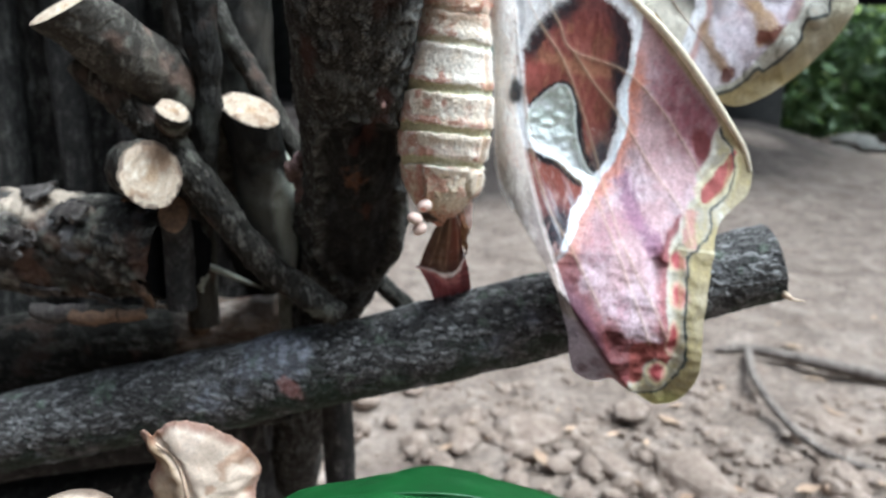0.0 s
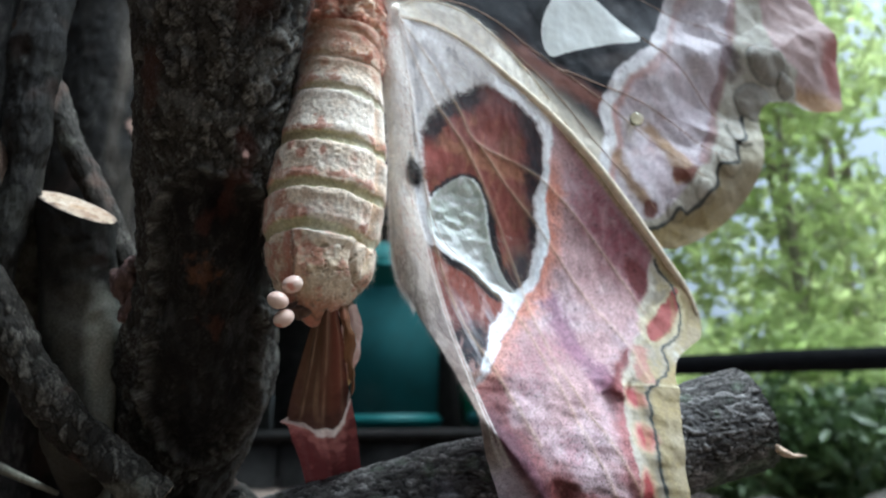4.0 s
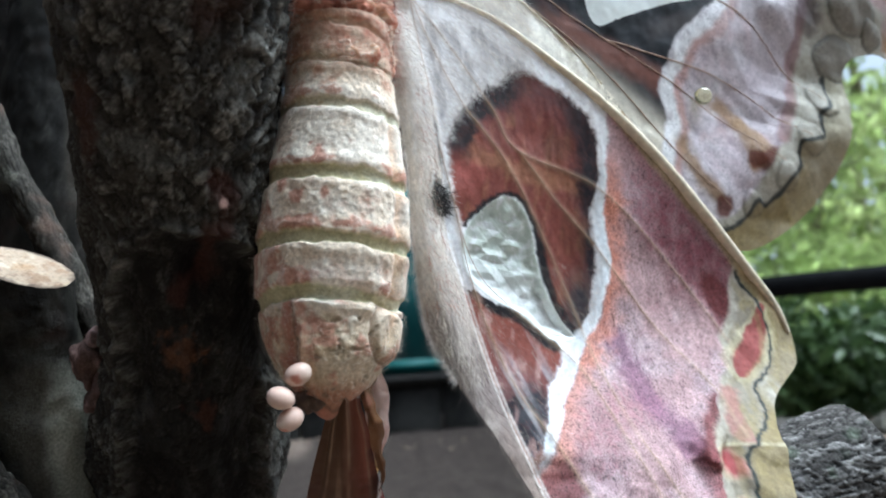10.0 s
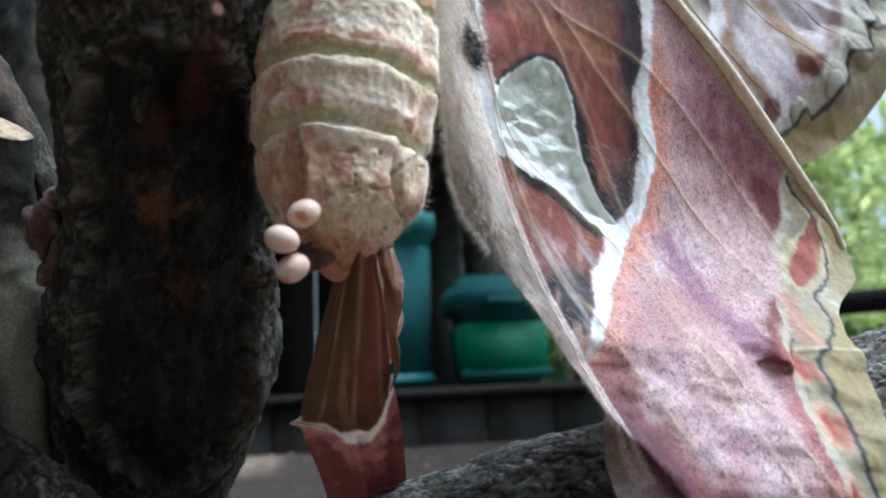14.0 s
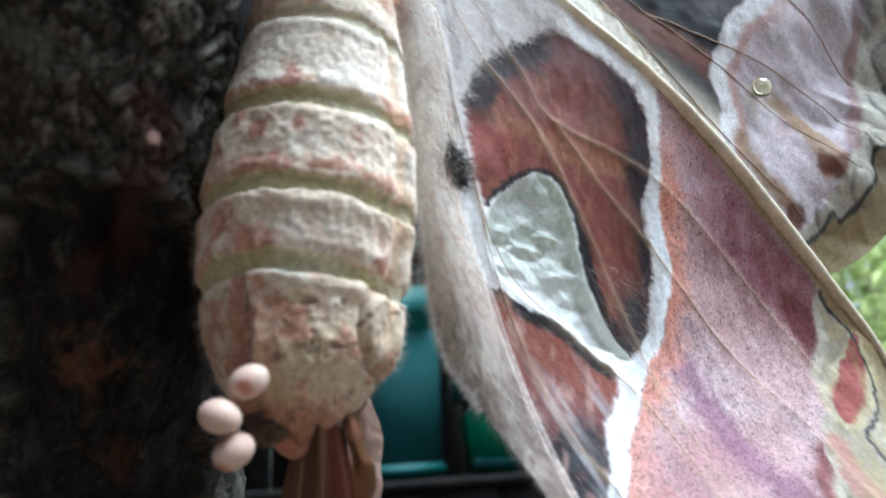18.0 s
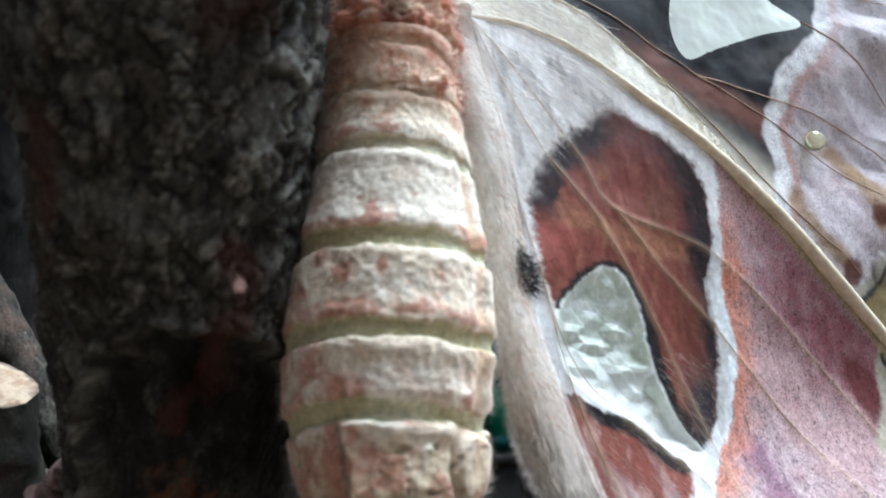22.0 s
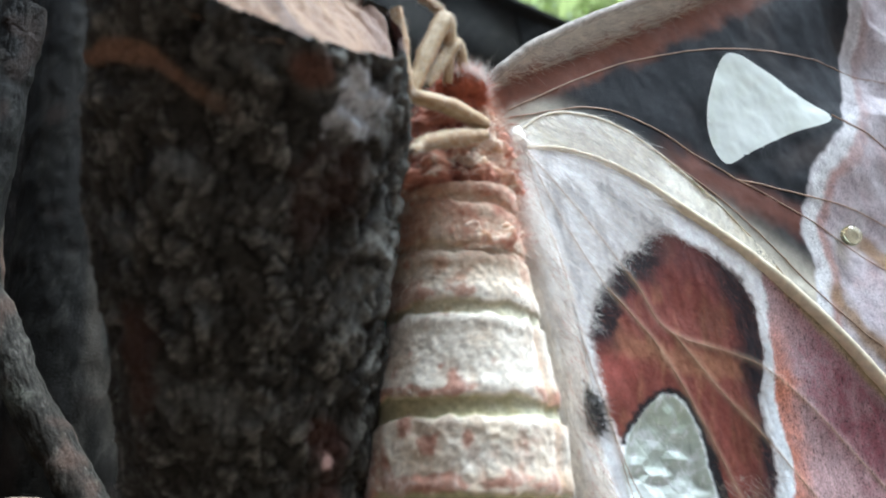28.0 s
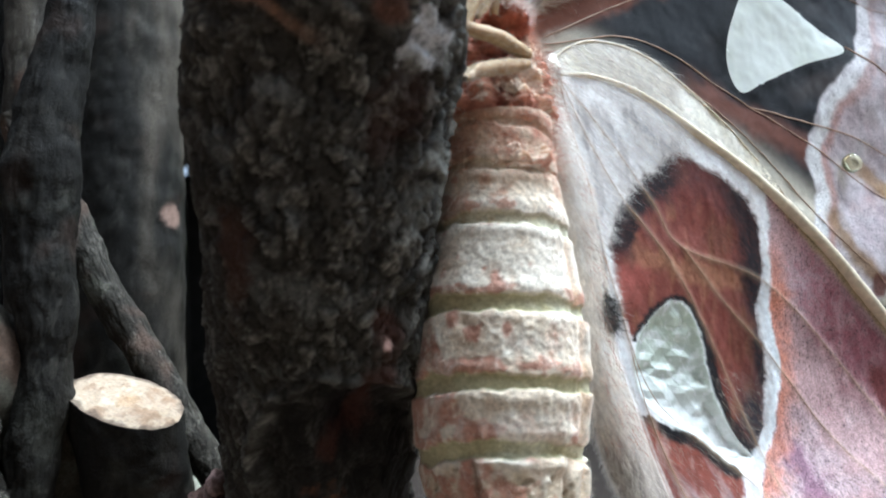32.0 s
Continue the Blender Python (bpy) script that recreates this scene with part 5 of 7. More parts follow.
def make_hind_wing():
    p, f, edge = sheet(HIND, 0.24, WINDOW)
    x, z = p[:, 0], p[:, 1]
    p3 = np.stack([x, 0 * x, z], 1)
    warp = p + 0.45 * np.stack([fbm(p3, 3.0, 3, 1), fbm(p3, 3.0, 3, 2)], 1) + 0.18 * np.stack([fbm(p3, 0.7, 2, 3), fbm(p3, 0.7, 2, 4)], 1)
    d_edge, _ = nearest(p, edge, True)
    y = hind_depth(x, z)
    # relief: soft waves, fine crinkles along the veins, the bent hem and the folded lower lobe
    lobe = signed(p, LOBE)
    y = y + 7.0 * step(0.8, -2.0, lobe) - 2.2 * np.exp(-((lobe - 1.2) / 2.2) ** 2) * step(206, 196, z)
    hem = 1.0 * np.exp(-((x - (57 + 0.12 * (z - 200))) / 2.2) ** 2) * step(218, 208, z)
    nip = np.exp(-(((x - 52.5) / 3.0) ** 2 + ((z - 208.5) / 3.6) ** 2))
    y = y + (1.1 * (crumple(p, 5.0, 27) - 0.5) + 0.5 * (crumple(p + 1.3, 2.4, 28) - 0.5)) * step(3.0, -1.0, signed(p, BORDER))
    y = y + hem * 1.5 - 1.8 * nip * np.tanh((x - 52.5) / 1.2)
    y = y + 0.5 * fbm(p3, 14, 3, 6) + 0.12 * fbm(p3 * np.array([1.6, 1, 0.7]), 2.4, 3, 7)
    y = y + (1.9 * (crumple(p, 8.5, 22) - 0.5) + 1.1 * (crumple(p + 3.7, 4.0, 23) - 0.5) + 0.35 * (crumple(p + 1.1, 1.5, 24) - 0.5)) * step(228, 206, z)
    wide = np.zeros(len(p))
    for line in vein_lines():
        d, _ = nearest(p, spline(line, 60))
        wide = np.maximum(wide, np.exp(-(d / 0.5) ** 2))
        y = y - 0.12 * np.exp(-(d / 0.5) ** 2) - 0.2 * np.exp(-(d / 2.5) ** 2)
    # the inner margin rolls towards the viewer
    d_band, _ = nearest(p, spline(BAND, 80))
    left = x < np.interp(z, [q[1] for q in BAND[::-1]], [q[0] for q in BAND[::-1]])
    inner = np.where(left, d_band, 0)
    in_band = step(0.0, 0.7, np.where(left, d_band, -d_band) + 0.3 * fbm(p3, 1.5, 2, 9)) * step(194, 199, z)
    y = y - 2.4 * np.sin(np.clip(inner / 7.0, 0, 1) * np.pi) * step(196, 206, z)
    w3 = np.stack([warp[:, 0], 0 * x, warp[:, 1]], 1)
    n_big, n_mid, n_fine = fbm(p3, 9, 4, 11), fbm(p3, 2.2, 4, 12), fbm(p3, 0.5, 2, 13)
    # colours
    c = np.tile(np.array([0.88, 0.86, 0.87]), (len(p), 1))
    c = paint(c, (0.56, 0.53, 0.52), 0.3 * step(0.1, 0.7, fbm(p3 * np.array([2, 1, 0.6]), 2.5, 4, 14)))
    field = signed(warp, FIELD)
    lilac = np.array([0.49, 0.325, 0.325])
    c = paint(c, lilac, step(0.2, -0.6, field))
    inf = field < 0
    c = paint(c, (0.55, 0.435, 0.455), inf * step(-0.35, 0.7, n_big + 0.5 * n_mid) * step(268, 246, z + 0.35 * (x - 50)) * 0.75)
    c = paint(c, (0.20, 0.09, 0.13), inf * step(0.25, 0.7, fbm(p3, 0.9, 3, 24) + 0.5 * n_big) * step(240, 228, z + 0.3 * (x - 50)) * 0.22)
    c = paint(c, (0.34, 0.14, 0.17), inf * step(0.15, 0.9, fbm(p3, 6, 5, 15) + 0.4 * n_fine) * 0.55)
    c = paint(c, (0.27, 0.155, 0.175), inf * step(232, 205, z + 2 * n_mid) * (0.28 + 0.25 * fbm(p3, 1.6, 3, 44)))
    streaky, _ = nearest(warp, spline([(44.5, 228), (46.5, 222), (49, 216), (52.5, 210.5)], 40))
    c = paint(c, (0.25, 0.12, 0.19), inf * step(3.6, 0.6, streaky + 1.1 * n_mid + 0.5 * n_fine) * 0.75)
    c = paint(c, (0.58, 0.23, 0.15), step(0.2, -0.5, field) * step(-5.0 - 2.2 * n_mid, -0.6, field + 0.5 * fbm(p3, 1.2, 2, 17)) * step(263, 250, z) * (0.66 + 0.35 * n_big + 0.32 * step(234, 244, z)))
    # the maroon shade along the leading side and down the lower fold
    across = (x - 60) * 0.70 + (z - 243) * 0.71
    shade = step(-9.0, -0.5, across + 1.8 * n_mid) * step(9.0, 5.0, across + n_mid) * step(46, 58, x) * step(219, 230, z)
    c = paint(c, (0.22, 0.078, 0.092), inf * shade * (0.85 + 0.25 * n_mid + 0.15 * n_fine))
    dark = np.exp(-(((x - 67.3 + 0.3 * (z - 235)) / 3.4) ** 2 + ((z - 235) / 5.6) ** 2))
    c = paint(c, (0.13, 0.035, 0.035), inf * step(0.25, 0.75, dark + 0.2 * n_mid))
    wedge = signed(warp, [(60.5, 218.5), (56, 214), (51.8, 208.6), (54.8, 207.4), (59, 211.5)])
    c = paint(c, (0.17, 0.048, 0.048), step(0.3, -0.4, wedge) * 0.92)
    c = paint(c, (0.05, 0.018, 0.02), step(0.7, 0.1, np.abs(wedge + 0.2)) * step(212.5, 209, z) * 0.8)
    y = y - 1.4 * step(0.8, -0.8, wedge)
    low, _ = nearest(warp, [(29.5, 208), (30.5, 202), (36, 195.5), (41.5, 187), (46, 178)])
    c = paint(c, (0.15, 0.048, 0.048), step(4.8, 1.2, low + 1.0 * n_mid) * (lobe > 0) * 0.9)
    # dark purple line along the fold, with the fold's shadow painted in
    c = paint(c, (0.085, 0.035, 0.05), step(3.4, 0.6, np.abs(lobe - 1.4) + 0.9 * n_mid) * step(208, 202, z) * 0.85)
    # the crumpled maroon skin above the tip
    crump = step(1.2, -1.0, signed(warp, [(36, 195), (41, 193.2), (47, 190.6), (54.5, 189.5), (56, 186), (50.5, 187.2), (48.2, 184), (46.5, 178), (41, 180), (38, 188)]) + 0.8 * n_mid)
    c = paint(c, (0.125, 0.036, 0.034), crump * 0.92)
    c = paint(c, (0.05, 0.018, 0.018), crump * step(0.05, 0.7, fbm(p3, 2.6, 4, 29)) * 0.8)
    c = paint(c, (0.26, 0.12, 0.115), crump * step(0.35, 0.8, fbm(p3, 1.9, 4, 40)) * 0.6)
    y = y + crump * (1.7 * (crumple(p, 3.4, 41) - 0.5) + 0.9 * (crumple(p + 2.2, 1.7, 42) - 0.5))
    c = paint(c, (0.50, 0.44, 0.50), step(0.3, -1.0, lobe))
    c = paint(c, (0.16, 0.10, 0.11), step(0.3, -1.0, lobe) * step(-0.1, 0.6, fbm(p3, 5, 4, 16)) * 0.8)
    # cream border with its fine black line and red drops
    border = signed(warp, BORDER)
    cream = np.array([0.29, 0.255, 0.195])
    c = paint(c, cream, step(0.4, -0.5, border))
    outside = step(0.0, 0.5, signed(warp, [tuple(q) for q in spline(LINE, 80)] + [(40, 178), (20, 230), (60, 260)]))
    c = paint(c, (0.25, 0.195, 0.092), step(0.4, -0.5, border) * outside * (0.75 + 0.35 * n_big))
    c = paint(c, (0.44, 0.41, 0.35), step(0.4, -0.5, border) * outside * step(3.0, 1.5, np.hypot(x - 72, (z - 217) / 1.5)) * 0.8)
    c = paint(c, (0.30, 0.235, 0.10), step(0.4, -0.5, border) * step(0.0, 0.8, n_mid + 0.4 * n_big) * 0.6)
    c = paint(c, (0.46, 0.42, 0.35), step(1.6, 0.2, np.abs(border + 0.6)) * 0.7)
    c = paint(c, (0.30, 0.09, 0.09), step(4.5, 0.6, border + 0.8 * n_mid) * (border > 0.1) * step(216, 205, z) * 0.75)
    box_ = signed(warp, spline([(44.5, 189.0), (48, 190.5), (52, 189.6), (55, 187), (52.6, 184), (50.4, 186.4), (48.2, 184), (47.4, 180.4), (45, 181)], 60, True))
    c = paint(c, (0.20, 0.055, 0.045), step(0.5, -0.5, box_))
    ring_ = np.hypot((warp[:, 0] - 51.2) / 2.6, (warp[:, 1] - 182.6) / 3.1)
    c = paint(c, (0.55, 0.47, 0.26), step(1.1, 0.9, ring_))
    c = paint(c, (0.36, 0.33, 0.12), step(178.5, 175.5, z + 0.6 * n_mid) * step(44, 48, x) * 0.8)
    long_drop, _ = nearest(warp, spline([(76.6, 232.6), (75.2, 229.0), (72.4, 225.6), (68.0, 221.6)], 40))
    swell = np.interp(z, [220, 224, 228, 233], [1.5, 2.3, 1.9, 0.7])
    c = paint(c, (0.50, 0.44, 0.28), step(2.1, 1.5, long_drop / swell) * 0.6)
    c = paint(c, (0.27, 0.055, 0.056), step(1.25, 0.85, long_drop / swell + 0.15 * n_mid) * 0.92)
    pinkish, _ = nearest(warp, [(63.2, 217.6), (61.6, 211.6)])
    c = paint(c, (0.36, 0.17, 0.145), step(2.2, 1.0, pinkish + 0.5 * n_mid) * 0.8)
    for bx, bz, rx, rz, turn in ((57.6, 207.6, 1.9, 1.9, 0.5), (56.6, 200.2, 1.7, 1.9, 0), (54.6, 191.2, 1.1, 3.0, 0), (51.2, 182.8, 1.6, 2.0, 0)):
        ca, sa = math.cos(turn), math.sin(turn)
        dx, dz = warp[:, 0] - bx, warp[:, 1] - bz
        r = np.hypot((ca * dx + sa * dz) / rx, (-sa * dx + ca * dz) / rz)
        c = paint(c, (0.46, 0.38, 0.25), step(1.75, 1.3, r) * 0.6)
        c = paint(c, (0.44, 0.20, 0.17), step(1.5, 0.9, r + 0.3 * n_mid) * 0.8)
        c = paint(c, (0.27, 0.055, 0.056), step(1.05, 0.55, r + 0.3 * n_mid))
    crease_, _ = nearest(p, spline([(51, 208.6), (56, 209.9), (62, 210.0), (68, 209.4)], 40))
    y = y - 0.22 * np.exp(-(crease_ / 0.6) ** 2)
    c = paint(c, (0.52, 0.46, 0.32), step(0.35, 0.1, crease_) * (border < 0) * 0.8)
    d_line, _ = nearest(warp, spline(LINE, 120))
    c = paint(c, (0.04, 0.045, 0.04), step(0.42, 0.14, d_line + 0.08 * n_mid))
    c = paint(c, (0.30, 0.24, 0.11), step(0.9, 0.3, np.abs(d_line - 1.5)) * step(0.0, -0.5, border) * 0.35)
    # the russet arch, its black rim, the lower tongue
    arch = signed(warp, spline(ARCH, 160, True))
    low_a = signed(warp, spline(ARCH_LOW, 100, True))
    win = signed(warp, spline(WINDOW, 120, True))
    rust = np.array([0.19, 0.056, 0.042])
    streak = fbm(np.stack([x * 1.8 - z * 0.4, 0 * x, z * 0.5 + x * 0.3], 1), 2.0, 4, 18)
    a_in = step(0.55, -0.55, arch + 0.25 * n_fine)
    c = paint(c, rust, a_in)
    c = paint(c, (0.31, 0.145, 0.08), a_in * step(0.0, 0.9, streak) * 0.75)
    c = paint(c, (0.13, 0.035, 0.03), a_in * step(-9.5, -3.0, arch + 1.5 * n_mid) * step(252, 262, z) * 0.75)
    c = paint(c, (0.36, 0.10, 0.08), a_in * step(7, 0, np.hypot(x - 20, z - 255)) * 0.8)
    dusky = np.maximum(np.exp(-(((x - 37) / 4.5) ** 2 + ((z - 259) / 4.0) ** 2)), 0.8 * np.exp(-(((x - 38.5) / 3.0) ** 2 + ((z - 246) / 6) ** 2)))
    c = paint(c, (0.13, 0.05, 0.028), a_in * step(0.2, 0.9, dusky + 0.3 * streak) * 0.7)
    c = paint(c, (0.40, 0.20, 0.11), a_in * step(2.6, 0.3, nearest(p, [(22, 257), (29, 254.5), (38, 253), (43, 251)])[0] + 0.8 * n_mid) * 0.55)
    outer = step(-5.2 - 1.4 * n_mid, -2.2, arch + 0.6 * fbm(p3, 1.0, 2, 19)) * a_in
    c = paint(c, (0.020, 0.013, 0.015), outer * step(253, 259, z + 0.7 * np.maximum(0, x - 33)) * (0.35 + 0.8 * step(33, 28, x) + 0.6 * step(36, 41, x)))
    c = paint(c, (0.022, 0.018, 0.022), a_in * np.exp(-(((x - 43.0) / 2.5) ** 2 + ((z - 244) / 15) ** 2)) * (1.7 - 0.7 * np.exp(-((z - 246.5) / 1.6) ** 2)))
    c = paint(c, (0.03, 0.025, 0.03), a_in * 1.5 * np.exp(-(((x - 39.0) / 2.8) ** 2 + ((z - 232.5) / 5.0) ** 2)))
    l_in = step(0.55, -0.55, low_a + 0.25 * n_fine)
    c = paint(c, (0.235, 0.075, 0.055), l_in)
    c = paint(c, (0.11, 0.05, 0.055), l_in * step(231, 221, z + 0.45 * (x - 22) + 1.5 * n_mid) * 0.75)
    c = paint(c, (0.022, 0.020, 0.026), l_in * step(0.25, 0.75, np.exp(-(((x - 27.4) / 5.2) ** 2 + ((z - 216.5) / 6.0) ** 2)) + 0.35 * n_mid))
    stripe = fbm(np.stack([(x - 20) * 0.9 + (z - 235) * 0.42, 0 * x, z * 0.1], 1), 1.1, 3, 33)
    c = paint(c, (0.40, 0.38, 0.40), l_in * step(0.2, 0.8, stripe) * step(232, 222, z) * 0.6)
    c = paint(c, (0.45, 0.28, 0.25), l_in * step(0.2, 0.8, streak) * 0.6)
    c = paint(c, (0.018, 0.016, 0.018), np.maximum(step(1.5, 0.7, np.abs(win - 0.6) + 0.25 * n_mid) * step(247, 243, z), step(0.9, 0.35, np.abs(win - 0.3) + 0.15 * n_mid)) * ((arch < 0.4) | (low_a < 0.4)))
    wisp = np.minimum(np.minimum(nearest(p, [(16.2, 281), (16.8, 270), (17.6, 260)])[0], nearest(p, [(19, 277), (22, 271), (24, 267.5)])[0]), nearest(p, [(24, 277), (29, 272.5), (33, 271.5)])[0])
    c = paint(c, (0.16, 0.15, 0.16), step(1.3, 0.2, wisp + 0.9 * fbm(p3 * np.array([2.5, 1, 0.4]), 1.2, 3, 32)) * (arch > 0.3) * 0.5)
    white = step(1.7, 0.5, np.abs(field - 1.2)) * (arch > 0) * (low_a > 0) * (z < 256) * (win > 0)
    c = paint(c, (0.70, 0.72, 0.74), white * 0.9)
    c = paint(c, (0.74, 0.76, 0.72), step(0.3, -0.2, win))
    c = paint(c, (0.20, 0.13, 0.11), (field > -0.2) * (low_a > 0.3) * step(213, 209, z + n_mid) * 0.9)
    c = paint(c, (0.27, 0.16, 0.13), (win > 0.5) * (low_a > -0.5) * (field > 0.5) * step(3.2, 1.6, d_band + 0.4 * n_mid) * step(237, 233, z) * 0.9)
    # the woolly inner margin
    wool = np.array([0.68, 0.62, 0.55])
    fur = fbm(p3 * np.array([2.5, 1, 0.5]), 2.0, 4, 20)
    c = paint(c, wool, in_band)
    c = paint(c, (0.74, 0.71, 0.68), in_band * step(0.0, 0.7, fur) * 0.7)
    c = paint(c, (0.82, 0.80, 0.78), in_band * step(250, 264, z + 2 * n_mid) * 0.8)
    c = paint(c, (0.15, 0.125, 0.125), in_band * step(0.0, 0.7, fbm(p3 * np.array([2, 1, 0.5]), 3.0, 4, 21) + 0.6) * step(238, 224, z) * step(4.6, 1.2, d_band) * 0.9)
    c = paint(c, (0.36, 0.30, 0.26), in_band * step(244, 226, z + 3 * n_mid) * 0.75)
    c = paint(c, (0.20, 0.165, 0.155), in_band * step(240, 226, z) * step(-0.2, 0.5, fbm(p3 * np.array([1.5, 1, 0.6]), 2.2, 4, 43) + 0.5 * step(4.5, 1.5, d_band)) * 0.8)
    c = paint(c, (0.25, 0.19, 0.155), in_band * step(222, 208, z) * 0.75)
    c = paint(c, (0.60, 0.55, 0.50), step(0.28, 0.08, np.abs(d_band - 0.3)) * step(246, 238, z) * 0.7)
    spot = np.hypot((x - 16.2) / 1.3, (z - 248.8) / 2.2)
    c = paint(c, (0.015, 0.014, 0.016), step(1.1, 0.6, spot + 0.8 * n_mid + 0.3 * n_fine))
    smear = np.hypot((x - 16.4 - 0.09 * (258 - z)) / 0.5, (z - 258) / 6.0)
    c = paint(c, (0.03, 0.026, 0.028), step(1.0, 0.5, smear + 0.5 * n_mid) * 0.8)
    # straw veins and a tan leading edge
    c = paint(c, (0.60, 0.46, 0.32), wide * 0.26 * (in_band < 0.5))
    costa_w = step(3.0, 1.6, d_edge + 0.3 * n_mid) * (x > 44) * step(226, 232, z)
    c = paint(c, (0.42, 0.325, 0.18), costa_w * 0.9)
    flap = (z > np.interp(x, [13, 20, 27, 36, 46, 50], [281, 281.9, 279.9, 274.6, 267.6, 264])) & (x < 50)
    c = paint(c, (0.80, 0.75, 0.63), flap * (0.8 + 0.2 * fbm(np.stack([x * 0.6 + z * 0.8, 0 * x, z * 0.2], 1), 1.2, 3, 26)))
    c = np.clip(c * (1 + 0.16 * n_fine)[:, None], 0.008, 0.9)
    verts = np.stack([x, y, z], 1) * MM
    # the glassy window is a piece of its own
    mid = p[f].mean(1)
    hole = inside(mid, spline(WINDOW, 120, True))
    wing = piece("hind_wing", verts, f[~hole][:, ::-1], SKIN_WING, moth, "hanging hind wing, lilac and russet with a cream border", colours=np.column_stack([c, inf * (border > 0) * 1.0]), at=(0.013, 0.165, 0.282))
    wf = f[hole]
    used = np.unique(wf)
    remap = np.zeros(len(p), int)
    remap[used] = np.arange(len(used))
    wv = verts[used].copy()
    wv[:, 1] += MM * (1.5 * crumple(p[used], 3.0, 30) + 1.1 * crumple(p[used] + 7.3, 1.4, 31)) * step(0.0, 1.2, -signed(p[used], spline(WINDOW, 120, True)))
    px_, pz_ = x[used], z[used]
    q3 = p3[used]
    crease = ridged(q3 + 0.5 * np.stack([fbm(q3, 1.2, 2, 34)] * 3, 1), 1.5, 3, 35)
    wc = np.tile(np.array([0.66, 0.71, 0.63]), (len(used), 1))
    low_white = step(5.0, -1.5, (px_ - 25) * 0.35 + (pz_ - 237) + 1.5 * fbm(q3, 2.5, 3, 36))
    wc = paint(wc, (0.90, 0.91, 0.89), low_white * 0.85)
    wc = paint(wc, (0.95, 0.96, 0.95), step(0.74, 0.9, crease) * 0.85)
    wc = paint(wc, (0.45, 0.50, 0.42), step(0.45, 0.25, crease) * 0.5)
    piece("pane", wv, remap[wf][:, ::-1], PANE, wing, "crinkled translucent window pane", smooth=False, colours=wc)
    # ribs
    for line in vein_lines():
        s = spline(line, 70)
        path = np.stack([s[:, 0], hind_depth(s[:, 0], s[:, 1]) - 0.55, s[:, 1]], 1)
        # rest the vein on the sheet
        k = [int(np.argmin((x - a) ** 2 + (z - b) ** 2)) for a, b in s]
        path[:, 1] = y[k] - 0.02
        v, ff, _, _ = tube(path * MM, [0.00005, 0.00005, 0.00004, 0.00003, 0.00002], 90, 6)
        piece("vein", v, ff, VEIN, wing)
    for name, pts_, radii, label in (("leading_rib", [(13.5, 281.4), (20, 281.9), (27, 279.9), (36, 274.6), (46, 267.6), (56, 259.4), (66.6, 248.6), (73.6, 240.8), (79.4, 233.8), (81.9, 227.6)],
                                      [0.0003, 0.0004, 0.0005, 0.0007, 0.0010, 0.0011, 0.0010, 0.0008, 0.0004], "broad tan leading rib"),
                                     ("flap_edge", [(12.6, 283), (16.8, 286.4), (21.7, 287.7), (27.6, 286.7), (34.0, 283.0), (40.4, 277.6), (46.5, 270.8)], [0.00012, 0.00015, 0.00012, 0.0001], "pale flap edge")):
        line = spline(pts_, 130)
        k = [int(np.argmin((x - a) ** 2 + (z - b) ** 2)) for a, b in line]
        path = np.stack([line[:, 0], np.convolve(np.pad(y[k], 6, "edge"), np.ones(13) / 13, "valid") - 0.1, line[:, 1]], 1) * MM
        v, ff, _, _ = tube(path, radii, 170, 12, lambda q, a, b: 0.00006 * fbm(q, 0.002, 3, 25))
        piece(name, v, ff, RIB, wing, label)
    # hair: white wool at the root, a cream fringe on the inner margin, dark wisps at the spot
    g = np.random.default_rng(5)
    low_sel = g.choice(np.where((in_band > 0.5) & (z > 200) & (z < 226))[0], 2600)
    v, ff = bristles(verts[low_sel], np.tile(np.array([0.2, -0.25, -1.0]), (len(low_sel), 1)), 0.0016, 0.000018, 0.25, 21, 0.25)
    piece("lower_hair", v, ff, HAIR_DIM, wing, "grey brown hair", smooth=False)
    sel = np.where((in_band > 0.5) & (z > 222))[0]
    sel = g.choice(sel, 5600)
    way = np.tile(np.array([0.12, -0.25, -1.0]), (len(sel), 1))
    v, ff = bristles(verts[sel], way, 0.0020, 0.000018, 0.25, 6, 0.22)
    piece("margin_hair", v, ff, HAIR_CREAM, wing, "soft cream hair", smooth=False)
    s = np.where((d_edge < 0.4) & (x < np.interp(z, [165, 196, 215, 232, 290], [28, 32, 23, 15, 14.0])) & (z > 222))[0]
    s = g.choice(s, 5000)
    way = np.tile(np.array([-0.8, -0.3, -0.8]), (len(s), 1))
    v, ff = bristles(verts[s], way, 0.0010, 0.000016, 0.3, 7, 0.35)
    piece("fringe", v, ff, HAIR_WHITE, wing, "pale hair fringe", smooth=False)
    s = np.where((x < 34) & (z > 258) & (arch > 0.3))[0]
    s = g.choice(s, 6000)
    way = np.stack([0.6 + 0 * s, -0.2 + 0 * s, -0.8 + 0 * s], 1).astype(float)
    v, ff = bristles(verts[s], way, 0.0026, 0.000018, 0.2, 8, 0.2)
    piece("root_hair", v, ff, HAIR_WHITE, wing, "white hair at the wing root", smooth=False)
    s = g.choice(np.where((np.abs(arch - 0.5) < 0.8) & (win > 1))[0], 5000)
    v, ff = bristles(verts[s], np.tile([0.3, -0.12, -0.9], (len(s), 1)).astype(float), 0.0011, 0.000014, 0.25, 18, 0.5)
    piece("rim_hair", v, ff, HAIR_WHITE, wing, "fine white hair round the arch", smooth=False)
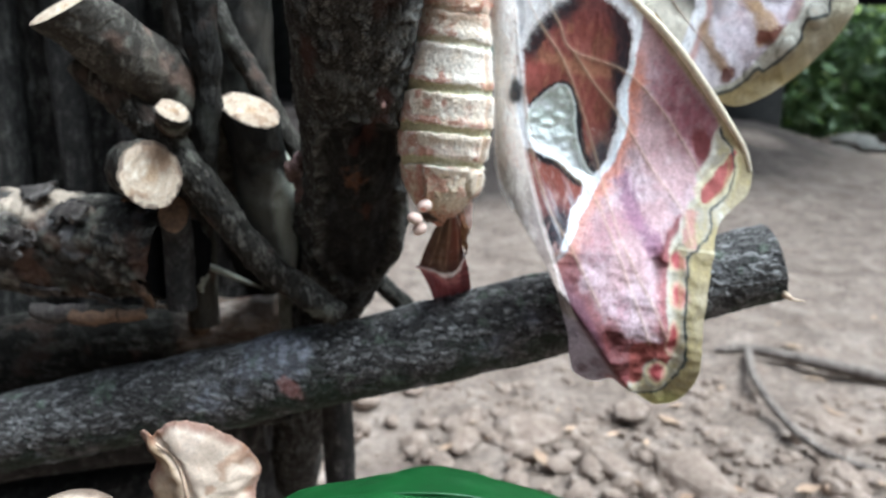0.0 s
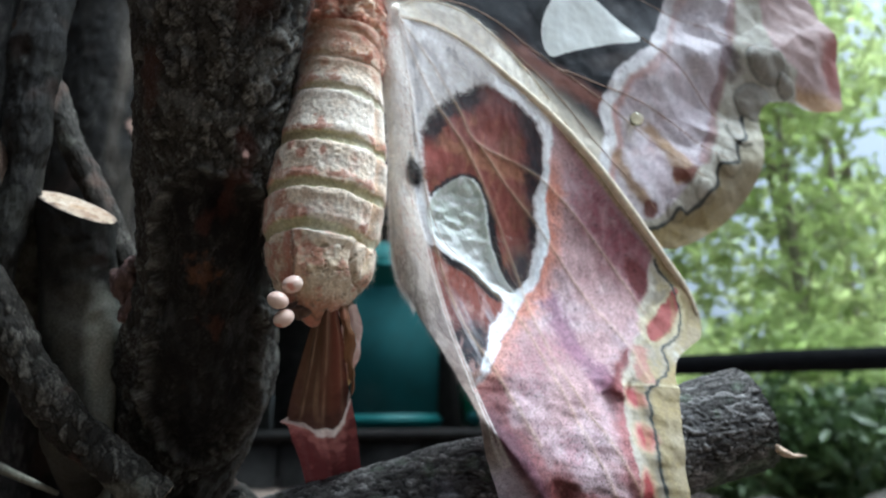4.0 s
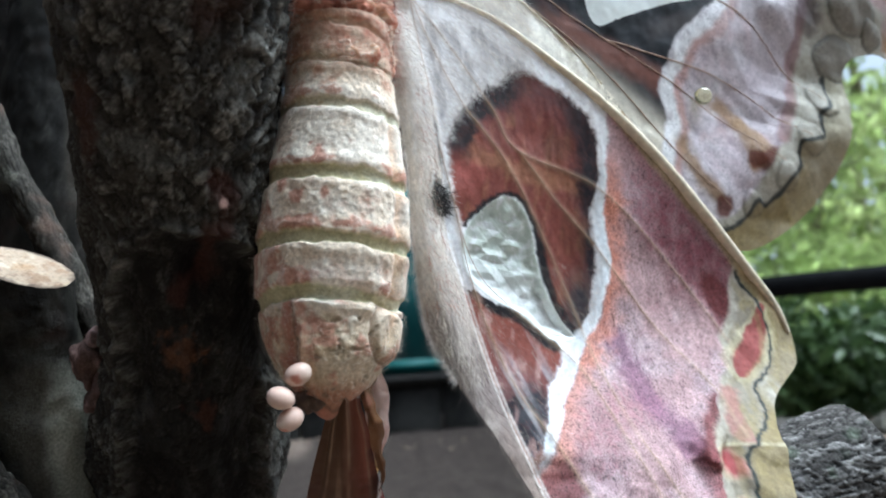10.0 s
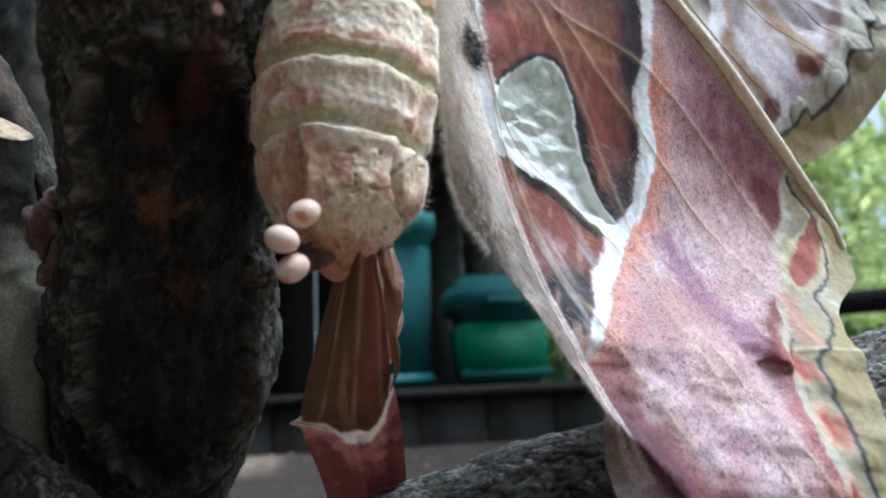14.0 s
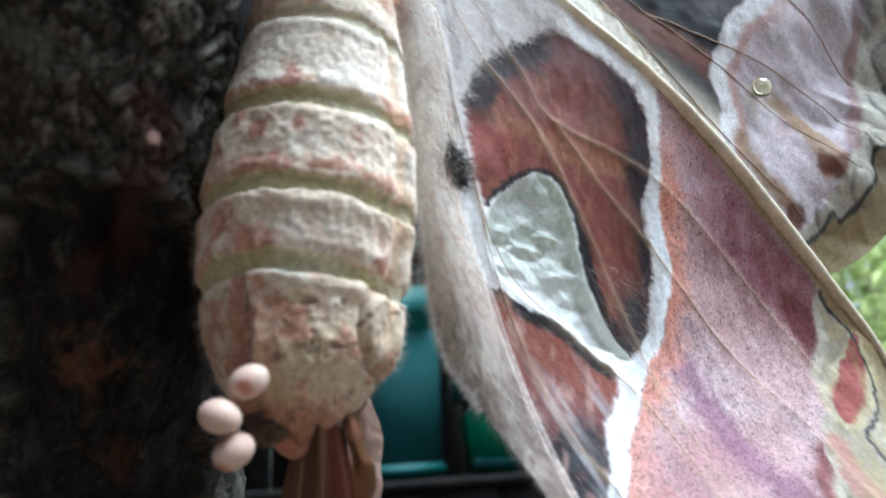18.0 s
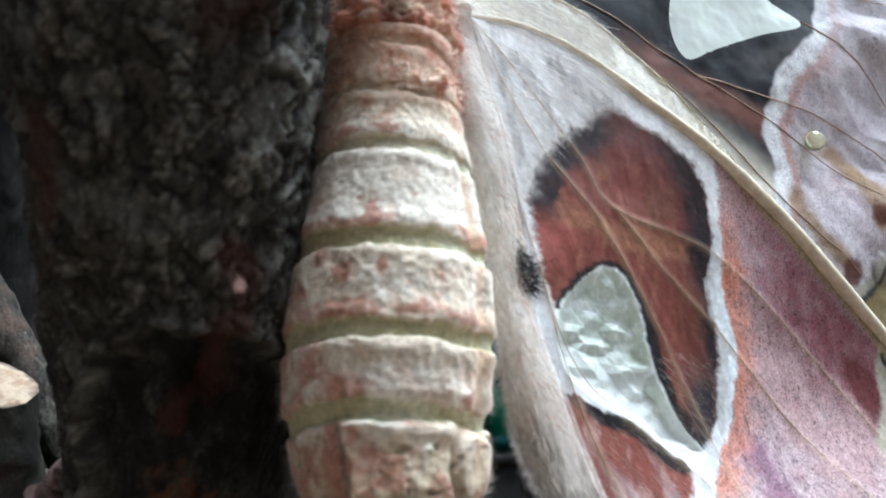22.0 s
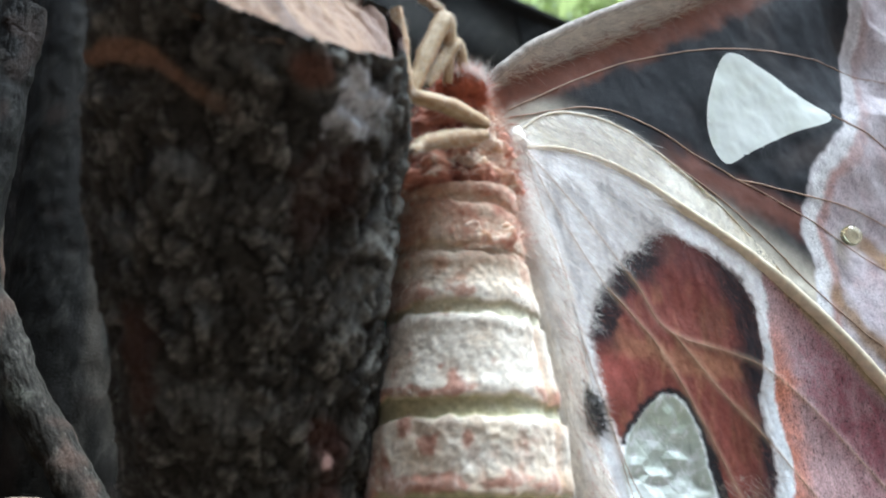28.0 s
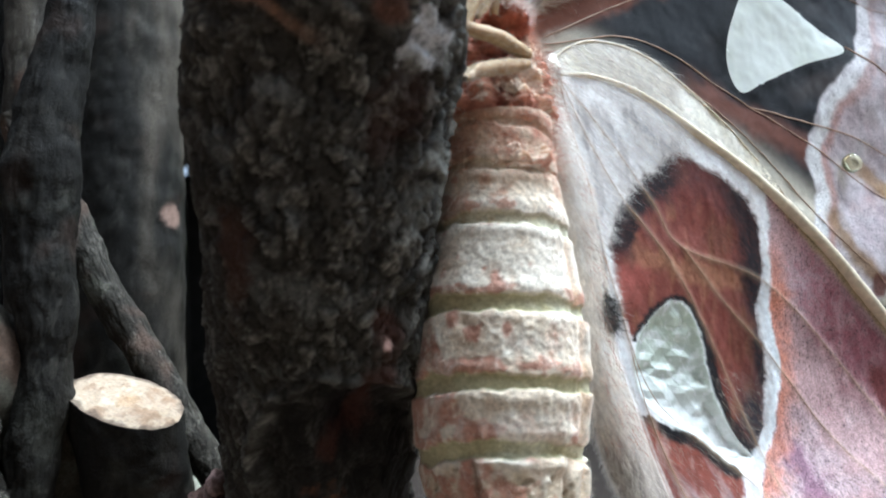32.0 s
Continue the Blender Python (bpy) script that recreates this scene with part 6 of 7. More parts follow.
    s = g.choice(np.where((inner > 1.0) & (z > 232) & (z < 270) & (x > 13))[0], 260)
    v, ff = bristles(verts[s], np.tile([0.35, -0.3, -0.85], (len(s), 1)).astype(float), 0.0022, 0.00002, 0.3, 19, 0.3)
    piece("dark_hair", v, ff, HAIR_RED, wing, "scattered russet hair", smooth=False)
    s = g.choice(np.where(spot < 1.1)[0], 500)
    v, ff = bristles(verts[s], np.tile([0.3, -0.5, -0.7], (len(s), 1)).astype(float), 0.0016, 0.00004, 0.4, 9, 0.5)
    piece("dark_hair", v, ff, HAIR_BLACK, wing, "black tuft", smooth=False)
    s = g.choice(np.where((low_a < -0.3) | ((arch < -0.3) & (z < 240)))[0], 900)
    v, ff = bristles(verts[s], np.tile([0.5, -0.15, -0.85], (len(s), 1)).astype(float), 0.0016, 0.000012, 0.2, 22, 0.25)
    piece("pale_hair", v, ff, HAIR_CREAM, wing, "sparse pale hair", smooth=False)
    s = g.choice(np.where((arch < -0.5) | (low_a < -0.5))[0], 3400)
    v, ff = bristles(verts[s], np.tile([0.45, -0.15, -0.85], (len(s), 1)).astype(float), 0.0012, 0.000012, 0.2, 10, 0.25)
    piece("arch_hair", v, ff, HAIR_MAROON, wing, "fine russet hair", smooth=False)


FORE = [(11, 284.5), (11, 291.5), (18.4, 297.2), (27.6, 302.8), (38.8, 308.4), (51.9, 315.2), (66, 324), (84, 333), (104, 338), (124, 336), (137, 325), (146, 304), (145.6, 293.4), (132, 290), (123.8, 291), (113.5, 286.5),
        (111.6, 276), (107.8, 265.2), (101.5, 256.6), (92, 249.4), (79.8, 244.4), (70, 247), (58, 255), (45, 266), (30, 276), (18, 281)]
FORE_WIN = [(52.8, 302.7), (47.6, 294.5), (46.6, 288.5), (48.7, 284.3), (54, 286.5), (63.2, 290.5), (73.5, 294.2), (66, 299), (58.5, 302.6)]
FORE_FIELD = [(84, 312), (81, 304), (76, 293.5), (71, 289), (66.6, 285.3), (62, 278), (60.6, 273.5), (62.5, 269), (59.5, 261), (55, 250), (70, 235), (170, 235), (170, 345), (90, 345)]
FORE_LINE = [(70, 247.5), (75, 248.2), (80, 251), (82.6, 254.2), (85.6, 253.6), (90, 257), (94.3, 262), (95.2, 266.6), (98.6, 267.0), (101.6, 268.8), (101.8, 273.6), (104.6, 275.0), (106.4, 279), (106.8, 283)]


def fore_depth(x, z):
    return 166.2 + 0.36 * (x - 12) - 0.12 * (z - 272)


FORE_VEIN = plain("rusty wing vein", (0.48, 0.33, 0.24), 0.6, 0.25, 0.002, 0.03)


def make_fore_wing():
    p, f, edge = sheet(FORE, 0.36, FORE_WIN)
    x, z = p[:, 0], p[:, 1]
    p3 = np.stack([x, 0 * x, z], 1)
    warp = p + 0.5 * np.stack([fbm(p3, 3.0, 3, 41), fbm(p3, 3.0, 3, 42)], 1)
    y = fore_depth(x, z) + 0.8 * fbm(p3, 18, 3, 43) + 0.15 * fbm(p3, 3, 3, 44)
    y = y + 1.6 * np.sin((z - 0.35 * x) * 0.21) * step(60, 85, x) + (2.6 * (crumple(p, 9.0, 37) - 0.5) + 1.0 * (crumple(p + 2.1, 4.0, 38) - 0.5)) * step(70, 92, x)
    n_big, n_mid, n_fine = fbm(p3, 10, 4, 45), fbm(p3, 2.5, 4, 46), fbm(p3, 0.8, 2, 47)
    d_edge, _ = nearest(p, edge, True)
    c = np.tile(np.array([0.022, 0.023, 0.027]), (len(p), 1))
    c = paint(c, (0.075, 0.06, 0.055), step(0, 0.8, n_big) * 0.6)
    c = paint(c, (0.74, 0.68, 0.56), step(17, 8, np.abs((z - 281) + 0.62 * (x - 20))) * step(78, 60, x) * step(293, 286, z + 0.3 * (x - 20)) * 0.9)
    band = (z - 291) - 0.52 * (x - 14)
    c = paint(c, (0.21, 0.085, 0.055), step(3.8, 1.2, np.abs(band + 0.6 + n_mid)) * step(95, 70, x))
    roll = np.clip((band - 1.6) / 6.5, 0, 1) * step(90, 55, x)
    y = y - 2.0 * np.sqrt(np.clip(1 - (2 * roll - 1) ** 2, 0, 1)) * (roll > 0)
    down = fbm(np.stack([x * 0.5 + z * 0.3, 0 * x, z - 0.5 * x], 1), 1.6, 4, 49)
    c = paint(c, (0.38, 0.335, 0.295), step(1.4, 2.6, band + 0.7 * n_mid) * step(85, 65, x))
    c = paint(c, (0.54, 0.49, 0.435), step(1.4, 2.6, band + 0.7 * n_mid) * step(85, 65, x) * step(0.0, 0.6, down) * 0.8)
    c = paint(c, (0.24, 0.21, 0.20), step(1.4, 2.6, band + 0.7 * n_mid) * step(85, 65, x) * step(0.3, 0.9, -down) * 0.6)
    c = paint(c, (0.20, 0.08, 0.055), step(4.5, 0.5, np.abs(z - 283 + 0.33 * (x - 40) + n_mid)) * step(34, 42, x) * 0.8)
    field = signed(warp, FORE_FIELD)
    inf = step(0.2, -0.6, field)
    c = paint(c, (0.57, 0.475, 0.505), inf)
    c = paint(c, (0.70, 0.655, 0.675), inf * step(-0.2, 0.8, n_big + 0.4 * n_mid) * 0.7)
    c = paint(c, (0.36, 0.16, 0.14), inf * step(0.2, 0.9, fbm(p3, 7, 4, 48)) * 0.5)
    c = paint(c, (0.48, 0.26, 0.21), inf * step(2.2, 0.5, np.abs(field + 4.0 + 0.6 * n_mid)) * 0.75)
    c = paint(c, (0.80, 0.78, 0.78), inf * step(2.8, 1.4, np.abs(field + 1.2)))
    c = paint(c, (0.30, 0.24, 0.28), inf * step(0.1, 0.7, fbm(p3, 1.2, 3, 39)) * 0.4)
    c = paint(c, (0.44, 0.395, 0.41), inf * step(62, 92, x + 4 * n_mid) * 0.6)
    # ochre wedges that end in maroon drops
    for wedge_, drop_ in (([(75, 273), (79.5, 270.5), (84, 266.5), (86, 263)], (86.6, 262.0, 4.2, 2.3, -0.5)), ([(80, 269), (82, 265), (82, 261)], (82.5, 262.0, 2.2, 1.8, 0)), ([(65.5, 264), (68.5, 259), (72, 254.5)], (73.6, 252.4, 2.6, 2.0, -0.6))):
        d_w, _ = nearest(warp, spline(wedge_, 40))
        c = paint(c, (0.30, 0.185, 0.095), step(2.9, 0.6, d_w + 0.7 * n_mid) * 0.85)
        bx, bz, rx, rz, turn = drop_
        ca, sa = math.cos(turn), math.sin(turn)
        dx, dz = warp[:, 0] - bx, warp[:, 1] - bz
        c = paint(c, (0.125, 0.04, 0.026), step(1.25, 0.75, np.hypot((ca * dx - sa * dz) / rx, (sa * dx + ca * dz) / rz) + 0.25 * n_mid) * 0.92)
    strip, _ = nearest(warp, spline([(107, 320), (104.5, 308), (101.6, 298.2), (97.9, 284.7), (95.5, 276), (90.6, 267.8)], 80))
    border_line = [(107, 320), (104.5, 308), (101.6, 298.2), (97.9, 284.7), (95.5, 276), (90.6, 267), (84, 258.5), (77, 251.5), (70, 249), (66, 243)]
    cream = signed(warp, border_line + [(80, 235), (120, 240), (160, 280), (150, 330)])
    c = paint(c, (0.43, 0.405, 0.33), step(0.5, -0.6, cream) * 0.92)
    c = paint(c, (0.30, 0.27, 0.20), step(0.5, -0.6, cream) * step(0.1, 0.8, n_mid + 0.5 * n_big) * 0.6)
    hem = signed(warp, [tuple(q) for q in spline(FORE_LINE, 80)] + [(125, 290), (125, 235), (66, 235)])
    c = paint(c, (0.26, 0.19, 0.075), step(0.4, -0.6, cream) * step(0.6, -0.6, hem) * step(276, 264, z) * (0.8 + 0.3 * n_big))
    c = paint(c, (0.40, 0.36, 0.25), step(0.4, -0.6, cream) * step(0.6, -0.6, hem) * step(262, 272, z) * 0.7)
    # the border's rounded cells, and the brown shade that parts it from the field
    c = paint(c, (0.23, 0.125, 0.12), step(2.3, 0.7, strip + 0.6 * n_mid) * 0.8)
    c = paint(c, (0.10, 0.075, 0.08), step(1.2, 0.5, np.hypot((x - 103) / 4.6, (z - 297.5) / 5.0) + 0.3 * n_mid) * 0.8)
    for bx, bz, rx, rz, shade_ in ((115.5, 298.5, 7.5, 5.2, 0.9), (110.8, 287.6, 6.2, 5.0, 0.9), (104.2, 277.6, 3.8, 4.6, 0.25), (98.4, 267.6, 3.4, 3.4, 0.2), (90.6, 259.2, 3.2, 3.0, 0.2), (81.5, 253.6, 2.8, 2.6, 0.2), (122.5, 294.5, 3.5, 3.0, 0.8)):
        r = np.hypot((warp[:, 0] - bx) / rx, (warp[:, 1] - bz) / rz)
        c = paint(c, (0.20, 0.175, 0.14), step(1.05, 0.8, r) * shade_)
        c = paint(c, (0.08, 0.075, 0.065), np.exp(-((r - 1.0) / 0.09) ** 2) * (0.7 if shade_ > 0.5 else 0.45))
        y = y - 0.9 * np.sqrt(np.clip(1 - r ** 2, 0, 1))
    c = paint(c, (0.045, 0.047, 0.042), step(0.75, 0.3, nearest(warp, spline(FORE_LINE, 120))[0]))
    # the hooked tip
    tip_ = signed(warp, [(118, 303), (127, 300), (127, 292), (140, 288), (150, 292), (150, 315), (135, 335), (116, 330)])
    c = paint(c, (0.42, 0.29, 0.28), step(0.8, -0.8, tip_) * 0.85)
    c = paint(c, (0.34, 0.20, 0.08), step(0.8, -0.8, tip_) * step(298, 294, z + 0.5 * n_mid) * 0.8)
    c = paint(c, (0.36, 0.11, 0.09), step(9, 3, np.hypot((x - 143) / 0.8, (z - 306) / 1.5) + 1.2 * n_mid) * 0.7)
    win = signed(warp, spline(FORE_WIN, 120, True))
    c = paint(c, (0.015, 0.015, 0.017), step(3.6, 1.0, win) * step(-0.1, 0.1, win) * (field > -0.3))
    c = c * (1 + 0.1 * n_fine)[:, None]
    verts = np.stack([x, y, z], 1) * MM
    hole = inside(p[f].mean(1), spline(FORE_WIN, 120, True))
    wing = piece("fore_wing", verts, f[~hole][:, ::-1], SKIN_WING, moth, "spread fore wing, dark at the root, lilac and cream outside", colours=np.column_stack([c, inf * 0.7]), at=(0.012, 0.166, 0.288))
    wf = f[hole]
    used = np.unique(wf)
    remap = np.zeros(len(p), int)
    remap[used] = np.arange(len(used))
    piece("pane", verts[used], remap[wf][:, ::-1], PANE_CLEAR, wing, "clear wing window")
    for line in ([(13, 287), (30, 290), (50, 282), (70, 273), (90, 262)], [(13, 288), (35, 299), (60, 305), (85, 306), (112, 302)], [(13, 286), (30, 287), (48, 277), (62, 264), (76, 252)],
                 [(50, 282), (64, 280), (80, 277), (98, 268)], [(74, 295), (84, 291), (95, 284), (105, 277)]):
        s = spline(line, 60)
        k = [int(np.argmin((x - a) ** 2 + (z - b) ** 2)) for a, b in s]
        v, ff, _, _ = tube(np.stack([s[:, 0], y[k] - 0.05, s[:, 1]], 1) * MM, [0.00012, 0.0001, 0.00008, 0.00006], 60, 8)
        piece("vein", v, ff, FORE_VEIN, wing)
    s = spline(FORE[1:8], 100)
    k = [int(np.argmin((x - a) ** 2 + (z - b) ** 2)) for a, b in s]
    v, ff, _, _ = tube(np.stack([s[:, 0], y[k] - 0.3, s[:, 1]], 1) * MM, [0.0007, 0.0007, 0.0008, 0.0009, 0.0009], 120, 12)
    piece("leading_rib", v, ff, plain("grey downy rib", (0.29, 0.25, 0.215), 0.8, 0.3, 0.001, 0.1), wing, "downy grey leading rib")
    g = np.random.default_rng(15)
    sel = g.choice(np.where((band > 1.2) & (x < 70))[0], 9000)
    v, ff = bristles(verts[sel], np.tile([0.8, -0.25, -0.1], (len(sel), 1)), 0.0020, 0.00002, 0.25, 16, 0.3)
    piece("rib_hair", v, ff, HAIR_CREAM, wing, "grey cream down", smooth=False)
    b = noise_drop((71.0 * MM, (fore_depth(71, 273.5) - 0.9) * MM, 273.5 * MM), 0.0017, (1, 0.8, 1))
    piece("resin_drop", b[0], b[1], DROP, wing, "clear yellow drop")


def noise_drop(at, r, squash=(1, 1, 1), seed=0, amp=0.05, sub=3):
    bm = bmesh.new()
    bmesh.ops.create_icosphere(bm, subdivisions=sub, radius=1)
    v = np.array([w.co[:] for w in bm.verts])
    f = [[w.index for w in q.verts] for q in bm.faces]
    bm.free()
    v = v * (1 + amp * fbm(v + seed, 0.9, 3, seed))[:, None] * np.array(squash) * r
    return v + np.array(at), f


DROP = plain("clear yellow resin", (0.93, 0.90, 0.62), 0.04, 0.03, 0.002, 0.0, 0.0, 0.5)
DROP.node_tree.nodes["Principled BSDF"].inputs["Transmission Weight"].default_value = 0.92

BODY_Z = [218.4, 219.2, 221.0, 224.0, 226.5, 229.5, 232.5, 236, 240, 245, 249.3, 254, 258, 263, 268, 273, 278]
BODY_X = [-0.9, -0.9, -0.7, -0.4, -0.25, -0.4, -0.2, 0.1, 0.5, 0.9, 1.2, 1.6, 2.1, 2.4, 2.6, 2.9, 3.4]
BODY_R = [0.3, 1.5, 3.4, 6.1, 7.8, 8.75, 9.45, 10.1, 10.4, 10.2, 9.7, 9.0, 8.4, 7.6, 7.1, 7.1, 6.6]
GROOVES = (233.8, 240.9, 249.2, 258.6, 265.2, 270.0)


def make_abdomen():
    n, m = 420, 360
    zz = np.linspace(218.4, 271.5, n)
    a = np.linspace(0, 2 * np.pi, m, endpoint=False)
    s = spline(np.stack([BODY_Z, BODY_X, BODY_R], 1), 600)
    o = np.argsort(s[:, 0])
    cx, r = np.interp(zz, s[o, 0], s[o, 1]), np.interp(zz, s[o, 0], s[o, 2])
    cy = np.interp(zz, [218.4, 224, 232, 240, 256, 280], [159.6, 161.0, 161.5, 160.6, 159, 156])
    ux, uy = np.cos(a), np.sin(a)
    Z = np.repeat(zz, m)
    A = np.tile(a, n)
    x = (cx[:, None] + r[:, None] * ux).ravel()
    y = (cy[:, None] + r[:, None] * 0.95 * uy).ravel()
    p3 = np.stack([x, y, Z], 1)
    # where along its ring each place lies: rings sag to the right and a little in front
    zr = Z + 0.13 * (x - 1) + 0.03 * np.minimum(x + 3, 0) ** 2 + 0.35 * fbm(p3, 6, 2, 60)
    bulge, green, rim = np.zeros(len(x)), np.zeros(len(x)), np.zeros(len(x))
    for k, gz in enumerate(GROOVES):
        w = (0.85, 0.9, 1.0, 0.8, 0.45, 0.4)[k]
        d = zr - gz
        gr = step(w + 0.14, w - 0.2, np.abs(d) + 0.32 * fbm(p3, 1.3, 3, 61) + 0.25 * fbm(p3, 5, 2, 55))
        green = np.maximum(green, gr * (1.0, 1, 1, 0.7, 0.25, 0.15)[k])
        bulge -= gr * (0.50, 0.55, 0.55, 0.35, 0.3, 0.3)[k]
        rim = np.maximum(rim, np.exp(-((d - w - 0.7) / 0.7) ** 2))
        bulge += 0.22 * np.exp(-((d - w - 0.9) / 1.0) ** 2) + 0.15 * np.exp(-((d + w + 0.7) / 0.7) ** 2)
    pleat = np.exp(-(((A - 5.72) / 0.10) ** 2)) * step(224, 231, Z) * step(263, 255, Z)
    bulge -= 0.55 * pleat
    bulge += 0.45 * np.exp(-(((A - 5.95) / 0.16) ** 2)) * step(224, 231, Z) * step(262, 252, Z)
    folds = np.stack([np.cos(A) * 10, np.sin(A) * 10, Z * 0.62], 1)
    worm = ridged(folds + 0.8 * np.stack([fbm(p3, 2.2, 2, 57), fbm(p3, 2.2, 2, 58), fbm(p3, 2.2, 2, 56)], 1), 2.3, 2, 63)
    bulge += (0.30 - 0.20 * step(246, 252, Z)) * fbm(p3, 3.2, 4, 62) + (0.40 * (worm - 0.55) * (0.15 + 0.85 * step(252, 246, Z)) + 0.06 * fbm(p3, 0.6, 2, 59)) * (1 - green)
    plate = signed(np.stack([x, Z], 1) + 0.35 * np.stack([fbm(p3, 2.5, 3, 86), fbm(p3, 2.5, 3, 87)], 1), [(-4.2, 233.5), (-3.6, 227), (-3.4, 222.8), (-0.6, 219.6), (4.2, 221.6), (7.0, 225), (9.5, 231), (9, 236)])
    front = (np.sin(A) < 0.1)
    bulge += front * (0.55 * step(0.5, -0.5, plate) + 0.35 * np.exp(-((plate + 0.6) / 0.5) ** 2)) * step(233.6, 232.4, zr)
    tab = np.hypot((x - 6.9) / 1.9, (Z - 228.3) / 3.4)
    bulge += front * (0.6 * step(1.05, 0.8, tab) - 0.45 * np.exp(-((tab - 1.15) / 0.12) ** 2))
    pits = np.clip(fbm(p3, 0.9, 2, 88) - 0.45, 0, 1) * step(233, 231, zr)
    bulge -= 0.7 * pits
    out = np.stack([np.cos(A), np.sin(A), 0 * A], 1)
    v = p3 + out * (bulge * (0.55 + 0.45 * np.clip(-1.3 * np.sin(A), 0, 1)))[:, None] * np.clip(np.repeat(r, m) / 5, 0, 1)[:, None]
    # colours
    n_big, n_mid, n_fine = fbm(p3, 5, 4, 64), fbm(p3, 1.7, 4, 65), fbm(p3, 0.5, 2, 66)
    c = np.tile(np.array([0.63, 0.525, 0.405]), (len(x), 1))
    c = paint(c, (0.72, 0.655, 0.565), step(-0.2, 0.5, n_big + 0.8 * step(248, 253, Z) * step(262, 258, Z)) * 0.8)
    c = paint(c, (0.52, 0.40, 0.25), step(0.0, 0.8, fbm(p3, 4, 4, 67)) * step(238, 228, Z) * 0.9)
    left = 1.25 * step(5.0, 3.8, A)
    net = ridged(p3 + 0.5 * np.stack([n_mid, n_big, n_mid], 1), 2.0, 3, 68)
    blot = step(0.20, 0.55, n_mid + 0.35 * n_big + 0.55 * rim + 0.30 * left + 0.2 * pleat + 0.5 * (net - 0.6) - 0.45 * step(248, 254, Z) * step(262, 258, Z) + 0.2 * step(264, 269, Z))
    c = paint(c, (0.47, 0.34, 0.24), step(0.60, 0.36, worm) * step(262, 252, Z + 2 * n_mid) * 0.5)
    c = paint(c, (0.52, 0.34, 0.25), blot * 0.4)
    c = paint(c, (0.36, 0.13, 0.085), step(0.42, 0.85, n_mid + 0.6 * rim + 0.62 * left + 0.5 * (net - 0.6) - 0.15 - 0.3 * step(250, 254, Z) * step(262, 258, Z)) * 0.68)
    c = paint(c, (0.74, 0.68, 0.585), step(0.62, 0.82, worm + 0.2 * n_big) * 0.35)
    c = paint(c, (0.30, 0.27, 0.22), step(0.55, 0.9, fbm(p3, 0.9, 3, 70)) * 0.35)
    c = paint(c, (0.50, 0.355, 0.235), step(259, 265, zr + 2.5 * n_mid) * (0.55 + 0.5 * n_big))
    c = paint(c, (0.40, 0.16, 0.10), step(262, 269, zr + 2 * n_mid) * (0.5 + 0.4 * n_mid))
    c = paint(c, (0.44, 0.17, 0.10), step(1.2, 0.3, np.hypot((A - 4.25) / 0.28, (Z - 226.5) / 4.5)) * 0.75)
    c = paint(c, (0.50, 0.26, 0.16), step(224.5, 222, Z) * 0.7)
    c = paint(c, (0.50, 0.30, 0.16), pleat * 0.6)
    crease, _ = nearest(np.stack([x, Z], 1), spline([(1.5, 227.2), (3.5, 226.4), (5.6, 225.2), (7.0, 224.6)], 30))
    c = paint(c, (0.14, 0.08, 0.05), step(0.28, 0.08, crease + 0.1 * n_mid) * (np.sin(A) < 0) * 0.8)
    c = paint(c, (0.44, 0.335, 0.21), step(233, 228, zr + n_mid) * (0.62 + 0.3 * n_big))
    c = paint(c, (0.30, 0.105, 0.055), step(223.4, 221.4, zr + 0.5 * n_mid) * 0.7)
    c = paint(c, (0.40, 0.17, 0.12), step(233, 230, zr) * step(0.25, 0.7, n_mid + 0.4 * n_big + 0.3 * left + 0.3 * (0.6 - worm)) * 0.6)
    c = paint(c, (0.16, 0.075, 0.045), front * np.exp(-((plate - 0.15) / 0.28) ** 2) * step(233.5, 232.5, zr) * 0.75)
    c = paint(c, (0.36, 0.14, 0.095), front * step(0.2, 0.9, plate) * step(-6.5, -4.5, x) * step(233, 231.5, zr) * 0.7)
    c = paint(c, (0.22, 0.13, 0.08), front * np.exp(-((tab - 1.12) / 0.10) ** 2) * 0.6)
    c = paint(c, (0.20, 0.15, 0.10), step(0.05, 0.25, pits) * 0.6)
    c = paint(c, (0.43, 0.395, 0.225), green * 0.92)
    c = paint(c, (0.62, 0.61, 0.48), green * step(0.1, 0.7, n_big + 0.08 * x) * 0.6)
    c = c * (1 + 0.08 * n_fine)[:, None]
    body = piece("abdomen", v * MM, grid_faces(n, m, True), SKIN_BODY, moth, "plump cream abdomen with greenish folds and russet blotches", colours=c, at=(0.0, 0.162, 0.219))
    g = np.random.default_rng(8)
    sel = g.choice(np.where((green < 0.3) & (Z > 221))[0], 14000)
    way = out[sel] * 0.7 + np.array([0, 0, -0.6])
    hv, hf = bristles(v[sel] * MM, way, 0.0008, 0.000013, 0.4, 9, 0.5)
    piece("down", hv, hf, HAIR_CREAM, body, "short cream down", smooth=False)
    # egg-laying tip
    t, tf = noise_drop((-0.0028, 0.1588, 0.2212), 0.0020, (1.1, 0.9, 0.9), 3, 0.4, 4)
    piece("laying_tip", t, tf, plain("dark brown tip", (0.07, 0.035, 0.02), 0.5, 0.4, 0.001, 0.15), body, "dark brown laying tip")


